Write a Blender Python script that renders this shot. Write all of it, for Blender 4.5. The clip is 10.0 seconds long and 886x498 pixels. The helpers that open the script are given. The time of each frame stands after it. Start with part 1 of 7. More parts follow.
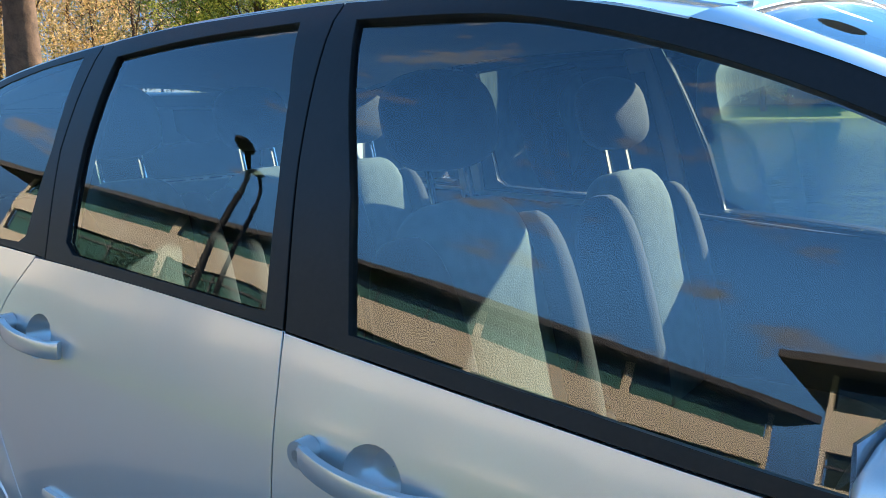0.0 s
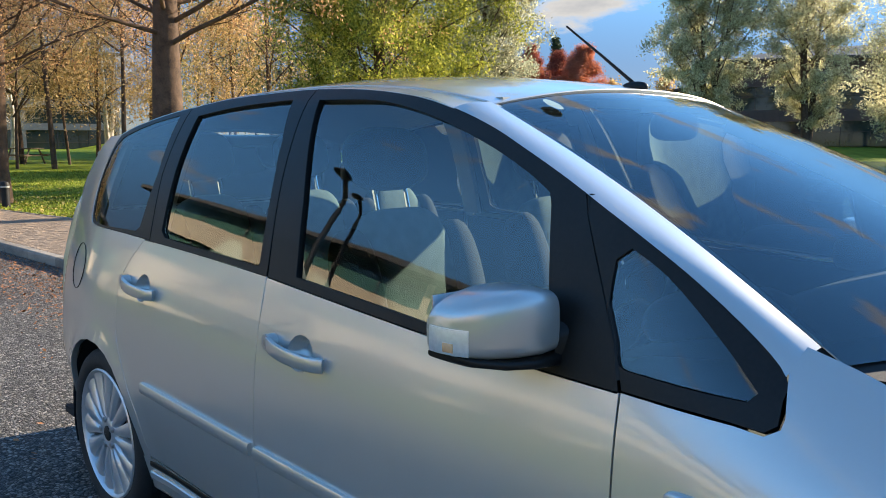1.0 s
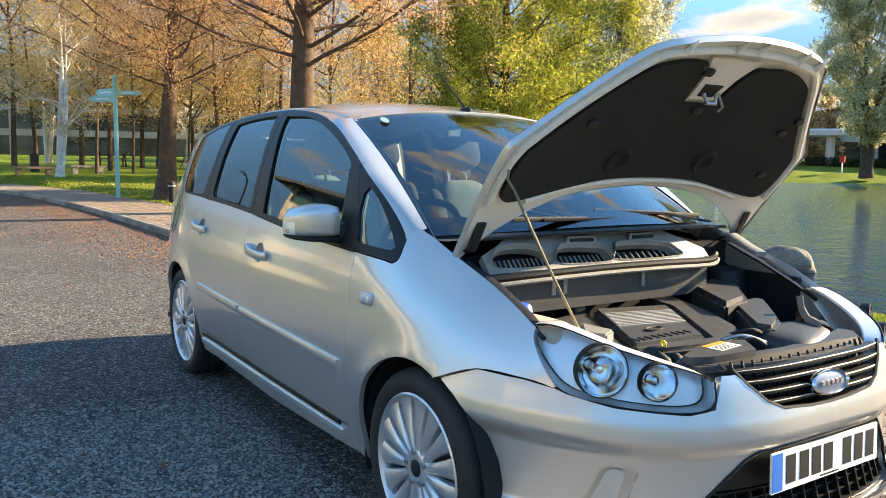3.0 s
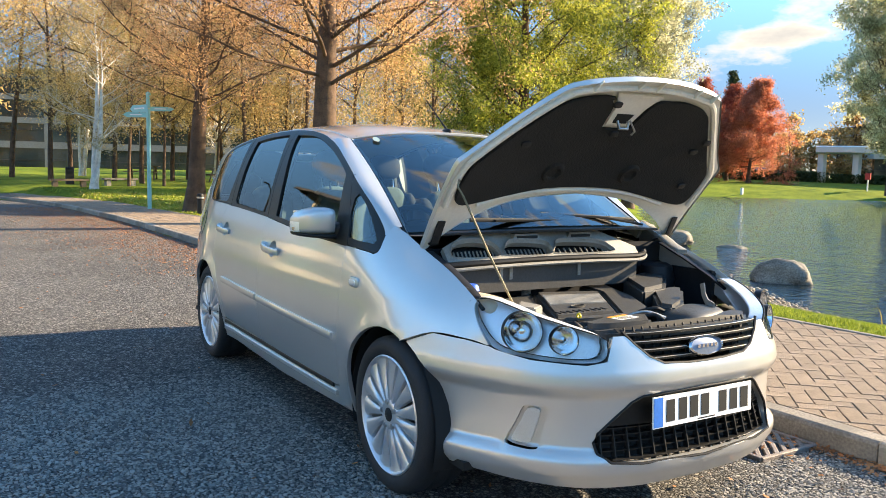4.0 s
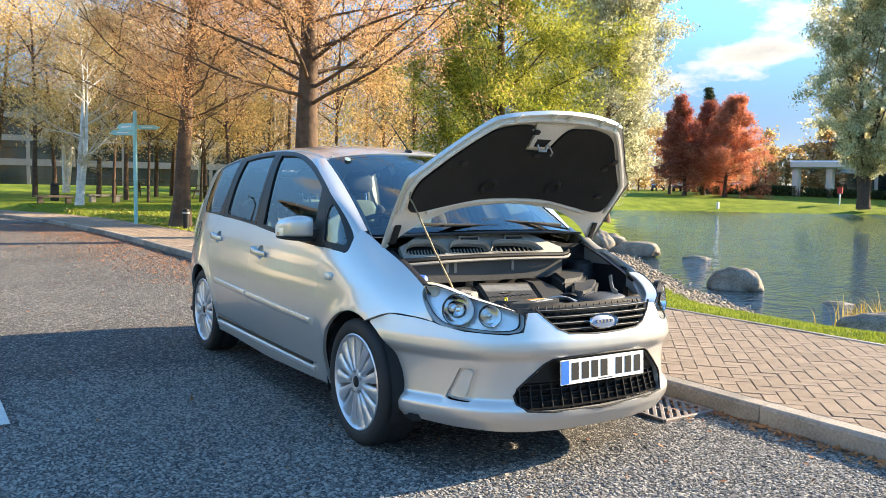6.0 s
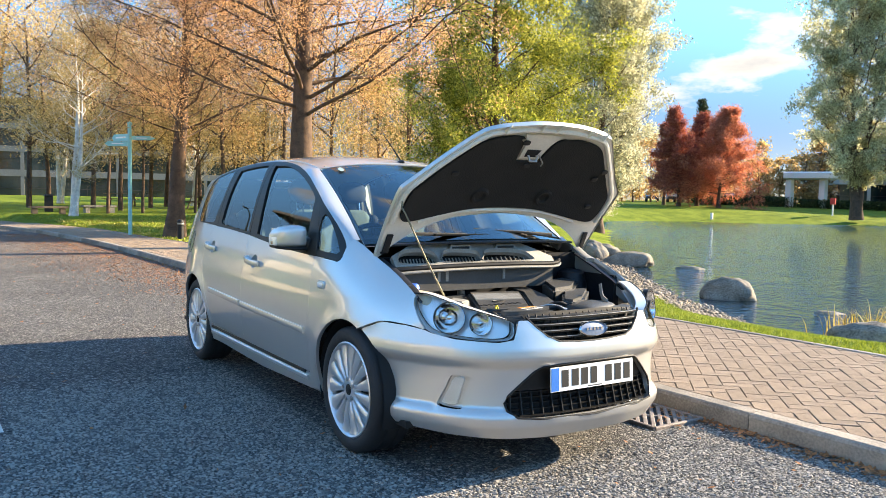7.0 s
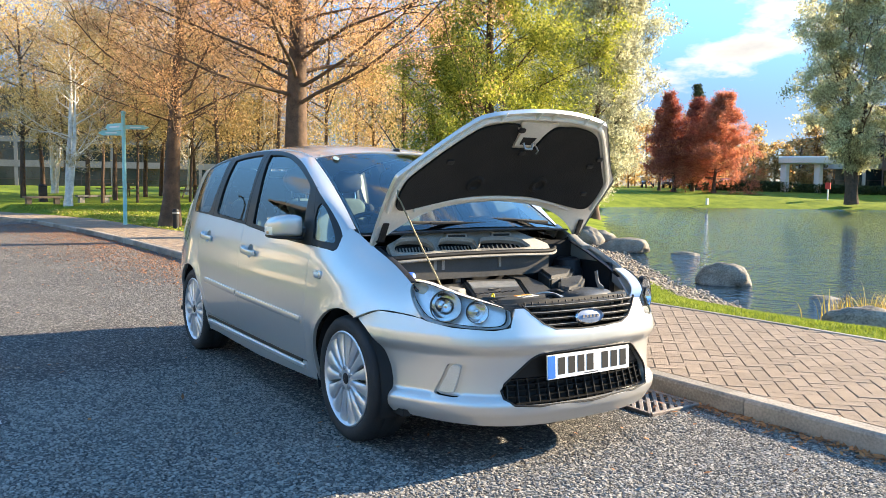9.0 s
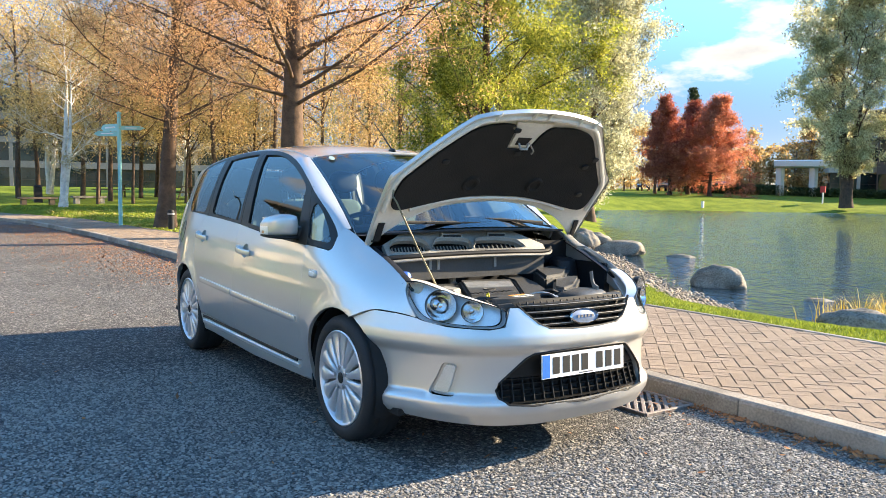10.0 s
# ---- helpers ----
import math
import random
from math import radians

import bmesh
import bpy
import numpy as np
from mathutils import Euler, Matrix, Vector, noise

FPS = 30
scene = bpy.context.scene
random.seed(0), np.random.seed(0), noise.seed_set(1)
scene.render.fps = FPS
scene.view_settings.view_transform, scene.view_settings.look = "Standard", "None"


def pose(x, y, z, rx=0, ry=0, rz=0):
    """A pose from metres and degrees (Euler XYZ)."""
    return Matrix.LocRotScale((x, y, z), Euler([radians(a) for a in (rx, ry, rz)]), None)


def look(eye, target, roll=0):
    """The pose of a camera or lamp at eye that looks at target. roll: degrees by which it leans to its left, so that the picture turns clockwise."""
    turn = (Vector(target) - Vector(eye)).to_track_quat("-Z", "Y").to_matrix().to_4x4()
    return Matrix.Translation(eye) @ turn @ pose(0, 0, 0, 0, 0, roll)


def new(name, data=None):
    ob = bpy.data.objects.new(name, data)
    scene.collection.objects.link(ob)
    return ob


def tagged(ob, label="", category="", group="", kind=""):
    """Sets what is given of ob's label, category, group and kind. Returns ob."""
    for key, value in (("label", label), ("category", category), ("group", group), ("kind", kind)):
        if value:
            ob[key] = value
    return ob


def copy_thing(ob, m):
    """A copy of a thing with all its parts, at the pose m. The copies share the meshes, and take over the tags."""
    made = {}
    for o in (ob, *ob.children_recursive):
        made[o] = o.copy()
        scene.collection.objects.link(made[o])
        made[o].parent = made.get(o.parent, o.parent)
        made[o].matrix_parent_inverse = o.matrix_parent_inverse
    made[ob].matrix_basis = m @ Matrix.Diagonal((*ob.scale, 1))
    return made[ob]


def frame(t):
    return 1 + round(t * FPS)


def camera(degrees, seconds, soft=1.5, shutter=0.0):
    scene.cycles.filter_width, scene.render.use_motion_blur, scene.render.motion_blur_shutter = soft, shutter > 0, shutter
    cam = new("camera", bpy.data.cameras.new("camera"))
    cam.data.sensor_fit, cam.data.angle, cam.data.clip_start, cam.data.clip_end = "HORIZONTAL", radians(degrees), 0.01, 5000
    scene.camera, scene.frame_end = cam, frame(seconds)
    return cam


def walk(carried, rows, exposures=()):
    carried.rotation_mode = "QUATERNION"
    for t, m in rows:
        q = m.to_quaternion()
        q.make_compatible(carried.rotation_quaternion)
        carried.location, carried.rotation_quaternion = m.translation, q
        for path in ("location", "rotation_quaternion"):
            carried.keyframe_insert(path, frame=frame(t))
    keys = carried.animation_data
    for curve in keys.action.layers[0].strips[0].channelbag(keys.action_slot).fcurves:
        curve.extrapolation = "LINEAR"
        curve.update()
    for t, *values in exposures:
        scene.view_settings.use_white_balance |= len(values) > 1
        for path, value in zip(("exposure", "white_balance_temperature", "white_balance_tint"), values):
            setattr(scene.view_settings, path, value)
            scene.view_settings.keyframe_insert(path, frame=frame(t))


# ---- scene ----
cam = camera(58.2, 10.0, 0.8)
PATH = [
    (0, (-0.674, -1.583, 1.346), (-1.871, -0.021, 0.993), -1.0),
    (0.5, (-0.186, -1.787, 1.351), (-1.497, -0.306, 1.05), -0.5),
    (1, (0.241, -1.916, 1.363), (-1.185, -0.539, 1.101), -0.3),
    (1.5, (0.711, -1.935, 1.349), (-0.819, -0.665, 1.135), -0.2),
    (2, (1.169, -2.014, 1.338), (-0.414, -0.807, 1.145), -0.0),
    (2.5, (1.617, -2.086, 1.320), (-0.009, -0.940, 1.106), 0.7),
    (2.7, (1.808, -2.083, 1.290), (0.166, -0.962, 1.068), 0.7),
    (3.8, (2.646, -2.304, 1.305), (0.950, -1.266, 1.096), 1.3),
    (4, (2.77, -2.306, 1.286), (1.072, -1.267, 1.096), 1.2),
    (4.5, (3.057, -2.411, 1.289), (1.371, -1.349, 1.114), 1.4),
    (5, (3.262, -2.566, 1.27), (1.595, -1.474, 1.097), 1.4),
    (6.5, (3.556, -2.605, 1.283), (1.872, -1.534, 1.145), 0.9),
    (7, (3.56, -2.612, 1.273), (1.886, -1.525, 1.15), 1.0),
    (7.5, (3.553, -2.618, 1.262), (1.89, -1.513, 1.148), 0.9),
    (8, (3.561, -2.616, 1.273), (1.898, -1.514, 1.143), 0.9),
    (8.5, (3.545, -2.614, 1.253), (1.881, -1.514, 1.112), 0.8),
    (9, (3.561, -2.613, 1.28), (1.894, -1.518, 1.125), 0.6),
    (9.5, (3.56, -2.614, 1.266), (1.896, -1.513, 1.12), 0.7),
    (10, (3.567, -2.613, 1.267), (1.905, -1.509, 1.118), 0.8),
]
walk(cam, [(t, look(eye, target, roll)) for t, eye, target, roll in PATH], [(0, 1.70, 6700, 10), (0.5, 1.38, 6850, 10), (1.0, 1.33, 7100, 10), (1.5, 1.48, 7400, 10), (2.0, 1.82, 8000, 10), (2.5, 1.80, 8250, 10), (4.0, 1.86, 8100, 10), (6.5, 1.96, 7700, 10), (10, 2.0, 7600, 10)])


from mathutils.geometry import delaunay_2d_cdt

# ---- world, sun and exposure ----
SUN_EL, SUN_AZ = 22.0, 12.5          # degrees above the horizon; clockwise from +y
world = bpy.data.worlds.new("world")
scene.world = world
world.use_nodes = True


def build_sky():
    nt = world.node_tree
    nt.nodes.clear()
    n, l = nt.nodes.new, nt.links.new
    out, bg = n("ShaderNodeOutputWorld"), n("ShaderNodeBackground")
    sky = n("ShaderNodeTexSky")
    sky.sky_type, sky.sun_disc = "NISHITA", False
    sky.sun_elevation, sky.sun_rotation = radians(SUN_EL), radians(SUN_AZ)
    sky.air_density, sky.dust_density, sky.ozone_density = 0.8, 0.0, 4.5
    tex = n("ShaderNodeTexCoord")
    sep = n("ShaderNodeSeparateXYZ")
    l(tex.outputs["Generated"], sep.inputs[0])
    # cumulus: billowy noise, drawn out sideways, thinning towards the zenith
    mp = n("ShaderNodeMapping")
    mp.inputs["Scale"].default_value = (1.0, 1.0, 2.6)
    mp.inputs["Location"].default_value = CLOUD_SHIFT
    l(tex.outputs["Generated"], mp.inputs[0])
    big = n("ShaderNodeTexNoise")
    big.inputs["Scale"].default_value, big.inputs["Detail"].default_value = 5.0, 10.0
    big.inputs["Roughness"].default_value = 0.58
    l(mp.outputs[0], big.inputs["Vector"])
    # one bank of cumulus low over the lake
    gap = n("ShaderNodeVectorMath")
    squash = n("ShaderNodeVectorMath")
    squash.operation, squash.inputs[1].default_value = "MULTIPLY", (1, 1, 3.0)
    l(tex.outputs["Generated"], squash.inputs[0])
    gap.operation, gap.inputs[1].default_value = "DISTANCE", (CLOUD_BANK[0], CLOUD_BANK[1], CLOUD_BANK[2] * 3.0)
    l(squash.outputs[0], gap.inputs[0])
    near = n("ShaderNodeMapRange")
    near.inputs["From Min"].default_value, near.inputs["From Max"].default_value = 0.0, 0.18
    near.inputs["To Min"].default_value, near.inputs["To Max"].default_value = 0.17, -0.04
    l(gap.outputs["Value"], near.inputs["Value"])
    heap = n("ShaderNodeMath")
    heap.operation = "ADD"
    l(big.outputs["Fac"], heap.inputs[0])
    l(near.outputs[0], heap.inputs[1])
    ramp = n("ShaderNodeValToRGB")
    ramp.color_ramp.elements[0].position, ramp.color_ramp.elements[1].position = 0.54, 0.63
    l(heap.outputs[0], ramp.inputs[0])
    shade = n("ShaderNodeValToRGB")
    shade.color_ramp.elements[0].position, shade.color_ramp.elements[1].position = 0.58, 0.74
    shade.color_ramp.elements[0].color = (1.85, 1.80, 1.74, 1)
    shade.color_ramp.elements[1].color = (1.15, 1.17, 1.22, 1)
    l(heap.outputs[0], shade.inputs[0])
    mix = n("ShaderNodeMix")
    mix.data_type = "RGBA"
    fac = n("ShaderNodeMath")
    fac.operation, fac.inputs[1].default_value = "MULTIPLY", 0.92
    l(ramp.outputs[0], fac.inputs[0])
    l(fac.outputs[0], mix.inputs["Factor"])
    deep = n("ShaderNodeHueSaturation")
    deep.inputs["Saturation"].default_value = 1.16
    deep.inputs["Hue"].default_value = 0.508
    l(sky.outputs[0], deep.inputs["Color"])
    clear = n("ShaderNodeMix")
    clear.data_type, clear.blend_type = "RGBA", "MULTIPLY"
    # clear dry air: the blue stays deep down to the horizon
    air = n("ShaderNodeValToRGB")
    air.color_ramp.elements[0].position, air.color_ramp.elements[1].position = 0.06, 0.42
    air.color_ramp.elements[0].color, air.color_ramp.elements[1].color = (0.20, 0.18, 0.20, 1), (1.38, 1.36, 1.06, 1)
    air.color_ramp.interpolation = "EASE"
    l(sep.outputs["Z"], air.inputs[0])
    clear.inputs["Factor"].default_value = 1.0
    l(deep.outputs[0], clear.inputs["A"])
    l(air.outputs[0], clear.inputs["B"])
    l(clear.outputs["Result"], mix.inputs["A"])
    l(shade.outputs[0], mix.inputs["B"])
    l(mix.outputs["Result"], bg.inputs["Color"])
    bg.inputs["Strength"].default_value = SKY
    l(bg.outputs[0], out.inputs[0])


SKY, CLOUD_SHIFT, CLOUD_BANK = 0.18, (0.35, 0.1, 0.2), (-0.590, 0.787, 0.160)
build_sky()
sun = new("sun", bpy.data.lights.new("sun", "SUN"))
sun.data.energy, sun.data.angle, sun.data.color = 5.0, radians(0.53), (1.0, 0.88, 0.70)
_a, _e = radians(SUN_AZ), radians(SUN_EL)
sun.matrix_world = look((30 * math.sin(_a), 30 * math.cos(_a), 30 * math.tan(_e)), (0, 0, 0))


# ---- materials ----
def mat(name, base, rough=0.5, metal=0.0, vary=0.12, scale=6.0, bump=0.0, bscale=200.0, coat=0.0, spec=0.5, fine=None, second=None,
        sheen=0.0, transl=0.0, per_object=0.0, per_island=0.0, emit=None):
    """A node material: two scales of noise vary the colour, a third the relief."""
    m = bpy.data.materials.new(name)
    m.use_nodes = True
    nt = m.node_tree
    p = nt.nodes["Principled BSDF"]
    n, l = nt.nodes.new, nt.links.new
    p.inputs["Roughness"].default_value, p.inputs["Metallic"].default_value = rough, metal
    p.inputs["Coat Weight"].default_value, p.inputs["Coat Roughness"].default_value = coat, 0.03
    p.inputs["Specular IOR Level"].default_value = spec
    p.inputs["Sheen Weight"].default_value = sheen
    tex = n("ShaderNodeTexCoord")
    a, b = n("ShaderNodeTexNoise"), n("ShaderNodeTexNoise")
    a.inputs["Scale"].default_value, a.inputs["Detail"].default_value = scale, 5
    b.inputs["Scale"].default_value, b.inputs["Detail"].default_value = fine or scale * 14, 3
    l(tex.outputs["Object"], a.inputs["Vector"])
    l(tex.outputs["Object"], b.inputs["Vector"])
    add = n("ShaderNodeMath")
    add.operation = "ADD"
    l(a.outputs["Fac"], add.inputs[0])
    l(b.outputs["Fac"], add.inputs[1])
    src = add.outputs[0]
    for socket, amount in (("object", per_object), ("island", per_island)):
        if amount:
            info = n("ShaderNodeObjectInfo" if socket == "object" else "ShaderNodeNewGeometry")
            mul = n("ShaderNodeMath")
            mul.operation = "MULTIPLY_ADD"
            mul.inputs[1].default_value = amount
            l(info.outputs["Random" if socket == "object" else "Random Per Island"], mul.inputs[0])
            l(src, mul.inputs[2])
            sub = n("ShaderNodeMath")
            sub.operation, sub.inputs[1].default_value = "SUBTRACT", amount / 2
            l(mul.outputs[0], sub.inputs[0])
            src = sub.outputs[0]
    ramp = n("ShaderNodeValToRGB")
    c = Vector(base)
    hi = Vector(second) if second else c * (1 + vary)
    lo = c * (1 - vary)
    ramp.color_ramp.elements[0].position, ramp.color_ramp.elements[1].position = 0.36, 0.64
    ramp.color_ramp.elements[0].color = (*lo, 1)
    ramp.color_ramp.elements[1].color = (*hi, 1)
    half = n("ShaderNodeMath")
    half.operation, half.inputs[1].default_value = "MULTIPLY", 0.5
    l(src, half.inputs[0])
    l(half.outputs[0], ramp.inputs[0])
    l(ramp.outputs[0], p.inputs["Base Color"])
    if bump:
        h, bp = n("ShaderNodeTexNoise"), n("ShaderNodeBump")
        h.inputs["Scale"].default_value, h.inputs["Detail"].default_value = bscale, 4
        bp.inputs["Strength"].default_value, bp.inputs["Distance"].default_value = min(bump, 1), 0.01
        l(tex.outputs["Object"], h.inputs["Vector"])
        l(h.outputs["Fac"], bp.inputs["Height"])
        l(bp.outputs[0], p.inputs["Normal"])
    if transl:
        t, mx, o = n("ShaderNodeBsdfTranslucent"), n("ShaderNodeMixShader"), nt.nodes["Material Output"]
        l(ramp.outputs[0], t.inputs["Color"])
        mx.inputs[0].default_value = transl
        l(p.outputs[0], mx.inputs[1])
        l(t.outputs[0], mx.inputs[2])
        l(mx.outputs[0], o.inputs["Surface"])
    if emit:
        p.inputs["Emission Color"].default_value, p.inputs["Emission Strength"].default_value = (*base, 1), emit
    return m


def glass(name, tint=(0.8, 0.86, 0.84), ior=1.6, rough=0.0):
    """A pane that one sees through: a clear tinted body with a mirror gloss by Fresnel."""
    m = bpy.data.materials.new(name)
    m.use_nodes = True
    nt = m.node_tree
    nt.nodes.clear()
    n, l = nt.nodes.new, nt.links.new
    out, mix, tr, gl, fr = (n("ShaderNode" + k) for k in ("OutputMaterial", "MixShader", "BsdfTransparent", "BsdfGlossy", "Fresnel"))
    tr.inputs[0].default_value = (*tint, 1)
    gl.inputs["Roughness"].default_value = rough
    fr.inputs["IOR"].default_value = ior
    l(fr.outputs[0], mix.inputs[0])
    l(tr.outputs[0], mix.inputs[1])
    l(gl.outputs[0], mix.inputs[2])
    l(mix.outputs[0], out.inputs[0])
    return m


PAINT = mat("silver_metallic_paint", (0.575, 0.565, 0.54), 0.31, 0.55, 0.03, 3, coat=1.0, fine=900)
PAINT.node_tree.nodes["Principled BSDF"].inputs["Coat IOR"].default_value = 1.6
PAINT.node_tree.nodes["Principled BSDF"].inputs["Coat Roughness"].default_value = 0.07
PAINT_IN = mat("silver_undercoat", (0.74, 0.715, 0.65), 0.5, 0.2, 0.06, 5, coat=0.2)
BLACK = mat("black_satin_trim", (0.011, 0.0105, 0.010), 0.42, 0, 0.2, 9, bump=0.05, bscale=600, spec=0.25)
BLACKM = mat("black_grained_plastic", (0.016, 0.016, 0.017), 0.6, 0, 0.25, 12, bump=0.2, bscale=700, spec=0.3)
GREYP = mat("grey_engine_plastic", (0.046, 0.046, 0.0455), 0.5, 0, 0.2, 8, bump=0.15, bscale=500, spec=0.35)
GREYL = mat("pale_grey_plastic", (0.24, 0.228, 0.205), 0.6, 0, 0.25, 10, bump=0.15, bscale=400)
RUBBER = mat("tyre_rubber", (0.017, 0.017, 0.018), 0.75, 0, 0.3, 14, bump=0.15, bscale=300)
ALLOY = mat("silver_alloy", (0.62, 0.62, 0.63), 0.34, 0.6, 0.05, 20, coat=0.4)
CHROME = mat("chrome", (0.8, 0.8, 0.81), 0.08, 1.0, 0.02, 10)
STEEL = mat("dull_steel", (0.42, 0.41, 0.40), 0.4, 0.8, 0.15, 20)
# near-black for openings and undersides: their shade is put into the colour
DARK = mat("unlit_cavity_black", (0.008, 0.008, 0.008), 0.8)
FABRIC = mat("grey_green_seat_fabric", (0.14, 0.185, 0.175), 0.9, 0, 0.18, 30, bump=0.25, bscale=260)
FABRICD = mat("dark_seat_cloth", (0.030, 0.033, 0.037), 0.9, 0, 0.2, 30, bump=0.3, bscale=260)
DASH = mat("charcoal_dashboard", (0.020, 0.022, 0.025), 0.7, 0, 0.15, 20, bump=0.2, bscale=500)
LINING = mat("pale_headlining", (0.42, 0.42, 0.40), 0.9, 0, 0.05, 20)
LINER = mat("black_felt_liner", (0.011, 0.010, 0.009), 0.95, 0, 0.4, 7, bump=0.5, bscale=120)
WINDOW = glass("tinted_car_glass", (0.80, 0.91, 0.91), 2.08)
SCREEN = glass("windscreen_glass", (0.82, 0.91, 0.92), 2.3)
CLEAR = glass("clear_lamp_cover", (0.93, 0.95, 0.96), 1.45)
WHITE = mat("white_plate_plastic", (0.82, 0.82, 0.80), 0.35, 0, 0.03, 10)
BLUEP = mat("blue_band", (0.02, 0.16, 0.55), 0.4)
INK = mat("black_print", (0.012, 0.012, 0.012), 0.5)
BLUECAP = mat("blue_cap_plastic", (0.03, 0.13, 0.6), 0.4)
CREAM = mat("cream_tank_plastic", (0.6, 0.5, 0.36), 0.45, 0, 0.1, 12)
AMBER = mat("amber_lamp", (0.75, 0.45, 0.25), 0.2)
ORANGE = mat("orange_label", (0.85, 0.3, 0.04), 0.5)


# ---- mesh tools ----
def part(name, bm, material, parent=None, label="", smooth=True, bevel=0.0):
    """Links a bmesh as one mesh object under a thing or a part."""
    me = bpy.data.meshes.new(name)
    if bevel:
        bmesh.ops.bevel(bm, geom=[e for e in bm.edges if e.calc_face_angle(0) > 0.5], offset=bevel, segments=2, affect="EDGES", clamp_overlap=True)
    bm.normal_update()
    for f in bm.faces:
        f.smooth = smooth
    if smooth:
        for e in bm.edges:
            e.smooth = e.calc_face_angle(0) < 0.7
    bm.to_mesh(me)
    bm.free()
    me.materials.append(material)
    ob = new(name, me)
    if parent:
        ob.parent = parent
    if label:
        ob["label"] = label
    return ob


def raw(name, verts, faces, material, parent=None, label="", smooth=True, normals=None):
    me = bpy.data.meshes.new(name)
    me.from_pydata([tuple(v) for v in verts], [], faces)
    me.materials.append(material)
    if smooth:
        me.polygons.foreach_set("use_smooth", [True] * len(me.polygons))
    me.update()
    if normals is not None:
        me.normals_split_custom_set_from_vertices([tuple(v) for v in normals])
    ob = new(name, me)
    if parent:
        ob.parent = parent
    if label:
        ob["label"] = label
    return ob


def thing(name, label, category, group="", at=None, kind=""):
    ob = new(name)
    ob.empty_display_size = 0.1
    if at:
        ob.location = at
    return tagged(ob, label, category, group, kind)


def box(bm, lo, hi, m=None, taper=0.0):
    """An axis-aligned block; taper draws its top in."""
    lo, hi = Vector(lo), Vector(hi)
    c, vs = (lo + hi) / 2, []
    for z in (0, 1):
        for x, y in ((0, 0), (1, 0), (1, 1), (0, 1)):
            p = Vector((hi.x if x else lo.x, hi.y if y else lo.y, hi.z if z else lo.z))
            if z and taper:
                p.x, p.y = c.x + (p.x - c.x) * (1 - taper), c.y + (p.y - c.y) * (1 - taper)
            vs.append(bm.verts.new(m @ p if m else p))
    for f in ((3, 2, 1, 0), (4, 5, 6, 7), (0, 1, 5, 4), (1, 2, 6, 5), (2, 3, 7, 6), (3, 0, 4, 7)):
        bm.faces.new([vs[i] for i in f])
    return vs


def tube(bm, pts, r, sides=10, cap=True):
    """A round bar along points; r is a number or one radius a point."""
    pts = [Vector(p) for p in pts]
    rs = r if isinstance(r, (list, tuple)) else [r] * len(pts)
    rings, up = [], Vector((0.137, 0.31, 0.94))
    for i, p in enumerate(pts):
        d = (pts[min(i + 1, len(pts) - 1)] - pts[max(i - 1, 0)]).normalized()
        a = d.cross(up).normalized()
        b = d.cross(a)
        rings.append([bm.verts.new(p + rs[i] * (math.cos(k * math.tau / sides) * a + math.sin(k * math.tau / sides) * b)) for k in range(sides)])
    for i in range(len(rings) - 1):
        for k in range(sides):
            bm.faces.new((rings[i][k], rings[i][(k + 1) % sides], rings[i + 1][(k + 1) % sides], rings[i + 1][k]))
    if cap:
        bm.faces.new(rings[0][::-1])
        bm.faces.new(rings[-1])


def sweep(bm, pts, w, h, up=(0, 0, 1)):
    """A flat bar along points: w across, h upright, its edges chamfered."""
    pts, up, rings = [Vector(p) for p in pts], Vector(up), []
    for i, p in enumerate(pts):
        d = (pts[min(i + 1, len(pts) - 1)] - pts[max(i - 1, 0)]).normalized()
        a = d.cross(up).normalized()
        b = a.cross(d)
        e = 0.3
        rings.append([bm.verts.new(p + a * w / 2 * x + b * h / 2 * y) for x, y in ((1, 1 - e), (1 - e, 1), (e - 1, 1), (-1, 1 - e), (-1, e - 1), (e - 1, -1), (1 - e, -1), (1, e - 1))])
    for r, q in zip(rings, rings[1:]):
        for k in range(8):
            bm.faces.new((r[k], r[(k + 1) % 8], q[(k + 1) % 8], q[k]))
    bm.faces.new(rings[0][::-1])
    bm.faces.new(rings[-1])


def lathe(bm, profile, segments=64, m=None):
    """Turns (radius, height) pairs round the z axis."""
    rings = []
    for r, h in profile:
        ring = []
        for k in range(segments):
            p = Vector((r * math.cos(k * math.tau / segments), r * math.sin(k * math.tau / segments), h))
            ring.append(bm.verts.new(m @ p if m else p))
        rings.append(ring)
    for a, b in zip(rings, rings[1:]):
        for k in range(segments):
            bm.faces.new((a[k], a[(k + 1) % segments], b[(k + 1) % segments], b[k]))
    return rings


def blob(bm, centre, size, power=2.6, m=None, nu=20, nv=12):
    """A rounded block: a superellipsoid."""
    def sp(v, e):
        return math.copysign(abs(v) ** e, v)
    e, c = 2 / power, Vector(centre)
    rows = []
    for i in range(nv + 1):
        a = -math.pi / 2 + math.pi * i / nv
        row = []
        for k in range(nu):
            b = math.tau * k / nu
            p = Vector((size[0] / 2 * sp(math.cos(a), e) * sp(math.cos(b), e), size[1] / 2 * sp(math.cos(a), e) * sp(math.sin(b), e), size[2] / 2 * sp(math.sin(a), e)))
            row.append(bm.verts.new(m @ (c + p) if m else c + p))
        rows.append(row)
    for a, b in zip(rows, rows[1:]):
        for k in range(nu):
            bm.faces.new((a[k], a[(k + 1) % nu], b[(k + 1) % nu], b[k]))
    bmesh.ops.remove_doubles(bm, verts=bm.verts, dist=1e-5)


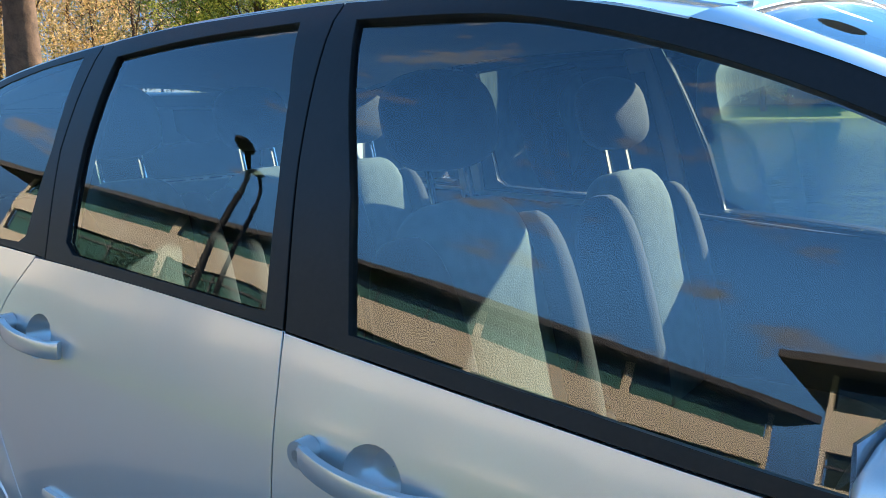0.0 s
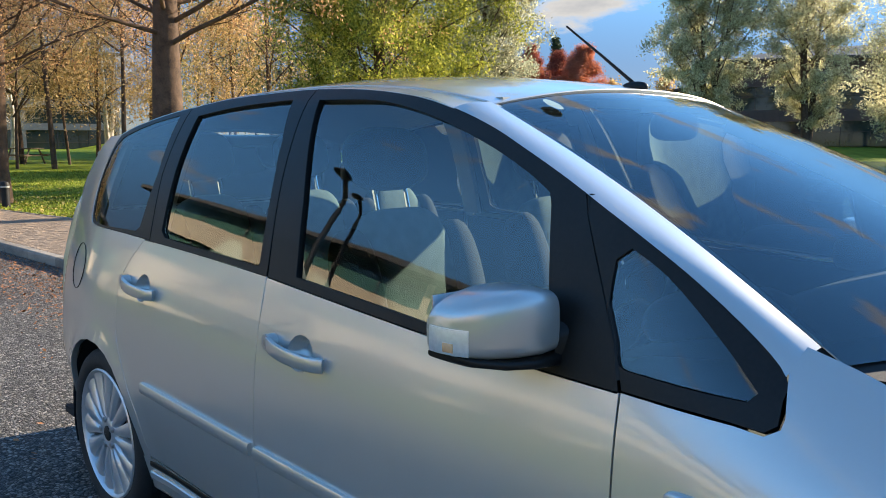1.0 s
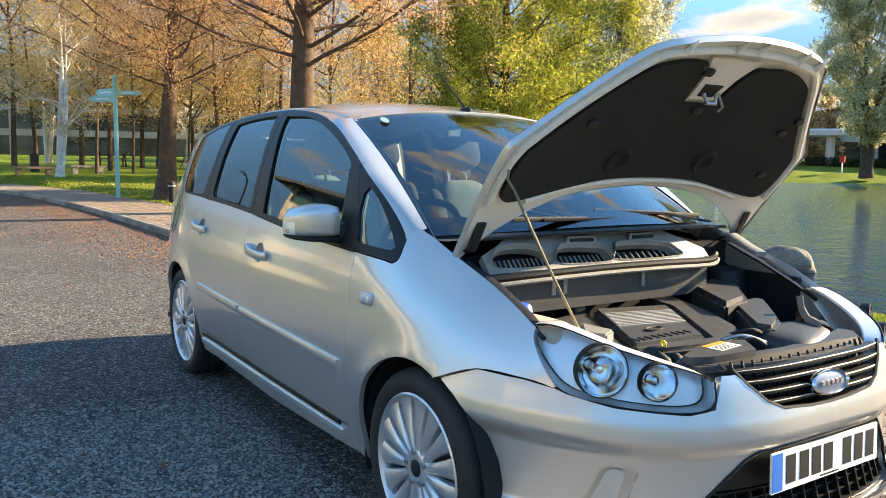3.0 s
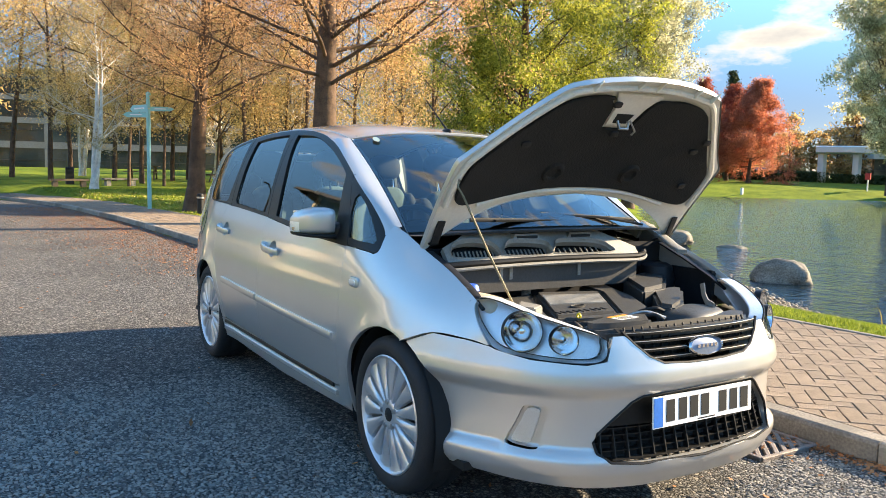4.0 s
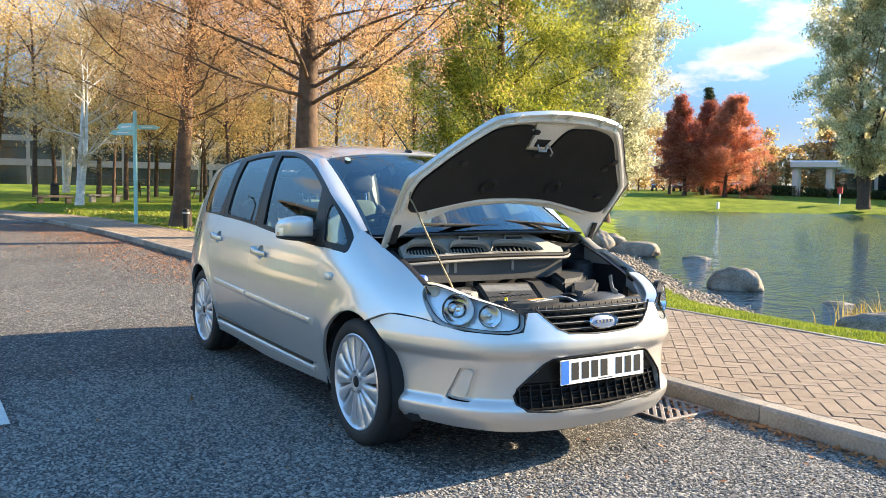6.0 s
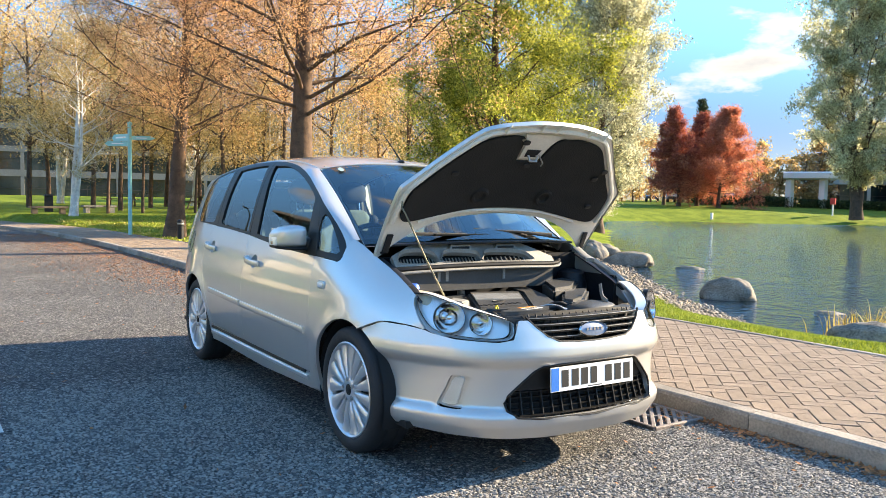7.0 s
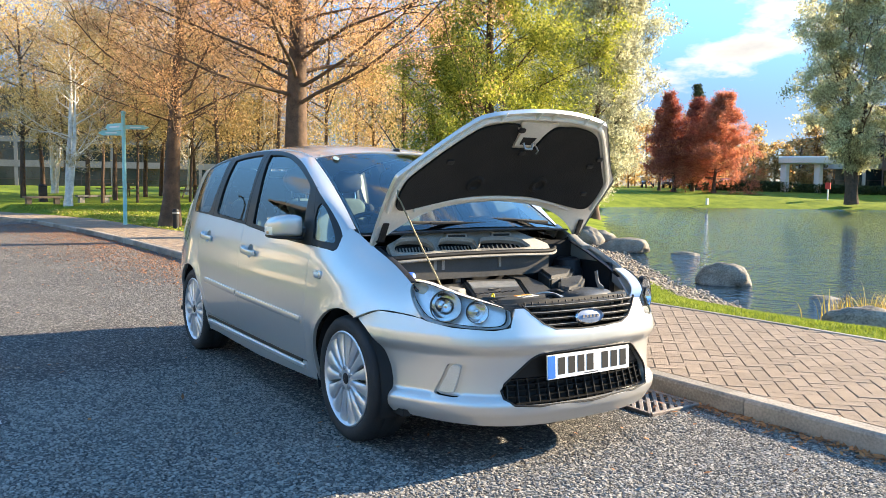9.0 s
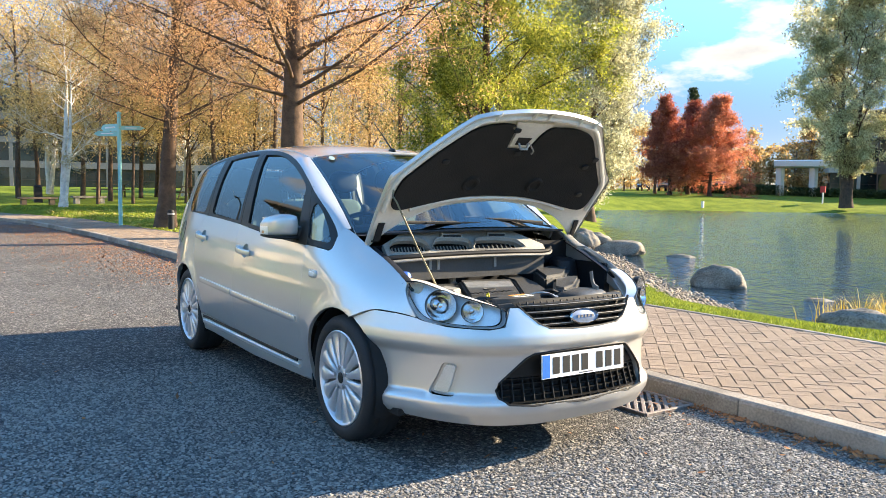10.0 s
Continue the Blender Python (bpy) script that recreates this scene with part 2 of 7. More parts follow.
def pchip(xs, ys):
    """A smooth curve through points with no overshoot."""
    xs, ys = np.array(xs, float), np.array(ys, float)
    h = np.diff(xs)
    d = np.diff(ys) / h
    m = np.zeros(len(xs))
    m[0], m[-1] = d[0], d[-1]
    for i in range(1, len(xs) - 1):
        m[i] = 0 if d[i - 1] * d[i] <= 0 else 2 * d[i - 1] * d[i] / (d[i - 1] + d[i])
    xl, yl, hl, ml, top = xs.tolist(), ys.tolist(), h.tolist(), m.tolist(), len(xs) - 2

    def f(x):
        if x <= xl[0]:
            return yl[0] + ml[0] * (x - xl[0])
        if x >= xl[-1]:
            return yl[-1] + ml[-1] * (x - xl[-1])
        i = 0
        while i < top and x > xl[i + 1]:
            i += 1
        t = (x - xl[i]) / hl[i]
        return (1 + 2 * t) * (1 - t) ** 2 * yl[i] + t * (1 - t) ** 2 * hl[i] * ml[i] + t * t * (3 - 2 * t) * yl[i + 1] + t * t * (t - 1) * hl[i] * ml[i + 1]
    return f


def spline(pts, n=6, closed=False):
    """Catmull-Rom through 2D or 3D points."""
    p = [np.array(q, float) for q in pts]
    out, k = [], len(p)
    for i in range(k if closed else k - 1):
        a, b, c, d = (p[(i + j) % k] if closed else p[min(max(i + j, 0), k - 1)] for j in (-1, 0, 1, 2))
        for s in range(n):
            t = s / n
            out.append(tuple(0.5 * (2 * b + (c - a) * t + (2 * a - 5 * b + 4 * c - d) * t * t + (3 * b - a - 3 * c + d) * t ** 3)))
    if not closed:
        out.append(tuple(p[-1]))
    return out


def resample(pts, step):
    out = []
    for a, b in zip(pts, pts[1:] + pts[:1]):
        a, b = np.array(a, float), np.array(b, float)
        k = max(1, int(np.linalg.norm(b - a) / step + 0.5))
        out += [tuple(a + (b - a) * j / k) for j in range(k) if np.linalg.norm(b - a) > 1e-4]
    return out


def inside(poly, p):
    """Which of the points p lie in the polygon."""
    poly, p = np.array(poly), np.atleast_2d(np.array(p))
    res = np.zeros(len(p), bool)
    for (x1, y1), (x2, y2) in zip(poly, np.roll(poly, -1, 0)):
        if y1 != y2:
            res ^= ((y1 > p[:, 1]) != (y2 > p[:, 1])) & (p[:, 0] < (x2 - x1) * (p[:, 1] - y1) / (y2 - y1) + x1)
    return res


CORE = Vector((-1.3, 0, 0.75))


def panel(name, outline, surf, material, parent, holes=(), step=0.045, depth=0.02, label="", core=CORE, lip=0.003):
    """A sheet of the surface surf(a, b) inside an outline, less the holes, with its rim turned in."""
    loops = [resample(list(o), step) for o in (outline, *holes)]
    arr = np.array(loops[0])
    lo, hi = arr.min(0), arr.max(0)
    g = np.array([(a, b) for a in np.arange(lo[0] + step / 2, hi[0], step) for b in np.arange(lo[1] + step / 2, hi[1], step)])
    keep = inside(loops[0], g) if len(g) else np.zeros(0, bool)
    for h in loops[1:]:
        keep &= ~inside(h, g)
    g = g[keep]
    rim = np.concatenate([np.array(o) for o in loops])
    if len(g):
        d = np.sqrt(((g[:, None] - rim[None]) ** 2).sum(-1)).min(1)
        g = g[d > step * 0.45]
    v2, edges, base = [], [], 0
    for o in loops:
        v2 += [Vector(p) for p in o]
        edges += [(base + i, base + (i + 1) % len(o)) for i in range(len(o))]
        base += len(o)
    v2 += [Vector(p) for p in g]
    cv, _, cf, *_ = delaunay_2d_cdt(v2, edges, [], 0, 1e-6)
    mid = np.array([np.mean([cv[i] for i in f], axis=0) for f in cf])
    ok = inside(loops[0], mid)
    for h in loops[1:]:
        ok &= ~inside(h, mid)

    def place(a, b):
        p = Vector(surf(a, b))
        e = 0.004
        nrm = (Vector(surf(a + e, b)) - Vector(surf(a - e, b))).cross(Vector(surf(a, b + e)) - Vector(surf(a, b - e))).normalized()
        if nrm.dot(p - core) < 0:
            nrm = -nrm
        return p, nrm
    verts, normals = [], []
    for q in cv:
        p, nrm = place(q[0], q[1])
        verts.append(p)
        normals.append(nrm)
    faces = []
    for f, k in zip(cf, ok):
        if k:
            a, b, c = (verts[i] for i in f[:3])
            faces.append(tuple(f) if (b - a).cross(c - a).dot(normals[f[0]]) > 0 else tuple(f[::-1]))
    for o in loops:
        pn = [place(*q) for q in o]
        start = len(verts)
        k = len(pn)
        for i, (p, nrm) in enumerate(pn):
            t = (pn[(i + 1) % k][0] - pn[i - 1][0]).normalized()
            side = t.cross(nrm)
            verts += [p, p - nrm * lip + side * 0.0, p - nrm * depth]
            normals += [nrm, side, side]
        # which way is out of the sheet
        a0 = np.array(o[0]) + 0
        t2 = np.array(o[1]) - np.array(o[-1])
        probe = a0 + np.array([-t2[1], t2[0]]) / (np.linalg.norm(t2) + 1e-9) * 0.004
        into = bool(inside(loops[0], probe)[0]) and not any(bool(inside(h, probe)[0]) for h in loops[1:])
        p0, n0 = pn[0]
        side = (pn[1][0] - pn[-1][0]).normalized().cross(n0)
        if (Vector(surf(*probe)) - p0).dot(side) * (1 if into else -1) > 0:
            for i in range(start, len(verts)):
                if (i - start) % 3:
                    normals[i] = -normals[i]
        for i in range(k):
            j = (i + 1) % k
            for r in (0, 1):
                q = (start + 3 * i + r, start + 3 * j + r, start + 3 * j + r + 1, start + 3 * i + r + 1)
                a, b, c = verts[q[0]], verts[q[1]], verts[q[2]]
                faces.append(q if (b - a).cross(c - a).dot(normals[q[2]]) > 0 else q[::-1])
    return raw(name, verts, faces, material, parent, label, True, normals)


def sheet(name, surf, nu, nv, material, parent, label="", flip=False, thick=0.0):
    """A grid of surf(u, v), u and v from 0 to 1."""
    bm = bmesh.new()
    vs = [[bm.verts.new(surf(i / nu, j / nv)) for j in range(nv + 1)] for i in range(nu + 1)]
    for i in range(nu):
        for j in range(nv):
            q = (vs[i][j], vs[i + 1][j], vs[i + 1][j + 1], vs[i][j + 1])
            bm.faces.new(q[::-1] if flip else q)
    if thick:
        bmesh.ops.solidify(bm, geom=bm.faces[:], thickness=thick)
    return part(name, bm, material, parent, label)


# ---- ground, road, pavement, lake ----


def asphalt_material():
    """Chippings in dark binder: every stone its own grey, standing proud."""
    m = mat("worn_asphalt", (0.10, 0.10, 0.10), 0.9, 0, 0.4, 0.5, spec=0.25)
    nt = m.node_tree
    n, l = nt.nodes.new, nt.links.new
    p = nt.nodes["Principled BSDF"]
    tex = n("ShaderNodeTexCoord")
    vor, vor2 = n("ShaderNodeTexVoronoi"), n("ShaderNodeTexVoronoi")
    vor.inputs["Scale"].default_value = 58
    vor2.inputs["Scale"].default_value, vor2.feature = 58, "DISTANCE_TO_EDGE"
    ramp = n("ShaderNodeValToRGB")
    e = ramp.color_ramp.elements
    e[0].position, e[0].color = 0.1, (0.10, 0.098, 0.096, 1)
    e[1].position, e[1].color = 1.0, (0.42, 0.39, 0.35, 1)
    mid = ramp.color_ramp.elements.new(0.62)
    mid.color = (0.225, 0.218, 0.208, 1)
    sep = n("ShaderNodeSeparateColor")
    patch = n("ShaderNodeTexNoise")
    patch.inputs["Scale"].default_value, patch.inputs["Detail"].default_value = 0.7, 6
    pr = n("ShaderNodeMapRange")
    pr.inputs["From Min"].default_value, pr.inputs["From Max"].default_value = 0.3, 0.7
    pr.inputs["To Min"].default_value, pr.inputs["To Max"].default_value = 0.80, 1.15
    gap = n("ShaderNodeMapRange")
    gap.inputs["From Max"].default_value, gap.inputs["To Min"].default_value = 0.22, 0.22
    mul, mul2 = n("ShaderNodeMix"), n("ShaderNodeMath")
    mul.data_type, mul.blend_type = "RGBA", "MULTIPLY"
    mul.inputs["Factor"].default_value = 1.0
    mul2.operation = "MULTIPLY"
    bp = n("ShaderNodeBump")
    bp.inputs["Strength"].default_value, bp.inputs["Distance"].default_value = 1.0, 0.012
    for v in (vor, vor2, patch):
        l(tex.outputs["Object"], v.inputs["Vector"])
    l(vor.outputs["Color"], sep.inputs[0])
    l(sep.outputs[0], ramp.inputs[0])
    l(patch.outputs["Fac"], pr.inputs["Value"])
    l(vor2.outputs["Distance"], gap.inputs["Value"])
    l(pr.outputs[0], mul2.inputs[0])
    l(gap.outputs[0], mul2.inputs[1])
    l(ramp.outputs[0], mul.inputs["A"])
    l(mul2.outputs[0], mul.inputs["B"])
    l(mul.outputs["Result"], p.inputs["Base Color"])
    l(gap.outputs[0], bp.inputs["Height"])
    l(bp.outputs[0], p.inputs["Normal"])
    return m


ASPHALT = asphalt_material()
GRASSG = mat("autumn_lawn", (0.10, 0.165, 0.018), 0.9, 0, 0.35, 0.8, bump=0.8, bscale=60, second=(0.21, 0.255, 0.035), fine=30, spec=0.05)
KERBM = mat("weathered_concrete", (0.26, 0.225, 0.185), 0.88, 0, 0.35, 5, bump=0.5, bscale=160, per_object=0.5)
PAVERM = mat("pink_grey_paver", (0.275, 0.212, 0.160), 0.92, 0, 0.18, 5, bump=0.7, bscale=220, per_object=0.35, spec=0.1)
PAVERI = mat("pink_grey_paver_far", (0.275, 0.212, 0.160), 0.92, 0, 0.18, 5, bump=0.7, bscale=220, per_island=0.35, spec=0.1)
SANDJ = mat("dark_joint_sand", (0.11, 0.085, 0.065), 0.95, 0, 0.3, 20, bump=0.4, bscale=300)
ROCKM = mat("grey_boulder", (0.19, 0.165, 0.135), 0.9, 0, 0.55, 3, bump=1.0, bscale=22, fine=40, second=(0.30, 0.265, 0.215), spec=0.2)
PEBBLE = mat("shore_pebble", (0.23, 0.18, 0.125), 0.8, 0, 0.4, 9, per_island=1.2, bump=0.3, bscale=60)
SOIL = mat("wet_shore_soil", (0.13, 0.10, 0.07), 0.8, 0, 0.4, 3, bump=0.8, bscale=40)
LEAFR = mat("fallen_orange_leaves", (0.33, 0.13, 0.045), 0.85, 0, 0.4, 9, per_island=1.0)
BARK = mat("furrowed_bark", (0.075, 0.044, 0.028), 0.95, 0, 0.5, 5, bump=1.0, bscale=11, second=(0.15, 0.09, 0.058))
BIRCH = mat("white_birch_bark", (0.62, 0.58, 0.52), 0.8, 0, 0.35, 6, bump=0.4, bscale=30)


def water_material():
    m = mat("lake_water", (0.007, 0.018, 0.028), 0.03, 0, 0.3, 0.2)
    nt = m.node_tree
    n, l = nt.nodes.new, nt.links.new
    p = nt.nodes["Principled BSDF"]
    p.inputs["IOR"].default_value = 1.33
    tex, mp = n("ShaderNodeTexCoord"), n("ShaderNodeMapping")
    mp.inputs["Scale"].default_value = (1.0, 1.3, 1.0)
    mp.inputs["Rotation"].default_value = (0, 0, 0.5)
    a, b = n("ShaderNodeTexNoise"), n("ShaderNodeTexNoise")
    a.inputs["Scale"].default_value, a.inputs["Detail"].default_value = 4.6, 5
    b.inputs["Scale"].default_value, b.inputs["Detail"].default_value = 0.6, 3
    add, bp = n("ShaderNodeMath"), n("ShaderNodeBump")
    add.operation, add.inputs[1].default_value = "MULTIPLY_ADD", 0.6
    l(tex.outputs["Object"], mp.inputs[0])
    l(mp.outputs[0], a.inputs["Vector"])
    l(mp.outputs[0], b.inputs["Vector"])
    l(a.outputs["Fac"], add.inputs[0])
    l(b.outputs["Fac"], add.inputs[2])
    bp.inputs["Strength"].default_value, bp.inputs["Distance"].default_value = 1.0, 0.19
    l(add.outputs[0], bp.inputs["Height"])
    l(bp.outputs[0], p.inputs["Normal"])
    return m


WATER = water_material()
kerb_y = pchip([-60, -45, -34, -27.8, -24.4, -19.5, -15.7, -10, 0, 40], [-14, -6.5, -2.2, -0.3, 0.35, 0.8, 1.03, 1.12, 1.25, 1.25])
PAVE = pchip([-60, -34, -26, -19, -10, 0, 40], [2.0, 2.2, 1.9, 1.7, 2.2, 2.42, 2.42])     # width from the kerb's face to the lawn
PZ = 0.105                                                                                   # the pavement above the road
SHORE = spline([(-1.0, 6.75), (-2.2, 6.75), (-3.15, 7.0), (-4.2, 7.7), (-5.6, 8.5), (-6.9, 9.5), (-10.8, 12.5), (-17, 18.5), (-25, 25.6), (-37, 37), (-49, 50), (-46, 58), (-39, 65), (-25, 73),
                (-5, 80), (20, 84), (42, 60), (36, 26), (20, 13), (7, 8.6), (1.5, 7.2)], 6, True)
WATER_Z = -0.36


def shore_dist(x, y):
    """Metres to the lake's edge, minus on the water."""
    p = np.stack([np.ravel(x), np.ravel(y)], -1)
    s = np.array(SHORE)
    best = np.full(len(p), 1e9)
    for a, b in zip(s, np.roll(s, -1, 0)):
        d = b - a
        t = np.clip(((p - a) @ d) / (d @ d), 0, 1)
        best = np.minimum(best, ((p - a - t[:, None] * d) ** 2).sum(1))
    return (np.sqrt(best) * np.where(inside(s, p), -1, 1)).reshape(np.shape(x))


def bank(x, y):
    """The ground's height."""
    x, y = np.asarray(x, float), np.asarray(y, float)
    d = shore_dist(x, y)
    ky = np.vectorize(kerb_y)(np.clip(x, -60, 40))
    edge = ky + np.vectorize(PAVE)(np.clip(x, -60, 40))
    lawn = np.clip((d - 0.5) / 2.6, 0, 1)
    lawn = lawn * lawn * (3 - 2 * lawn)
    z = -0.40 + 0.16 * np.clip(d, -3, 1.2) + (PZ - 0.01 + 0.23) * lawn
    z = np.minimum(z, PZ - 0.01)
    z = z + 0.012 * np.sin(1.7 * x + 0.8 * y) * np.sin(1.1 * y - 0.4 * x) * (d > 0.3)
    z = z + np.clip((d - 4) / 60, 0, 1) * 0.9 * (y > 30) + np.clip((-x - 22) / 40, 0, 1) * 0.9 * (y > edge) * (d > 1)
    verge = np.clip((y - edge) / 0.5, 0, 1)
    z = np.where(y < edge + 0.5, (1 - verge) * (PZ - 0.012) + verge * z, z)
    z = np.where(y < edge - 0.02, PZ - 0.06, z)
    z = np.where(y < ky + 0.1, -0.06, z)
    far = np.clip((-7.4 - (y - ky)) / 1.0, 0, 1)
    return np.where(y < ky - 7.0, -0.06 + far * 0.15, z)


def soil_width(x):
    """How far the bare shore reaches from the water."""
    return 0.55 + 0.6 * np.clip((-1.6 - np.asarray(x)) / 0.8, 0, 1)


def axis(fine_lo, fine_hi, step, far):
    a = list(np.arange(fine_lo, fine_hi, step))
    g, v = step, fine_hi
    while v < far:
        a.append(v)
        g *= 1.16
        v += g
    g, v = step, fine_lo - step
    while v > -far:
        a.insert(0, v)
        g *= 1.16
        v -= g
    return np.array(a)


def make_ground():
    gx, gy = axis(-12, 4, 0.22, 1800), axis(2, 11, 0.16, 1800)
    x, y = np.meshgrid(gx, gy, indexing="ij")
    z = bank(x, y)
    nx, ny = x.shape
    verts = np.stack([x, y, z], -1).reshape(-1, 3)
    i = np.arange(nx * ny).reshape(nx, ny)
    faces = np.stack([i[:-1, :-1], i[1:, :-1], i[1:, 1:], i[:-1, 1:]], -1).reshape(-1, 4)
    ob = raw("ground", verts.tolist(), faces.tolist(), GRASSG)
    # bare soil round the lake
    ob.data.materials.append(SOIL)
    c = verts[faces].mean(1)
    d = shore_dist(c[:, 0], c[:, 1])
    ob.data.polygons.foreach_set("material_index", ((d < soil_width(c[:, 0])) & (c[:, 1] < 17)).astype(int).tolist())
    return tagged(ob, "green lawn sloping down to a lake shore", "ground", kind="structure")


make_ground()
bm = bmesh.new()
bm.faces.new([bm.verts.new(p) for p in ((-70, 2, WATER_Z), (60, 2, WATER_Z), (60, 110, WATER_Z), (-70, 110, WATER_Z))])
tagged(part("water", bm, WATER), "dark rippled lake water reflecting the sky", "water", kind="structure")


def strip(name, f0, f1, xs, z0, z1, material, label, category):
    bm = bmesh.new()
    a = [bm.verts.new((x, f0(x), z0)) for x in xs]
    b = [bm.verts.new((x, f1(x), z1)) for x in xs]
    for i in range(len(xs) - 1):
        bm.faces.new((a[i], b[i], b[i + 1], a[i + 1]) if f1(0) < f0(0) else (a[i], a[i + 1], b[i + 1], b[i]))
    return tagged(part(name, bm, material), label, category, kind="structure")


XS = list(np.arange(-60, -6, 1.5)) + list(np.arange(-6, 6, 0.5)) + list(np.arange(6, 61, 2.0))
road = strip("road", kerb_y, lambda x: kerb_y(x) - 7.0, XS, 0, 0, ASPHALT, "rough grey asphalt road scattered with leaves", "road")
pavement = strip("pavement", lambda x: kerb_y(x) + 0.12, lambda x: kerb_y(x) + PAVE(x), XS, PZ - 0.007, PZ - 0.007, SANDJ, "pink-grey block paved footpath beside the road", "pavement")


# ---- trees ----
def tube_arrays(paths, sides):
    """Many thin branches at once: paths of (points, radii)."""
    V, F, base = [], [], 0
    ang = np.arange(sides) * math.tau / sides
    for pts, rad in paths:
        d = np.gradient(pts, axis=0)
        d /= np.linalg.norm(d, axis=1, keepdims=True) + 1e-9
        a = np.cross(d, (0.31, 0.22, 0.92) if abs(d[0, 2]) < 0.9 else (0.9, 0.3, 0.1))
        a /= np.linalg.norm(a, axis=1, keepdims=True) + 1e-9
        b = np.cross(d, a)
        ring = pts[:, None] + rad[:, None, None] * (np.cos(ang)[None, :, None] * a[:, None] + np.sin(ang)[None, :, None] * b[:, None])
        k = len(pts)
        V.append(ring.reshape(-1, 3))
        i = base + np.arange(k * sides).reshape(k, sides)
        j = np.roll(i, -1, 1)
        F.append(np.stack([i[:-1], j[:-1], j[1:], i[1:]], -1).reshape(-1, 4))
        base += k * sides
    return np.concatenate(V), np.concatenate(F)


def branch(rng, p, d, length, r0, r1, n, wander, lift):
    pts = [np.array(p, float)]
    d = np.array(d, float) / np.linalg.norm(d)
    for _ in range(n):
        d = d + rng.normal(0, wander, 3) + (0, 0, lift)
        d /= np.linalg.norm(d)
        pts.append(pts[-1] + d * length / n)
    return np.array(pts), np.linspace(r0, r1, n + 1)


def leaf_cloud(rng, centres, spread, size, slim, droop):
    """Small leaves round points: three-cornered blades turned every way."""
    n = len(centres)
    c = centres + rng.normal(0, 1, (n, 3)) * spread
    u = rng.normal(0, 1, (n, 3)) + (0, 0, -droop)
    u /= np.linalg.norm(u, axis=1, keepdims=True)
    w = np.cross(u, rng.normal(0, 1, (n, 3)))
    w /= np.linalg.norm(w, axis=1, keepdims=True) + 1e-9
    s = (size * rng.uniform(0.6, 1.4, n))[:, None]
    v = np.stack([c + w * s * slim / 2 - u * s * 0.4, c + u * s * 0.6, c - w * s * slim / 2 - u * s * 0.4], 1).reshape(-1, 3)
    return v, np.arange(n * 3).reshape(n, 3)


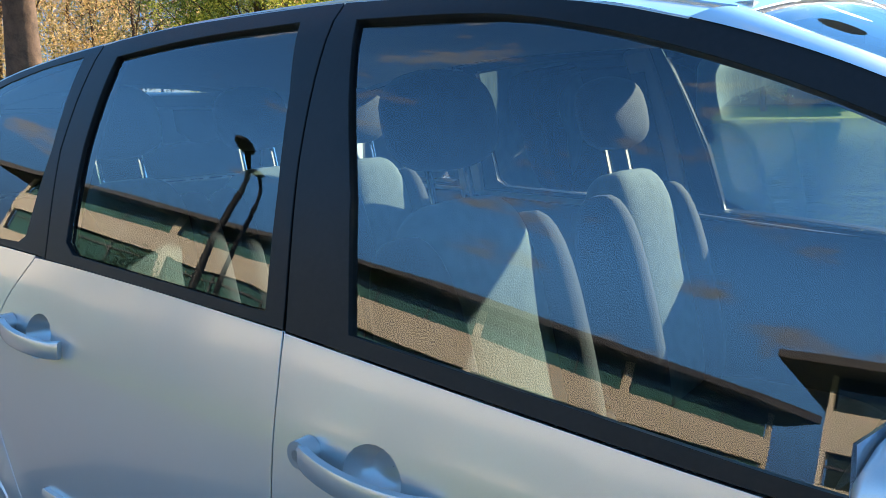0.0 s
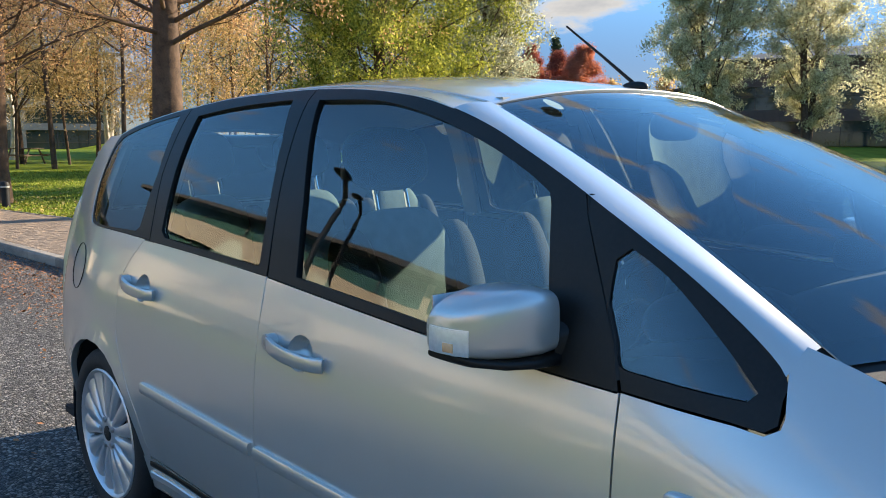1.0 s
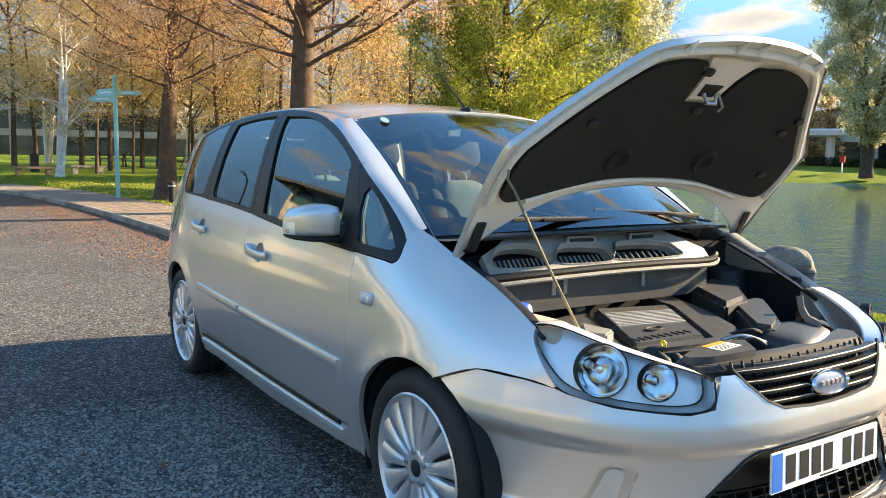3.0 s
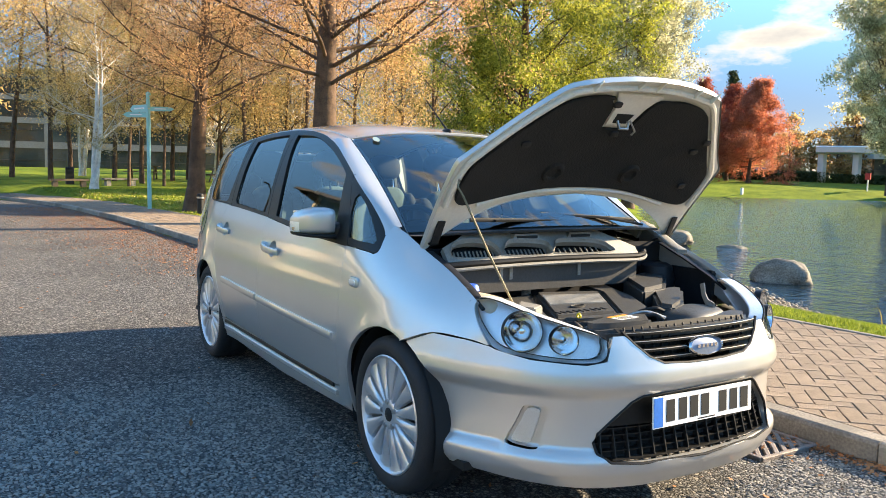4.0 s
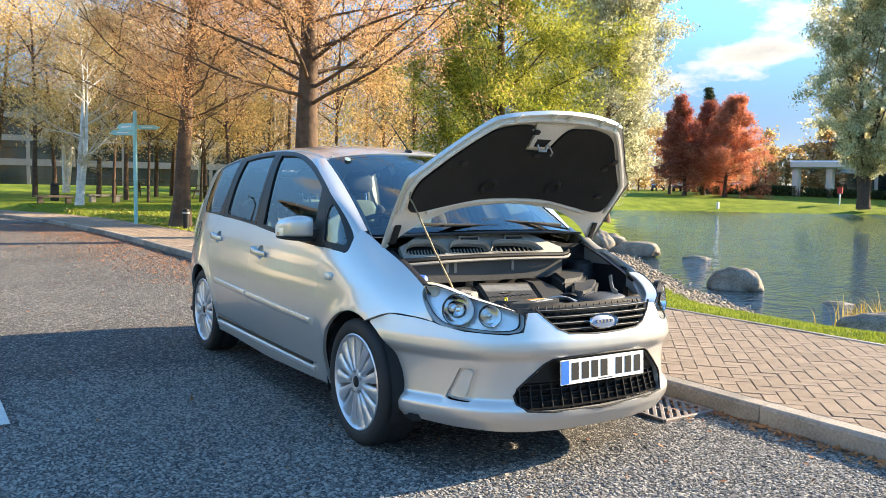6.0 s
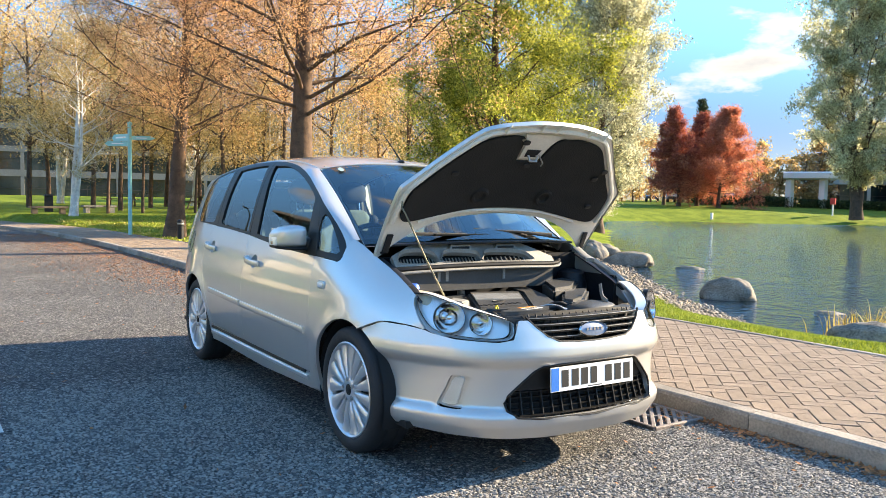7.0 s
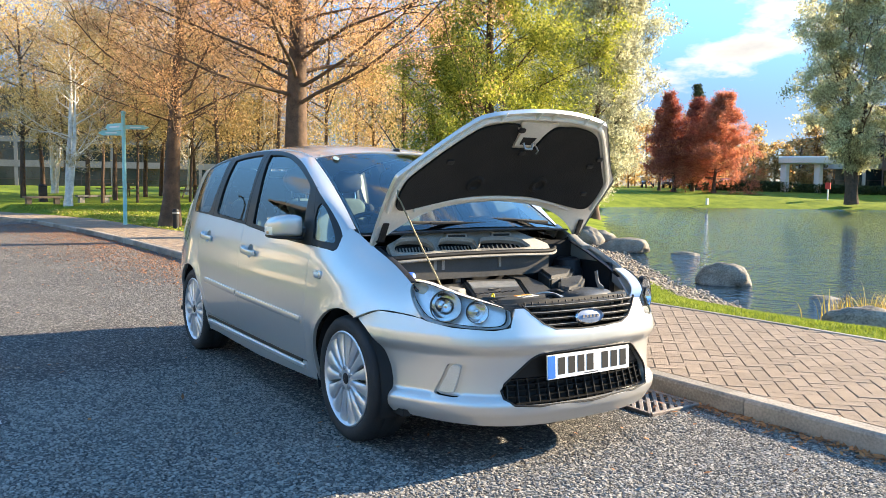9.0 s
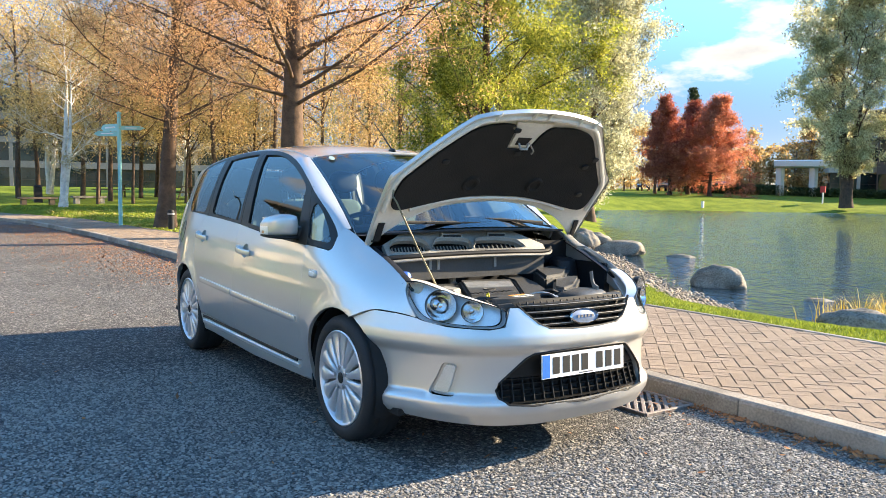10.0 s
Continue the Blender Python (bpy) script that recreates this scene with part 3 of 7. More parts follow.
def tree(name, at, height, trunk_r, crown_r, crown_lo, leaf_mat, bark, label, leaves, leaf_size, seed, limbs=34, rise=0.35, slim=0.45, droop=0.3, spread=0.16,
         shape="cone", twigs=7, stems=1, group="", sides=7, lean=0.0, bare=0.0, limb=0.20):
    """A trunk, limbs that fork twice, and leaves along the last twigs."""
    rng = np.random.default_rng(seed)
    root = thing(name, label, "tree", group, at)
    big, thin, ends = [], [], []
    for s in range(stems):
        a = rng.uniform(0, math.tau)
        tilt = (lean + (0.12 if stems > 1 else 0.02)) * np.array([math.cos(a), math.sin(a), 0])
        pts, rad = branch(rng, (0, 0, -0.15), np.array([0, 0, 1.0]) + tilt, height * (1 if s == 0 else rng.uniform(0.75, 1)), trunk_r, trunk_r * 0.12, 14, 0.028, 0.02)
        rad = trunk_r * np.maximum(0.04, (1 - np.linspace(0, 1, len(pts))) ** 1.5)
        rad[0] *= 1.35
        big.append((pts, rad))
        zs = pts[:, 2]
        for k in range(limbs // stems):
            f = (k + rng.uniform(0, 1)) / (limbs // stems)
            z = crown_lo + (height * 0.97 - crown_lo) * f
            i = min(np.searchsorted(zs, z), len(zs) - 1)
            p = pts[max(i - 1, 0)] + (pts[i] - pts[max(i - 1, 0)]) * ((z - zs[max(i - 1, 0)]) / max(zs[i] - zs[max(i - 1, 0)], 1e-3))
            if shape == "cone":
                reach = crown_r * (1 - f * 0.82) * rng.uniform(0.75, 1.1)
            elif shape == "round":
                reach = crown_r * math.sqrt(max(0.06, 1 - (2 * f - 0.85) ** 2 / 1.5)) * rng.uniform(0.7, 1.1)
            else:
                reach = crown_r * (0.55 + 0.45 * math.sin(math.pi * min(1, f * 1.05))) * rng.uniform(0.75, 1.1)
            az = k * 2.399 + rng.normal(0, 0.3)
            up = rise + 0.5 * f + rng.normal(0, 0.1)
            r = max(0.010, trunk_r * limb * (1 - 0.72 * f) * rng.uniform(0.6, 1.1))
            lp, lr = branch(rng, p, (math.cos(az), math.sin(az), up), reach, r, r * 0.18, 7, 0.10, 0.03 if shape != "weep" else -0.05)
            big.append((lp, lr))
            for j in range(twigs):
                g = rng.uniform(0.22, 1.0)
                q = lp[int(g * 7 + 0.0001) if g < 1 else 7]
                dirn = (lp[-1] - lp[0]) / reach * 0.7 + rng.normal(0, 0.55, 3)
                tl = reach * rng.uniform(0.2, 0.42)
                tp, tr = branch(rng, q, dirn, tl, max(0.006, r * 0.3), 0.004, 5, 0.16, 0.02 if shape != "weep" else -0.18)
                thin.append((tp, tr))
                for _ in range(3):
                    q2 = tp[rng.integers(1, 6)]
                    d2 = (tp[-1] - tp[0]) / tl + rng.normal(0, 0.7, 3)
                    sp, sr = branch(rng, q2, d2, tl * rng.uniform(0.35, 0.7), 0.005, 0.002, 4, 0.2, -0.1 * droop)
                    thin.append((sp, sr))
                    if rng.uniform() > bare:
                        ends.append(sp)
    v, f = tube_arrays(big, sides)
    tagged(raw("trunk", v.tolist(), f.tolist(), bark, root), kind="stuff")
    v, f = tube_arrays(thin, 3)
    tagged(raw("twig_mass", v.tolist(), f.tolist(), bark, root), kind="stuff")
    if leaves and ends:
        ends = np.array(ends)
        pick = rng.integers(0, len(ends), leaves)
        seg = rng.uniform(0, 3.999, leaves)
        i = seg.astype(int)
        c = ends[pick, i] + (ends[pick, i + 1] - ends[pick, i]) * (seg - i)[:, None]
        v, f = leaf_cloud(rng, c, spread, leaf_size, slim, droop)
        raw("crown", v.tolist(), f.tolist(), leaf_mat, root, smooth=False)
    return root


def foliage(name, a, b, transl=0.35):
    return mat(name, a, 0.7, 0, 0.25, 0.7, second=b, per_island=1.0, transl=transl, fine=3)


L_ORANGE = foliage("orange_larch_foliage", (0.56, 0.28, 0.12), (0.90, 0.55, 0.28), 0.58)
L_GREEN = foliage("yellow_green_leaves", (0.20, 0.24, 0.03), (0.52, 0.50, 0.09), 0.52)
L_SILVER = foliage("silver_willow_leaves", (0.36, 0.36, 0.22), (0.72, 0.70, 0.48), 0.52)
L_RED = foliage("crimson_leaves", (0.30, 0.07, 0.05), (0.58, 0.17, 0.09), 0.45)
L_DARK = foliage("dark_conifer_needles", (0.03, 0.05, 0.02), (0.06, 0.09, 0.03))


def polar(az, dist, z=None):
    """A place by its bearing from -x towards +y as seen from the end of the walk."""
    x, y = 3.56 - dist * math.cos(radians(az)), -2.61 + dist * math.sin(radians(az))
    return (x, y, float(bank(x, y)) if z is None else z)


def at_ground(x, y):
    return (x, y, float(bank(x, y)))


DENS = 1.0
def N(k):
    return int(k * DENS)


tree("larch_tree", at_ground(-19.5, 3.28), 13.0, 0.27, 4.6, 2.6, L_ORANGE, BARK, "tall larch with thinning orange needles beside the path", N(150000), 0.054, 11, limbs=92, group="larches by the path", droop=0.5, limb=0.15, twigs=9, slim=0.42, spread=0.13)
tree("larch_tree", at_ground(-13.8, 4.6), 14.5, 0.34, 4.8, 2.9, L_ORANGE, BARK, "tall larch with orange needles beside the path", N(165000), 0.052, 12, limbs=92, group="larches by the path", droop=0.5, limb=0.15, twigs=9, slim=0.42, spread=0.13)
tree("alder_tree", polar(36.6, 29), 16.0, 0.28, 4.9, 0.8, L_GREEN, BARK, "leafy yellow-green tree on the lake shore", N(240000), 0.088, 13, limbs=84, shape="round", slim=0.6, spread=0.16)
tree("silver_willow", polar(44.0, 42), 14.0, 0.30, 4.7, 0.6, L_SILVER, BARK, "tall silvery willow on the lake shore", N(140000), 0.15, 14, limbs=84, shape="oval", slim=0.4, spread=0.16, rise=0.7)
L_WILLOW = foliage("olive_willow_leaves", (0.48, 0.46, 0.25), (0.85, 0.80, 0.52), 0.7)
tree("silver_willow", polar(60.4, 82), 21.5, 0.50, 7.6, 2.4, L_WILLOW, BARK, "tall grey-green willow across the lake", N(130000), 0.20, 15, limbs=84, twigs=8, shape="oval", slim=0.5, spread=0.22, rise=0.8, stems=3, group="willows across the lake")
tree("silver_willow", polar(66.5, 86), 21.0, 0.45, 6.6, 2.4, L_WILLOW, BARK, "tall grey-green willow across the lake", N(90000), 0.20, 16, limbs=66, twigs=8, shape="oval", slim=0.5, spread=0.22, rise=0.8, stems=3, group="willows across the lake")
tree("maple_tree", polar(49.4, 92), 10.8, 0.24, 3.2, 1.3, L_RED, BARK, "crimson autumn tree across the lake", N(40000), 0.17, 17, limbs=64, group="red trees across the lake", spread=0.2, shape="cone", rise=0.05)
L_SCARLET = foliage("orange_red_leaves", (0.50, 0.15, 0.085), (0.76, 0.30, 0.16), 0.52)
tree("maple_tree", polar(52.0, 92), 10.6, 0.24, 5.0, 1.2, L_SCARLET, BARK, "orange-red autumn tree across the lake", N(70000), 0.17, 18, limbs=84, group="red trees across the lake", spread=0.2, shape="cone", rise=0.05)
tree("maple_tree", polar(50.6, 96), 10.4, 0.24, 3.4, 1.3, L_RED, BARK, "crimson autumn tree across the lake", N(40000), 0.17, 28, limbs=64, group="red trees across the lake", spread=0.2, shape="cone", rise=0.05)
L_BIRCH = foliage("thin_birch_leaves", (0.36, 0.25, 0.09), (0.60, 0.45, 0.20), 0.45)
for k, (x, y, h, m) in enumerate(((-32.5, 2.5, 9.0, 3), (-46, 11.2, 9.5, 2), (-43, 15.0, 9.0, 2), (-48, 4.0, 9.5, 3))):
    tree("birch_tree", at_ground(x, y), h, 0.17, 3.0, 1.3, L_BIRCH, BIRCH, "white-stemmed birch with thin autumn leaves on the lawn", N(26000), 0.055, 19 + 30 * k, limbs=40, stems=m, group="birches on the lawn", limb=0.22, spread=0.12)


# ---- kerb, edging, gully ----
kerb = thing("kerb", "weathered concrete kerb stones along the road", "kerb", kind="structure")
edging = thing("edging", "narrow concrete edging between path and lawn", "edging", kind="structure")


def stone_mesh(name, length, w, h, chamfer, material):
    bm = bmesh.new()
    c = chamfer
    prof = [(0, 0), (0, h - c), (c * 0.35, h - c * 0.3), (c, h), (w - 0.004, h), (w, h - 0.004), (w, 0)]
    a = [bm.verts.new((-length / 2, y, z)) for y, z in prof]
    b = [bm.verts.new((length / 2, y, z)) for y, z in prof]
    for i in range(len(prof) - 1):
        bm.faces.new((a[i], b[i], b[i + 1], a[i + 1]))
    bm.faces.new(a)
    bm.faces.new(b[::-1])
    bmesh.ops.recalc_face_normals(bm, faces=bm.faces)
    me = bpy.data.meshes.new(name)
    bm.to_mesh(me)
    bm.free()
    me.materials.append(material)
    return me


def lay(parent, name, me, f, x0, x1, pitch, z, rng):
    x = x0
    while x < x1:
        y, y2 = f(x), f(x + 0.1)
        a = math.atan2(y2 - y, 0.1)
        ob = new(name, me)
        ob.parent = parent
        ob.matrix_basis = pose(x, y + rng.normal(0, 0.0015), z + rng.normal(0, 0.001), 0, 0, math.degrees(a))
        x += pitch * math.cos(a)


_rng = np.random.default_rng(5)
lay(kerb, "kerb_stone", stone_mesh("kerb_stone", 0.907, 0.125, PZ + 0.05, 0.022, KERBM), kerb_y, 0.451 - 0.457 - 0.915 * 40, 9, 0.915, -0.05, _rng)
lay(edging, "edging_stone", stone_mesh("edging_stone", 0.907, 0.05, PZ + 0.055, 0.008, KERBM), lambda x: kerb_y(x) + PAVE(x), 0.2 - 0.915 * 28, 5, 0.915, -0.045, _rng)

RUST = mat("rusty_cast_iron", (0.20, 0.165, 0.145), 0.7, 0.3, 0.35, 15, bump=0.4, bscale=120)
gully = thing("gully_grate", "rusty cast iron drain grate beside the kerb", "drain grate", at=(0.315, 1.005, 0.0))
GX, GY = 0.205, 0.20


def rail(name, a, b, w, top):
    bm = bmesh.new()
    sweep(bm, [(*a, top - 0.012), (*b, top - 0.012)], 0.024, w, (0, 0, 1))
    part(name, bm, RUST, gully, smooth=False)


for a, b in (((-GX, -GY), (GX, -GY)), ((-GX, GY), (GX, GY)), ((-GX, -GY), (-GX, GY)), ((GX, -GY), (GX, GY))):
    rail("grate_frame", a, b, 0.030, 0.016)
for k in range(-8, 9):
    c = k * 0.062
    x0, x1 = max(-GX, c - GY), min(GX, c + GY)
    if x1 - x0 > 0.05:
        rail("grate_bar", (x0, c - x0), (x1, c - x1), 0.023, 0.014)
rail("grate_bar", (-GX, -GY), (GX, GY), 0.020, 0.013)
# no hole: a thin near-black sheet on the road paints the pit's shade
bm = bmesh.new()
box(bm, (-GX, -GY, 0.0008), (GX, GY, 0.0020))
part("grate_pit_shade", bm, DARK, gully, smooth=False)

LINEP = mat("worn_road_paint", (0.55, 0.55, 0.52), 0.8, 0, 0.25, 12, bump=0.4, bscale=150)
bm = bmesh.new()
bm.faces.new([bm.verts.new(p) for p in ((-2.10, -2.31, 0.004), (-1.18, -2.29, 0.004), (-1.18, -2.42, 0.004), (-2.10, -2.43, 0.004))])
tagged(part("road_marking", bm, LINEP), "short white painted dash on the road", "road marking", kind="structure")

# ---- block paving ----
PW = 0.1


def paver_mesh(length, w, h):
    bm = bmesh.new()
    c, g = 0.003, 0.0025
    lx, ly = length / 2 - g, w / 2 - g
    r0 = [bm.verts.new((x * lx, y * ly, -h)) for x, y in ((-1, -1), (1, -1), (1, 1), (-1, 1))]
    r1 = [bm.verts.new((x * lx, y * ly, -c)) for x, y in ((-1, -1), (1, -1), (1, 1), (-1, 1))]
    r2 = [bm.verts.new((x * (lx - c), y * (ly - c), 0)) for x, y in ((-1, -1), (1, -1), (1, 1), (-1, 1))]
    for a, b in ((r0, r1), (r1, r2)):
        for i in range(4):
            bm.faces.new((a[i], a[(i + 1) % 4], b[(i + 1) % 4], b[i]))
    bm.faces.new(r2)
    me = bpy.data.meshes.new("paver")
    bm.to_mesh(me)
    bm.free()
    me.materials.append(PAVERM)
    return me


def clip(poly, line):
    """Keeps the part of a polygon on the side where line(x, y) is positive."""
    out = []
    for p, q in zip(poly, poly[1:] + poly[:1]):
        u, v = line(*p), line(*q)
        if u >= 0:
            out.append(p)
        if u * v < 0:
            t = u / (u - v)
            out.append((p[0] + (q[0] - p[0]) * t, p[1] + (q[1] - p[1]) * t))
    return out


def lay_paving():
    rng = np.random.default_rng(8)
    me = paver_mesh(2 * PW, PW, 0.03)
    base = np.array([v.co[:] for v in me.vertices])
    faces = [tuple(p.vertices) for p in me.polygons]
    c45 = math.cos(math.pi / 4)
    near, V, F, n = [], [], [], 0
    low = lambda x, y: y - kerb_y(x) - 0.128
    high = lambda x, y: kerb_y(x) + PAVE(x) - 0.004 - y
    for j in range(-175, 60):
        for i in range(-2 * j - 4, -2 * j + 48):
            for upright in (0, 1):
                cx, cy = (i + 4 * j + 1, i + 0.5) if not upright else (i + 4 * j + 3.5, i + 1)
                a, b = cx * PW, cy * PW
                x, y = (a - b) * c45, (a + b) * c45
                if not (-46 < x < 3.2) or not (-6 < y < 6) or low(x, y) < -0.12 or high(x, y) < -0.12:
                    continue
                t = math.pi / 4 + (math.pi / 2 if upright else 0)
                z = PZ + rng.normal(0, 0.0012)
                rot = np.array([[math.cos(t), -math.sin(t), 0], [math.sin(t), math.cos(t), 0], [0, 0, 1]])
                if min(low(x, y), high(x, y)) < 0.11:
                    # cut to the kerb or the edging
                    g = 0.0025
                    poly = [tuple((rot @ np.array([u * (PW - g), v * (PW / 2 - g), 0]))[:2] + (x, y)) for u, v in ((-1, -1), (1, -1), (1, 1), (-1, 1))]
                    poly = clip(clip(poly, low), high)
                    if len(poly) < 3:
                        continue
                    k = len(poly)
                    mid = np.mean(poly, axis=0)
                    inner = [tuple(mid + (np.array(q) - mid) * 0.94) for q in poly]
                    V.append(np.array([(*q, z - 0.03) for q in poly] + [(*q, z - 0.004) for q in poly] + [(*q, z) for q in inner]))
                    F += [(n + r * k + m, n + r * k + (m + 1) % k, n + (r + 1) * k + (m + 1) % k, n + (r + 1) * k + m) for r in (0, 1) for m in range(k)]
                    F.append(tuple(n + 2 * k + m for m in range(k)))
                    n += 3 * k
                elif -0.95 < x < 1.75 and len(near) < 300:
                    near.append((x, y, z, t))
                else:
                    V.append(base @ rot.T + (x, y, z))
                    F += [tuple(n + m for m in f) for f in faces]
                    n += len(base)
    for x, y, z, t in near:
        ob = new("paver", me)
        ob.parent = pavement
        ob.matrix_basis = pose(x, y, z, rng.normal(0, 0.25), rng.normal(0, 0.25), math.degrees(t))
    ob = raw("far_pavers", np.concatenate(V).tolist(), F, PAVERI, pavement, smooth=False)
    tagged(ob, "pink-grey herringbone pavers", kind="stuff")


lay_paving()

# ---- road chippings ----
CHIP = mat("road_chipping", (0.10, 0.098, 0.096), 0.9, 0, 0.1, 60, second=(0.33, 0.305, 0.27), per_island=0.6, spec=0.25)


def chippings():
    """Stones standing proud of the binder where the road is seen from nearest."""
    rng = np.random.default_rng(77)
    pitch, x0, x1, y0, y1 = 0.0185, -2.3, 2.1, -3.3, 1.22
    gx, gy = np.meshgrid(np.arange(x0, x1, pitch), np.arange(y0, y1, pitch), indexing="ij")
    x = gx.ravel() + rng.normal(0, pitch * 0.24, gx.size)
    y = gy.ravel() + rng.normal(0, pitch * 0.24, gx.size)
    keep = ~((x < 0.62) & (np.abs(y) < 0.78))
    keep &= ~((x > -2.15) & (x < -1.12) & (y > -2.48) & (y < -2.25))
    keep &= ~((np.abs(x - 0.315) < 0.23) & (np.abs(y - 1.005) < 0.225))
    edge = np.minimum(np.minimum(x - x0, x1 - x), y - y0)
    keep &= rng.uniform(0, 1, x.size) < np.clip(edge / 0.5, 0.05, 0.93)
    x, y = x[keep], y[keep]
    k = len(x)
    a = rng.uniform(0, math.tau, k)
    r = 0.0088 * np.exp(rng.normal(0, 0.25, k))
    h = 0.0034 * rng.uniform(0.4, 1.5, k)
    tx, ty = rng.normal(0, 0.16, (2, k))
    rows = []
    for scale, top in ((1.12, 0), (0.74, 1)):
        for q in range(4):
            ang = a + q * math.tau / 4 + rng.normal(0, 0.25, k)
            d = r * scale * rng.uniform(0.75, 1.25, k)
            px, py = d * np.cos(ang), d * np.sin(ang)
            rows.append(np.stack([x + px, y + py, (h + tx * px + ty * py) * top - 0.001 * (1 - top)], -1))
    V = np.stack(rows, 1).reshape(-1, 3)
    f = np.array([(4, 5, 6, 7), (0, 1, 5, 4), (1, 2, 6, 5), (2, 3, 7, 6), (3, 0, 4, 7)])
    F = (f[None] + 8 * np.arange(k)[:, None, None]).reshape(-1, 4)
    ob = raw("chippings", V.tolist(), F.tolist(), CHIP, road, smooth=False)
    tagged(ob, "grey stone chippings in the worn asphalt", kind="stuff")


chippings()

# ---- loose leaves, grass, pebbles, boulders ----
def scatter_leaves(name, spots, size, material, label, seed):
    rng = np.random.default_rng(seed)
    V = []
    for x, y, z in spots:
        a, s = rng.uniform(0, math.tau), size * rng.uniform(0.5, 1.5)
        u = np.array([math.cos(a), math.sin(a), rng.normal(0, 0.25)]) * s
        w = np.array([-math.sin(a), math.cos(a), rng.normal(0, 0.25)]) * s * 0.45
        c = np.array([x, y, z + 0.006 + abs(u[2]) * 0.6])
        V += [c - u, c + w, c + u, c - w]
    ob = raw(name, V, [tuple(range(4 * i, 4 * i + 4)) for i in range(len(V) // 4)], material, smooth=False)
    return tagged(ob, label, "leaves", kind="stuff")


_rng = np.random.default_rng(21)
spots = []
for _ in range(15000):
    x = _rng.uniform(-24, -4.5)
    d = abs(_rng.normal(0, 1.0)) * (0.35 + 0.8 * np.clip((-x - 4.5) / 8, 0, 1))
    spots.append((x, kerb_y(x) - 0.02 - d, 0.0))
for _ in range(1100):
    x = _rng.uniform(-1.0, 1.8)
    spots.append((x, kerb_y(x) - abs(_rng.normal(0, 0.07)) - 0.01, 0.0))
for _ in range(160):
    spots.append((_rng.normal(0.05, 0.4), 1.10 + _rng.normal(0, 0.13), 0.004))
for _ in range(700):
    x = _rng.uniform(-16, 2)
    spots.append((x, kerb_y(x) - _rng.uniform(0, 6), 0.0))
scatter_leaves("fallen_leaves", spots, 0.016, LEAFR, "small orange larch needles drifted along the kerb", 3)
spots = []
for _ in range(5000):
    x = _rng.uniform(-30, -8)
    y = kerb_y(x) + PAVE(x) + abs(_rng.normal(0, 2.4))
    spots.append((x, y))
zz = bank(np.array([p[0] for p in spots]), np.array([p[1] for p in spots]))
L_FALL = mat("fallen_yellow_leaves", (0.45, 0.33, 0.08), 0.8, 0, 0.4, 9, per_island=1.0)
scatter_leaves("fallen_leaves", [(x, y, z) for (x, y), z in zip(spots, zz)], 0.05, L_FALL, "yellow leaves scattered over the lawn", 4)

BLADE = mat("grass_blades", (0.16, 0.23, 0.02), 0.8, 0, 0.3, 2, second=(0.36, 0.40, 0.05), per_island=0.9, transl=0.3)


def grass_patch(name, n, x0, x1, width, height, seed, size=0.006, far=0.0):
    rng = np.random.default_rng(seed)
    x = rng.uniform(x0, x1, n)
    e = np.vectorize(lambda v: kerb_y(v) + PAVE(v))(x) + 0.05
    y = e + rng.uniform(0, 1, n) * width
    z = bank(x, y)
    d = shore_dist(x, y)
    ok = d > soil_width(x) + rng.normal(-0.05, 0.12, n)
    x, y, z = x[ok], y[ok], z[ok]
    k = len(x)
    a, h = rng.uniform(0, math.tau, k), height * rng.uniform(0.5, 1.3, k)
    w = size * rng.uniform(0.7, 1.4, k)
    c, s = np.cos(a), np.sin(a)
    lx, ly = rng.normal(0, 0.5, k) * h, rng.normal(0, 0.5, k) * h
    V = np.stack([np.stack([x - w * c, y - w * s, z - 0.004], -1), np.stack([x + w * c, y + w * s, z - 0.004], -1), np.stack([x + lx, y + ly, z + h], -1)], 1).reshape(-1, 3)
    ob = raw(name, V.tolist(), np.arange(3 * k).reshape(k, 3).tolist(), BLADE, smooth=False)
    return tagged(ob, "short green lawn grass", "grass", kind="stuff")


grass_patch("grass", 110000, -8.5, 2.2, 3.4, 0.028, 31)
grass_patch("grass", 60000, -34, -9, 10.0, 0.05, 32, 0.018)


def lump(rng, size, sub=2, rough=0.2, block=1.0):
    """One worn stone as arrays; block under 1 squares it off."""
    bm = bmesh.new()
    bmesh.ops.create_icosphere(bm, subdivisions=sub, radius=1)
    off = Vector(rng.uniform(-50, 50, 3))
    for v in bm.verts:
        c = Vector([math.copysign(abs(q) ** block, q) for q in v.co])
        n1 = noise.noise(v.co * 1.1 + off) * 0.5 + noise.noise(v.co * 2.7 + off) * 0.22 + noise.noise(v.co * 7 + off) * 0.07
        v.co = c * (1 + rough * 2 * n1)
        v.co.z = max(v.co.z, -0.75)
        k = 1 - 0.22 * v.co.z
        v.co.x, v.co.y = v.co.x * k, v.co.y * k
    V = np.array([v.co[:] for v in bm.verts]) * size
    F = [tuple(v.index for v in f.verts) for f in bm.faces]
    bm.free()
    return V, F


def boulder(at, size, turn, label, seed, block=0.75, sink=0.30):
    rng = np.random.default_rng(seed)
    V, F = lump(rng, np.array(size) / 2, 4, 0.26, block)
    ob = raw("boulder", V.tolist(), F, ROCKM)
    z = float(bank(at[0], at[1]))
    ob.matrix_basis = pose(at[0], at[1], max(z, WATER_Z - 0.06) + size[2] * sink, rng.normal(0, 4), rng.normal(0, 4), turn)
    return tagged(ob, label, "rock", "boulders on the shore")


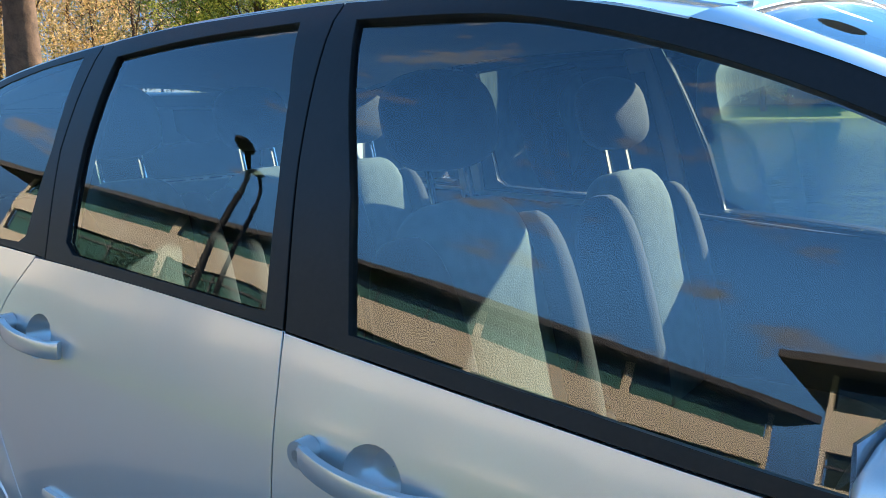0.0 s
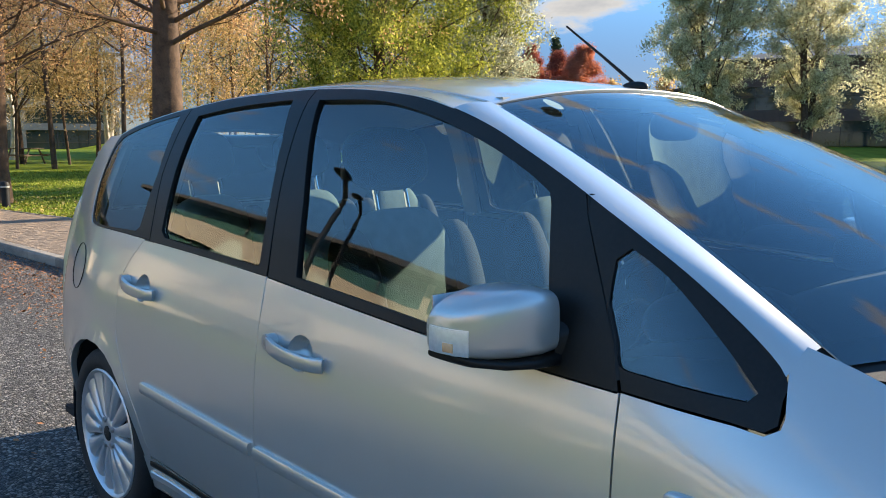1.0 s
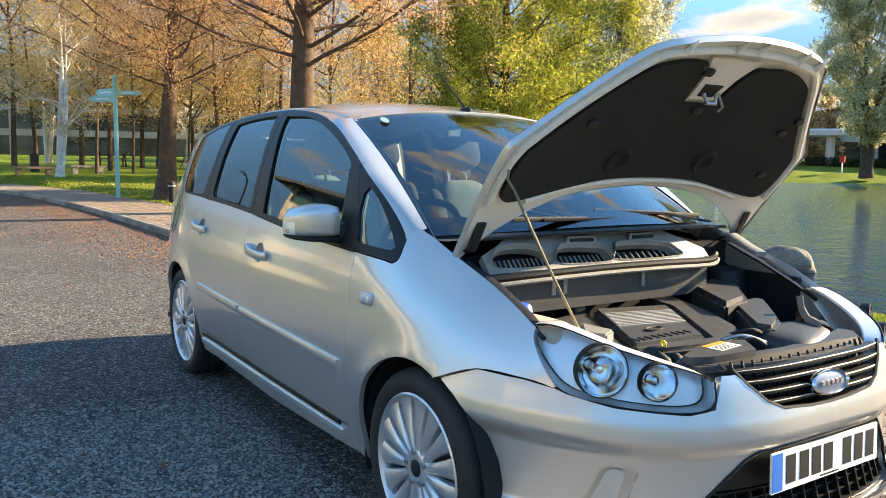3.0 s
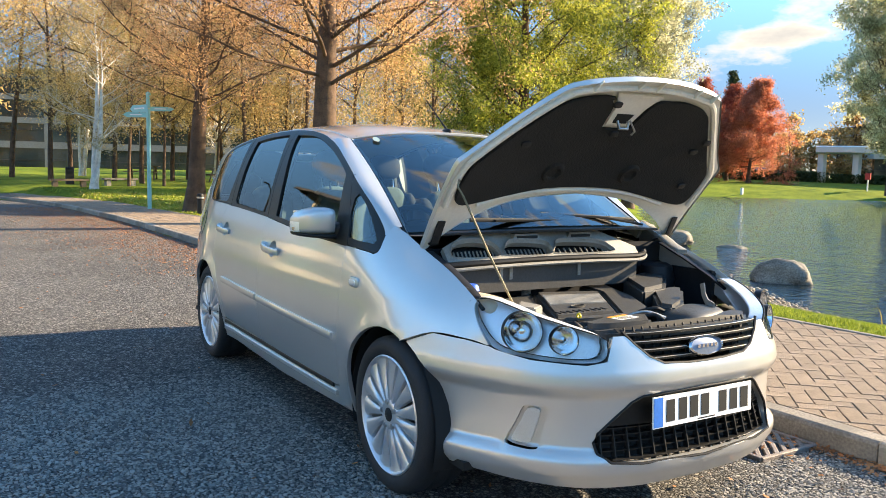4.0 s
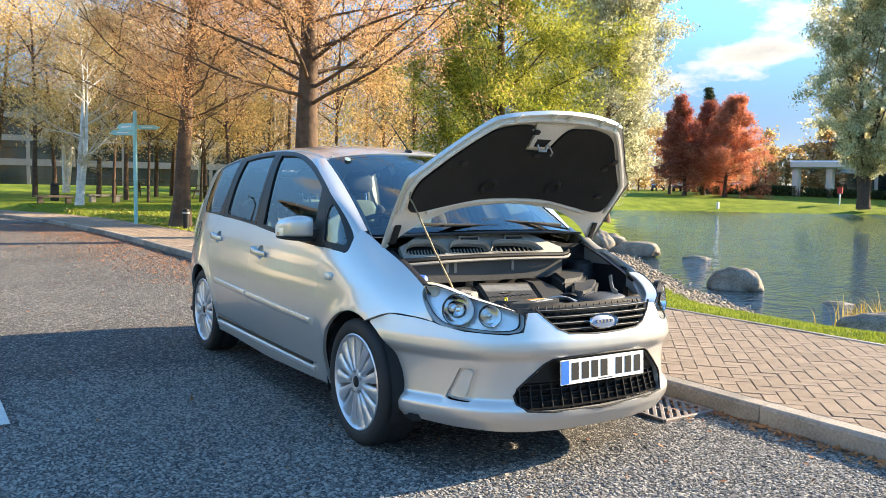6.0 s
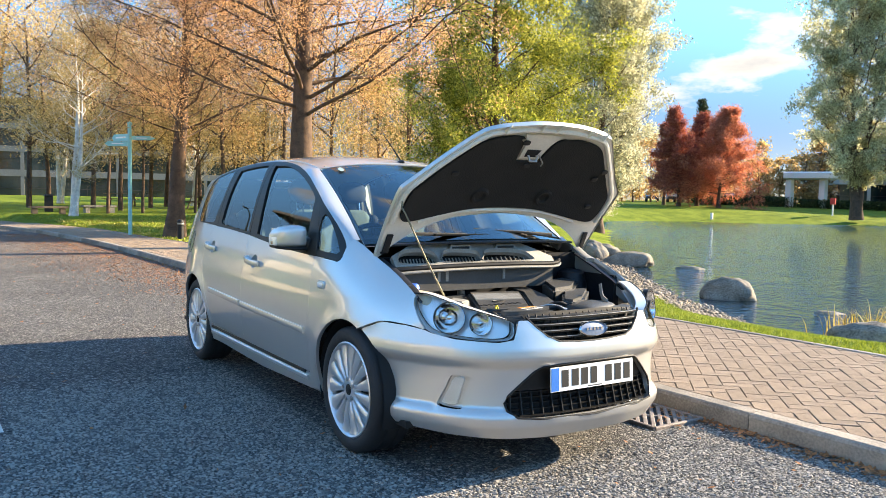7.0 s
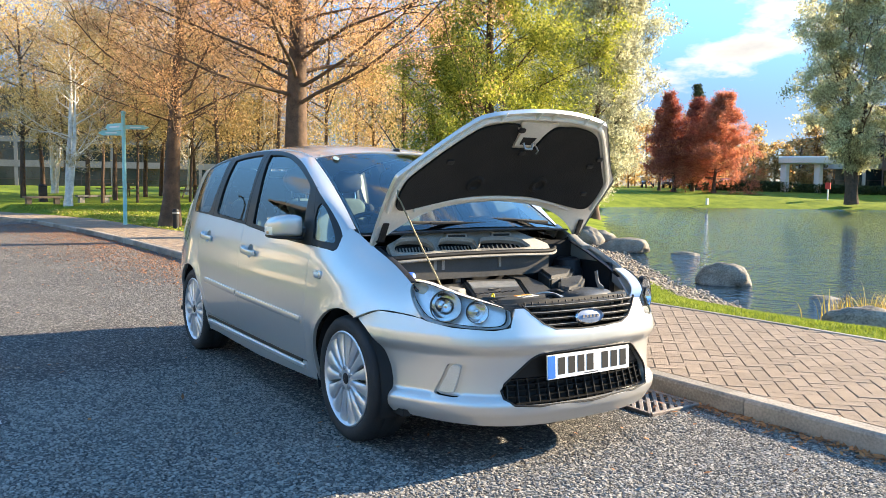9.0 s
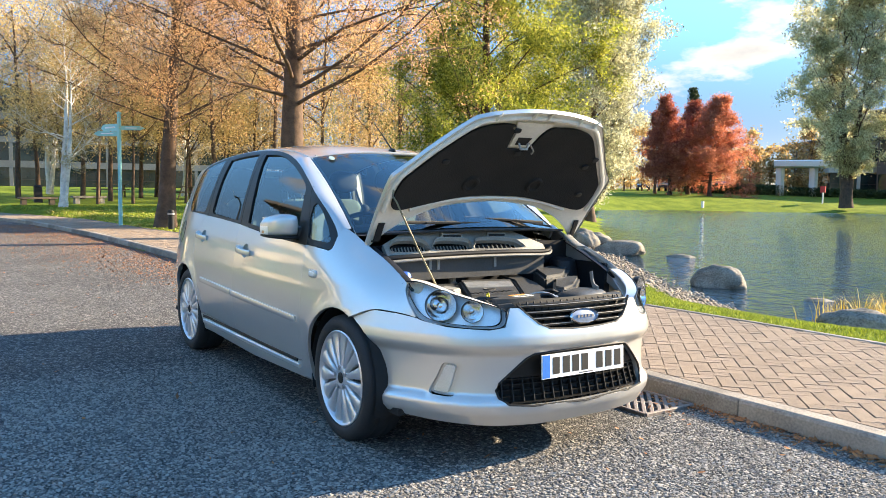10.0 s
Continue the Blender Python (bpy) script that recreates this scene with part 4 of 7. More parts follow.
boulder((-5.3, 9.1), (0.84, 0.60, 0.54), 35, "large blocky grey boulder at the water's edge", 1, 0.72)
boulder((-1.05, 6.0), (0.88, 0.52, 0.44), 28, "broad grey boulder beside yellow reeds", 2, 0.85, 0.20)
boulder((-9.9, 13.6), (0.80, 0.45, 0.20), 10, "pale boulder standing in the shallow water", 3, 0.9, 0.16)
boulder((-11.2, 12.7), (1.25, 0.6, 0.50), 40, "grey boulder on the pebble shore", 4)
boulder((-12.4, 12.6), (0.85, 0.6, 0.55), 15, "brown-grey boulder on the pebble shore", 5)
boulder((-13.3, 13.8), (1.1, 0.6, 0.42), 50, "grey boulder at the pebble shore's end", 7)
boulder((-3.35, 8.95), (0.52, 0.34, 0.16), 60, "low wet stone in the shallow water", 6, 0.9, 0.2)


def pebbles():
    rng = np.random.default_rng(40)
    kinds = [lump(rng, np.array([1, rng.uniform(0.6, 0.9), rng.uniform(0.45, 0.7)]), 1, 0.2) for _ in range(6)]
    V, F, n = [], [], 0
    xs, ys = rng.uniform(-14, 0.5, 90000), rng.uniform(4.8, 15, 90000)
    d = shore_dist(xs, ys)
    keep = (d > -0.3) & (d < soil_width(xs) + rng.normal(0, 0.10, 90000))
    xs, ys = xs[keep][:6500], ys[keep][:6500]
    zs = bank(xs, ys)
    for x, y, z in zip(xs, ys, zs):
        v, f = kinds[rng.integers(6)]
        r = 0.022 * math.exp(rng.normal(0, 0.45))
        a = rng.uniform(0, math.tau)
        rot = np.array([[math.cos(a), -math.sin(a), 0], [math.sin(a), math.cos(a), 0], [0, 0, 1]])
        V.append(v @ rot.T * r + (x, y, z + r * 0.25))
        F += [tuple(i + n for i in q) for q in f]
        n += len(v)
    tagged(raw("pebbles", np.concatenate(V).tolist(), F, PEBBLE), "brown and grey pebbles along the lake shore", "pebbles", kind="stuff")


pebbles()


def reeds(at, n, height, seed, spread=0.35):
    rng = np.random.default_rng(seed)
    root = thing("reed_clump", "clump of yellow reeds at the water's edge", "reeds", "reeds on the shore", at)
    V, F, k = [], [], 0
    for _ in range(n):
        p = np.array([rng.normal(0, spread), rng.normal(0, spread * 0.6), 0])
        a, h, w = rng.uniform(0, math.tau), height * rng.uniform(0.5, 1.2), rng.uniform(0.006, 0.012)
        lean = np.array([math.cos(a), math.sin(a), 0]) * h * rng.uniform(0.1, 0.7)
        side = np.array([-math.sin(a), math.cos(a), 0]) * w
        for t in range(5):
            q = t / 4
            c = p + lean * q * q + np.array([0, 0, h * (q - 0.25 * q ** 3)])
            V += [c - side * (1 - q * 0.95), c + side * (1 - q * 0.95)]
        F += [(k + 2 * t, k + 2 * t + 1, k + 2 * t + 3, k + 2 * t + 2) for t in range(4)]
        k += 10
    tagged(raw("reed_mass", V, F, mat("reed_blade", (0.42, 0.26, 0.04), 0.7, 0, 0.3, 4, second=(0.70, 0.50, 0.10), per_island=1.0, transl=0.3), root), kind="stuff")


reeds((-1.75, 6.70, WATER_Z - 0.02), 70, 0.50, 51, 0.14)
reeds((-1.35, 6.78, WATER_Z - 0.02), 120, 0.58, 52, 0.20)
reeds((-0.85, 6.75, WATER_Z - 0.02), 150, 0.66, 53, 0.26)


# ---- signpost, bollard, benches ----
TEAL = mat("pale_teal_paint", (0.26, 0.58, 0.58), 0.5, 0, 0.1, 6)
post = thing("signpost", "pale teal finger post on the lawn", "signpost", at=at_ground(-20.8, 2.35))
bm = bmesh.new()
tube(bm, [(0, 0, -0.1), (0, 0, 3.25)], 0.055, 14)
part("pole", bm, TEAL, post)
bm = bmesh.new()
lathe(bm, [(0.075, 3.25), (0.06, 3.30), (0.002, 3.34)], 14)
part("finial", bm, TEAL, post)
for z, h, a, r0, r1 in ((2.78, 0.20, 200, 0.06, 0.80), (2.62, 0.14, 235, 0.06, 0.62), (2.80, 0.12, 60, 0.06, 0.60)):
    bm = bmesh.new()
    d = Vector((math.cos(radians(a)), math.sin(radians(a)), 0))
    n = Vector((-d.y, d.x, 0)) * 0.014
    shape = [(r0, 0), (r1, 0), (r1 + 0.12, h / 2), (r1, h), (r0, h)]
    f = [bm.verts.new(d * r + n + Vector((0, 0, z + q))) for r, q in shape]
    b = [bm.verts.new(d * r - n + Vector((0, 0, z + q))) for r, q in shape]
    bm.faces.new(f)
    bm.faces.new(b[::-1])
    for i in range(5):
        bm.faces.new((f[i], b[i], b[(i + 1) % 5], f[(i + 1) % 5]))
    arm = part("finger", bm, TEAL, post, smooth=False)
    bm = bmesh.new()
    for s in (-1, 1):
        p0, p1 = d * (r0 + 0.12) + n * s * 1.2, d * (r1 - 0.1) + n * s * 1.2
        q = [bm.verts.new(p + Vector((0, 0, z + e))) for p, e in ((p0, h * 0.40), (p1, h * 0.40), (p1, h * 0.62), (p0, h * 0.62))]
        bm.faces.new(q)
    part("text_bar", bm, WHITE, post, smooth=False)

bol = thing("bollard", "short black bollard at the lawn's edge", "bollard", at=at_ground(-18.0, 3.05))
bm = bmesh.new()
lathe(bm, [(0.08, -0.05), (0.08, 0.38), (0.092, 0.39), (0.092, 0.47), (0.07, 0.53), (0.002, 0.545)], 18)
part("bollard_body", bm, BLACKM, bol)
bm = bmesh.new()
lathe(bm, [(0.094, 0.41), (0.094, 0.45)], 18)
part("band", bm, STEEL, bol)
bin_ = thing("litter_bin", "squat black litter bin on the lawn", "litter bin", at=at_ground(-37.0, 2.1))
bm = bmesh.new()
box(bm, (-0.17, -0.17, -0.05), (0.17, 0.17, 0.72), None, 0.05)
box(bm, (-0.20, -0.20, 0.72), (0.20, 0.20, 0.80), None, 0.25)
part("bin_body", bm, BLACKM, bin_, bevel=0.02)
TIMBER = mat("weathered_bench_timber", (0.16, 0.11, 0.07), 0.85, 0, 0.3, 8, bump=0.4, bscale=50)


def bench(at, turn):
    root = thing("picnic_bench", "weathered timber picnic table with seats", "picnic table", "picnic tables on the lawn")
    for y, z, w in ((0, 0.74, 0.7), (-0.62, 0.44, 0.26), (0.62, 0.44, 0.26)):
        for k in range(5 if w > 0.5 else 2):
            bm = bmesh.new()
            n = 5 if w > 0.5 else 2
            y0 = y - w / 2 + w / n * k
            box(bm, (-0.9, y0, z - 0.04), (0.9, y0 + w / n - 0.012, z))
            part("plank", bm, TIMBER, root, smooth=False)
    for x in (-0.65, 0.65):
        for s in (-1, 1):
            bm = bmesh.new()
            sweep(bm, [(x, s * 0.55, -0.05), (x, s * 0.25, 0.70)], 0.05, 0.09, (1, 0, 0))
            part("leg", bm, TIMBER, root)
        bm = bmesh.new()
        box(bm, (x - 0.03, -0.72, 0.35), (x + 0.03, 0.72, 0.40))
        part("crossbar", bm, TIMBER, root)
    root.matrix_basis = pose(*at, 0, 0, turn)
    return root


first = bench(at_ground(-41, 10.3), 20)
copy_thing(first, pose(*at_ground(-44, 6.6), 0, 0, 70))


def low_bench(at, turn, material, label):
    """A long low seat: a slab on two blocks."""
    root = thing("low_bench", label, "bench", "low benches on the lawn")
    bm = bmesh.new()
    box(bm, (-0.75, -0.20, 0.26), (0.75, 0.20, 0.34))
    part("bench_slab", bm, material, root, bevel=0.015)
    for x in (-0.55, 0.55):
        bm = bmesh.new()
        box(bm, (x - 0.10, -0.16, -0.1), (x + 0.10, 0.16, 0.26))
        part("bench_block", bm, material, root, bevel=0.01)
    root.matrix_basis = pose(*at, 0, 0, turn)


low_bench(polar(9.6, 40), 100, KERBM, "pale stone bench on the lawn")
low_bench(polar(6.6, 38), 95, TIMBER, "dark timber bench on the lawn")


# ---- buildings ----
STONE = mat("cream_stone_cladding", (0.56, 0.48, 0.37), 0.8, 0, 0.1, 0.6, bump=0.2, bscale=30)
PALE = mat("pale_concrete_band", (0.60, 0.58, 0.53), 0.8, 0, 0.1, 0.6)
# greyer PALE: the far block's shaded front is put into this colour
GREYB = mat("shaded_concrete_band", (0.17, 0.17, 0.168), 0.85, 0, 0.2, 0.6)
SLATE = mat("dark_slate_roof", (0.055, 0.050, 0.048), 0.7, 0, 0.25, 1.5, bump=0.4, bscale=12)
BRICKD = mat("dark_brick", (0.12, 0.08, 0.065), 0.85, 0, 0.2, 2, bump=0.3, bscale=20)
PANE = mat("office_window_glass", (0.02, 0.035, 0.035), 0.06, 0, 0.2, 0.5, spec=0.9)
PANEG = mat("green_tinted_office_glass", (0.05, 0.13, 0.11), 0.08, 0, 0.25, 0.4, spec=0.9)
FRAME = mat("dark_window_frame", (0.03, 0.03, 0.03), 0.5)
WHITEP = mat("white_painted_column", (0.75, 0.74, 0.71), 0.6, 0, 0.05, 2)


def office(name, a, b, depth, bands, label, roof_over=1.0, roof=SLATE, bay=3.0, roof_h=0.9, wall=STONE, pane=PANE, z0=0.0, band=PALE):
    """A long building: its front runs from a to b, the body behind to the right of that line. bands: (foot, head, 'wall' or 'glass')."""
    root = thing(name, label, "building")
    a, b = Vector((*a, z0)), Vector((*b, z0))
    length = (b - a).length
    M = Matrix.Translation(a) @ Matrix.Rotation(math.atan2(b.y - a.y, b.x - a.x), 4, "Z")
    top = max(h for _, h, _ in bands)
    for lo, hi, kind in bands:
        bm = bmesh.new()
        inset_ = 0.0 if kind != "glass" else 0.25
        box(bm, (inset_, -depth + inset_, lo), (length - inset_, -inset_, hi), M)
        mat_ = {"wall": wall, "pale": band, "glass": pane}[kind]
        part("window_band" if kind == "glass" else "wall", bm, mat_, root, smooth=False)
        if kind == "glass":
            n = int(length / bay)
            for k in range(n + 1):
                bm = bmesh.new()
                x = length * k / n
                thick = 0.35 if k % 3 == 0 else 0.06
                box(bm, (max(0.02, x - thick / 2), -0.26, lo), (min(length - 0.02, x + thick / 2), -0.02 if thick > 0.1 else -0.16, hi), M)
                part("pier" if thick > 0.1 else "mullion", bm, wall if thick > 0.1 else FRAME, root, smooth=False)
            bm = bmesh.new()
            box(bm, (0.02, -0.24, (lo + hi) / 2 + 0.2), (length - 0.02, -0.17, (lo + hi) / 2 + 0.26), M)
            part("transom", bm, FRAME, root, smooth=False)
    bm = bmesh.new()
    r = roof_over
    lo = [bm.verts.new(M @ Vector(p)) for p in ((-r, r, top), (length + r, r, top), (length + r, -depth - r, top), (-r, -depth - r, top))]
    ed = [bm.verts.new(v.co + Vector((0, 0, 0.28))) for v in lo]
    d2 = depth / 2
    hi = [bm.verts.new(M @ Vector(p)) for p in ((d2, -d2 + 0.4, top + roof_h), (length - d2, -d2 + 0.4, top + roof_h), (length - d2, -d2 - 0.4, top + roof_h), (d2, -d2 - 0.4, top + roof_h))]
    bm.faces.new(lo[::-1])
    bm.faces.new(hi)
    for p, q in ((lo, ed), (ed, hi)):
        for i in range(4):
            bm.faces.new((p[i], p[(i + 1) % 4], q[(i + 1) % 4], q[i]))
    part("roof", bm, roof, root, smooth=False)
    return root


BANDS = [(0, 0.9, "wall"), (0.9, 2.8, "glass"), (2.8, 4.4, "wall"), (4.4, 5.6, "glass"), (5.6, 6.7, "wall"), (6.7, 7.9, "glass")]
# across the road, seen in the car's glass and paint
office("office_building", (-34.0, -13.5), (-8.5, -36.5), 14, BANDS, "long cream office with window bands and dark eaves", 1.3, pane=PANEG, bay=2.2)
office("office_building", (-5.2, -28), (11.0, -27), 12, BANDS, "cream office pavilion with deep dark eaves", 1.4, bay=2.4)
office("office_building", (-58.0, -9.5), (-38.0, -14.5), 12, [(0, 2.4, "wall"), (2.4, 4.2, "glass"), (4.2, 4.6, "pale")], "low cream building with large white-framed windows", 0.9, pane=PANEG)
# behind the larches
office("office_building", (-88, 34), (-96, -22), 16, [(0, 3.0, "glass"), (3.0, 3.7, "pale"), (3.7, 5.6, "glass"), (5.6, 6.2, "pale"), (6.2, 8.0, "glass"), (8.0, 8.6, "pale"), (8.6, 10.2, "glass"), (10.2, 11.0, "pale")], "pale grey office block with long window bands", 0.4, GREYB, 3.0, 0.3, GREYB, band=GREYB)
# across the lake
office("office_building", polar(66.0, 114)[:2], polar(59.3, 108)[:2], 14, [(0, 3.2, "glass"), (3.2, 4.6, "pale"), (4.6, 6.2, "glass"), (6.2, 7.0, "pale")], "white office with a columned porch across the lake", 0.8, SLATE, 3.2, 1.0, PALE, z0=0.8)
office("office_building", polar(82, 112)[:2], polar(62, 108)[:2], 16, [(0, 3.0, "glass"), (3.0, 4.4, "wall"), (4.4, 7.2, "glass"), (7.2, 10.2, "wall")], "dark brick office with white columns across the lake", 1.0, SLATE, 3.0, 2.2, BRICKD, z0=0.8)
porch = thing("porch", "white columned porch roof of a lakeside office", "porch")
for k in range(3):
    bm = bmesh.new()
    p = Vector(polar(56.4 + 2.0 * k, 104, 0.8))
    box(bm, (p.x - 0.35, p.y - 0.35, p.z - 0.5), (p.x + 0.35, p.y + 0.35, p.z + 3.9))
    part("column", bm, WHITEP, porch, smooth=False)
bm = bmesh.new()
p, q = Vector(polar(56.0, 104, 4.9)), Vector(polar(61.0, 104, 4.9))
sweep(bm, [p, q], 1.6, 0.9)
part("canopy", bm, WHITEP, porch)

# ---- lamp posts over the road ----
def lamp_post(at, h, turn, reach):
    root = thing("street_lamp", "black street lamp with a bowed arm across the road", "street lamp", "lamps across the road")
    bm = bmesh.new()
    tube(bm, spline([(0, 0, -0.1), (0, 0, h * 0.5), (0.05, 0, h * 0.75), (reach * 0.35, 0, h * 0.92), (reach, 0, h)], 6), [0.07] * 7 + [0.06] * 9 + [0.045] * 9, 10)
    part("pole", bm, BLACKM, root)
    bm = bmesh.new()
    blob(bm, (reach + 0.25, 0, h + 0.02), (0.7, 0.26, 0.12), 3)
    part("lamp_head", bm, BLACKM, root)
    root.matrix_basis = pose(*at, 0, 0, turn)


lamp_post((-10.8, -7.2, 0.05), 5.3, 60, 1.1)
lamp_post((-15.2, -11.0, 0.05), 6.8, 60, 1.4)
lamp_post((-34, -11.0, 0.05), 7.0, 60, 1.4)

# ---- shrubs and tree belts ----
L_SHRUB = foliage("dark_shrub_leaves", (0.025, 0.05, 0.015), (0.07, 0.10, 0.03), 0.2)
L_RUSSET = foliage("russet_shrub_leaves", (0.13, 0.06, 0.02), (0.28, 0.16, 0.05), 0.25)


def shrub(at, size, leaf, n, seed, leaf_size=0.09, label="dark evergreen shrub across the road", group="shrubs across the road"):
    rng = np.random.default_rng(seed)
    root = thing("shrub", label, "shrub", group, at)
    paths = []
    for k in range(16):
        a = rng.uniform(0, math.tau)
        paths.append(branch(rng, (rng.normal(0, 0.1), rng.normal(0, 0.1), -0.1), (math.cos(a) * 0.7, math.sin(a) * 0.7, 1), size[2] * rng.uniform(0.6, 1.0), 0.03, 0.006, 6, 0.15, 0.02))
    v, f = tube_arrays(paths, 4)
    raw("stems", v.tolist(), f.tolist(), BARK, root)
    u = rng.normal(0, 1, (n, 3))
    u /= np.linalg.norm(u, axis=1, keepdims=True)
    r = rng.uniform(0.45, 1.0, n)[:, None] ** 0.5
    wob = 1 + 0.35 * np.sin(3.1 * u[:, :1] * 2 + seed) * np.cos(2.7 * u[:, 1:2] * 2 + seed * 2)
    c = u * r * wob * np.array(size) / 2 + (0, 0, size[2] * 0.5)
    c[:, 2] = np.abs(c[:, 2])
    v, f = leaf_cloud(rng, c, 0.05, leaf_size, 0.6, 0.1)
    raw("crown", v.tolist(), f.tolist(), leaf, root, smooth=False)


shrub((-19.5, -11.5, 0.05), (5.0, 4.0, 3.8), L_SHRUB, 9000, 61)
shrub((-15.6, -13.8, 0.05), (3.6, 3.0, 2.6), L_RUSSET, 5000, 62, label="russet shrub losing its leaves")
for k, (x, y, w, h) in enumerate(((-16.5, -22, 4, 2.8), (-12.5, -26, 4, 2.6), (-9.5, -25, 5, 2.0), (-5, -22, 5, 1.9), (-1, -21, 4, 1.8), (3, -20, 5, 1.9), (8, -20, 5, 2.0))):
    shrub((x, y, 0.05), (w, 2.6, h), L_RUSSET if k % 3 == 2 else L_SHRUB, 3000, 70 + k, 0.12, "clipped shrub before the office" if k % 3 != 2 else "russet shrub before the office")


def wood(name, az0, az1, dist, n, h, leaf, bark, seed, label, density=2600, leaf_size=0.34, low=0.5, stem=0.15):
    """A belt of far trees as one mass of clumps over thin stems."""
    rng = np.random.default_rng(seed)
    root = thing(name, label, "trees", kind="stuff")
    paths, C = [], []
    for k in range(n):
        az = az0 + (az1 - az0) * (k + rng.uniform(0.1, 0.9)) / n
        x, y, z = polar(az, dist * rng.uniform(0.92, 1.12))
        hh = h * rng.uniform(0.7, 1.2)
        paths.append(branch(rng, (x, y, z - 0.2), (0, 0, 1), hh * 0.9, stem, 0.03, 6, 0.03, 0.02))
        for _ in range(12):
            a, g = rng.uniform(0, math.tau), rng.uniform(0.25, 0.9)
            paths.append(branch(rng, (x, y, z + hh * g), (math.cos(a), math.sin(a), 0.7), hh * 0.3 * (1.1 - g * 0.6), 0.05, 0.01, 4, 0.12, 0.03))
        for _ in range(26):
            g = rng.uniform(low * 0.4, 1.0)
            r = hh * 0.24 * math.sqrt(max(0.05, 1 - (2 * g - 0.95) ** 2))
            a = rng.uniform(0, math.tau)
            q = np.array([x + r * math.cos(a) * rng.uniform(0.2, 1), y + r * math.sin(a) * rng.uniform(0.2, 1), z + hh * g])
            C.append(q + rng.normal(0, hh * 0.05, (density // 26, 3)))
    v, f = tube_arrays(paths, 4)
    raw("stems", v.tolist(), f.tolist(), bark, root)
    v, f = leaf_cloud(rng, np.concatenate(C), 0.05, leaf_size, 0.6, 0.2)
    raw("crown", v.tolist(), f.tolist(), leaf, root, smooth=False)


L_BROWN = foliage("brown_autumn_leaves", (0.40, 0.25, 0.09), (0.70, 0.48, 0.21), 0.5)
L_GOLD = foliage("golden_larch_foliage", (0.58, 0.38, 0.13), (0.92, 0.66, 0.30), 0.58)
L_MIXED = foliage("olive_autumn_leaves", (0.16, 0.16, 0.04), (0.42, 0.36, 0.11), 0.45)
wood("larch_belt", 0.5, 17, 46, 9, 12, L_GOLD, BARK, 81, "belt of orange larches behind the lawn", 9500, 0.105, low=0.9)
wood("birch_belt", 6, 22, 42, 7, 8.0, L_BIRCH, BARK, 82, "group of thin birches behind the path", 5000, 0.10, low=1.0, stem=0.09)
wood("larch_belt", 17, 31, 44, 8, 13, L_BROWN, BARK, 83, "brown autumn trees behind the path", 8500, 0.11)
wood("far_wood", 25, 43, 66, 9, 13, L_MIXED, BARK, 84, "olive autumn trees beyond the lake shore", 6000, 0.18)
wood("far_wood", 43, 62, 118, 26, 8, L_BROWN, BARK, 85, "bare brown trees beyond the lake", 1500, 0.36, low=0.1)
wood("far_wood", 62, 120, 122, 22, 11, L_MIXED, BARK, 86, "mixed autumn trees across the lake", 1500, 0.42)
wood("far_wood", -4, 1.5, 70, 5, 11, L_BROWN, BARK, 87, "brown autumn trees along the road", 1600, 0.32)
tree("spruce_tree", polar(51.0, 102), 13.0, 0.2, 2.0, 1.0, L_DARK, BARK, "dark spruce behind the red trees", N(12000), 0.25, 24, limbs=50, rise=-0.1, spread=0.18)
tree("willow_tree", polar(72.0, 92), 13.0, 0.3, 5.0, 1.5, L_WILLOW, BARK, "grey-green tree before the brick office", N(18000), 0.26, 26, limbs=44, shape="oval", spread=0.4)
tree("maple_tree", polar(48.4, 96), 9.4, 0.2, 2.6, 1.4, L_RED, BARK, "dark crimson tree across the lake", N(16000), 0.2, 27, limbs=36, group="red trees across the lake", spread=0.2, shape="cone", rise=0.05)

# ---- hedge and cars across the lake ----
def hedge(az0, az1, dist, h, seed):
    rng = np.random.default_rng(seed)
    root = thing("hedge", "dark clipped hedge across the lake", "hedge")
    a, b = np.array(polar(az0, dist)), np.array(polar(az1, dist))
    n = 9000
    t = rng.uniform(0, 1, n)[:, None]
    c = a + (b - a) * t + np.stack([rng.uniform(-0.6, 0.6, n), rng.uniform(-0.6, 0.6, n), rng.uniform(0, h, n)], -1)
    v, f = leaf_cloud(rng, c, 0.04, 0.22, 0.6, 0.1)
    raw("hedge_leaves", v.tolist(), f.tolist(), L_SHRUB, root, smooth=False)


hedge(50.5, 56.5, 104, 1.2, 91)
hedge(57, 66, 104, 1.0, 92)
CARC = [mat("far_car_" + n_, c_, 0.3, 0.3, 0.05, 3, coat=1.0) for n_, c_ in (("dark_blue", (0.03, 0.04, 0.08)), ("black", (0.02, 0.02, 0.022)), ("silver", (0.5, 0.5, 0.52)), ("white", (0.7, 0.7, 0.7)))]


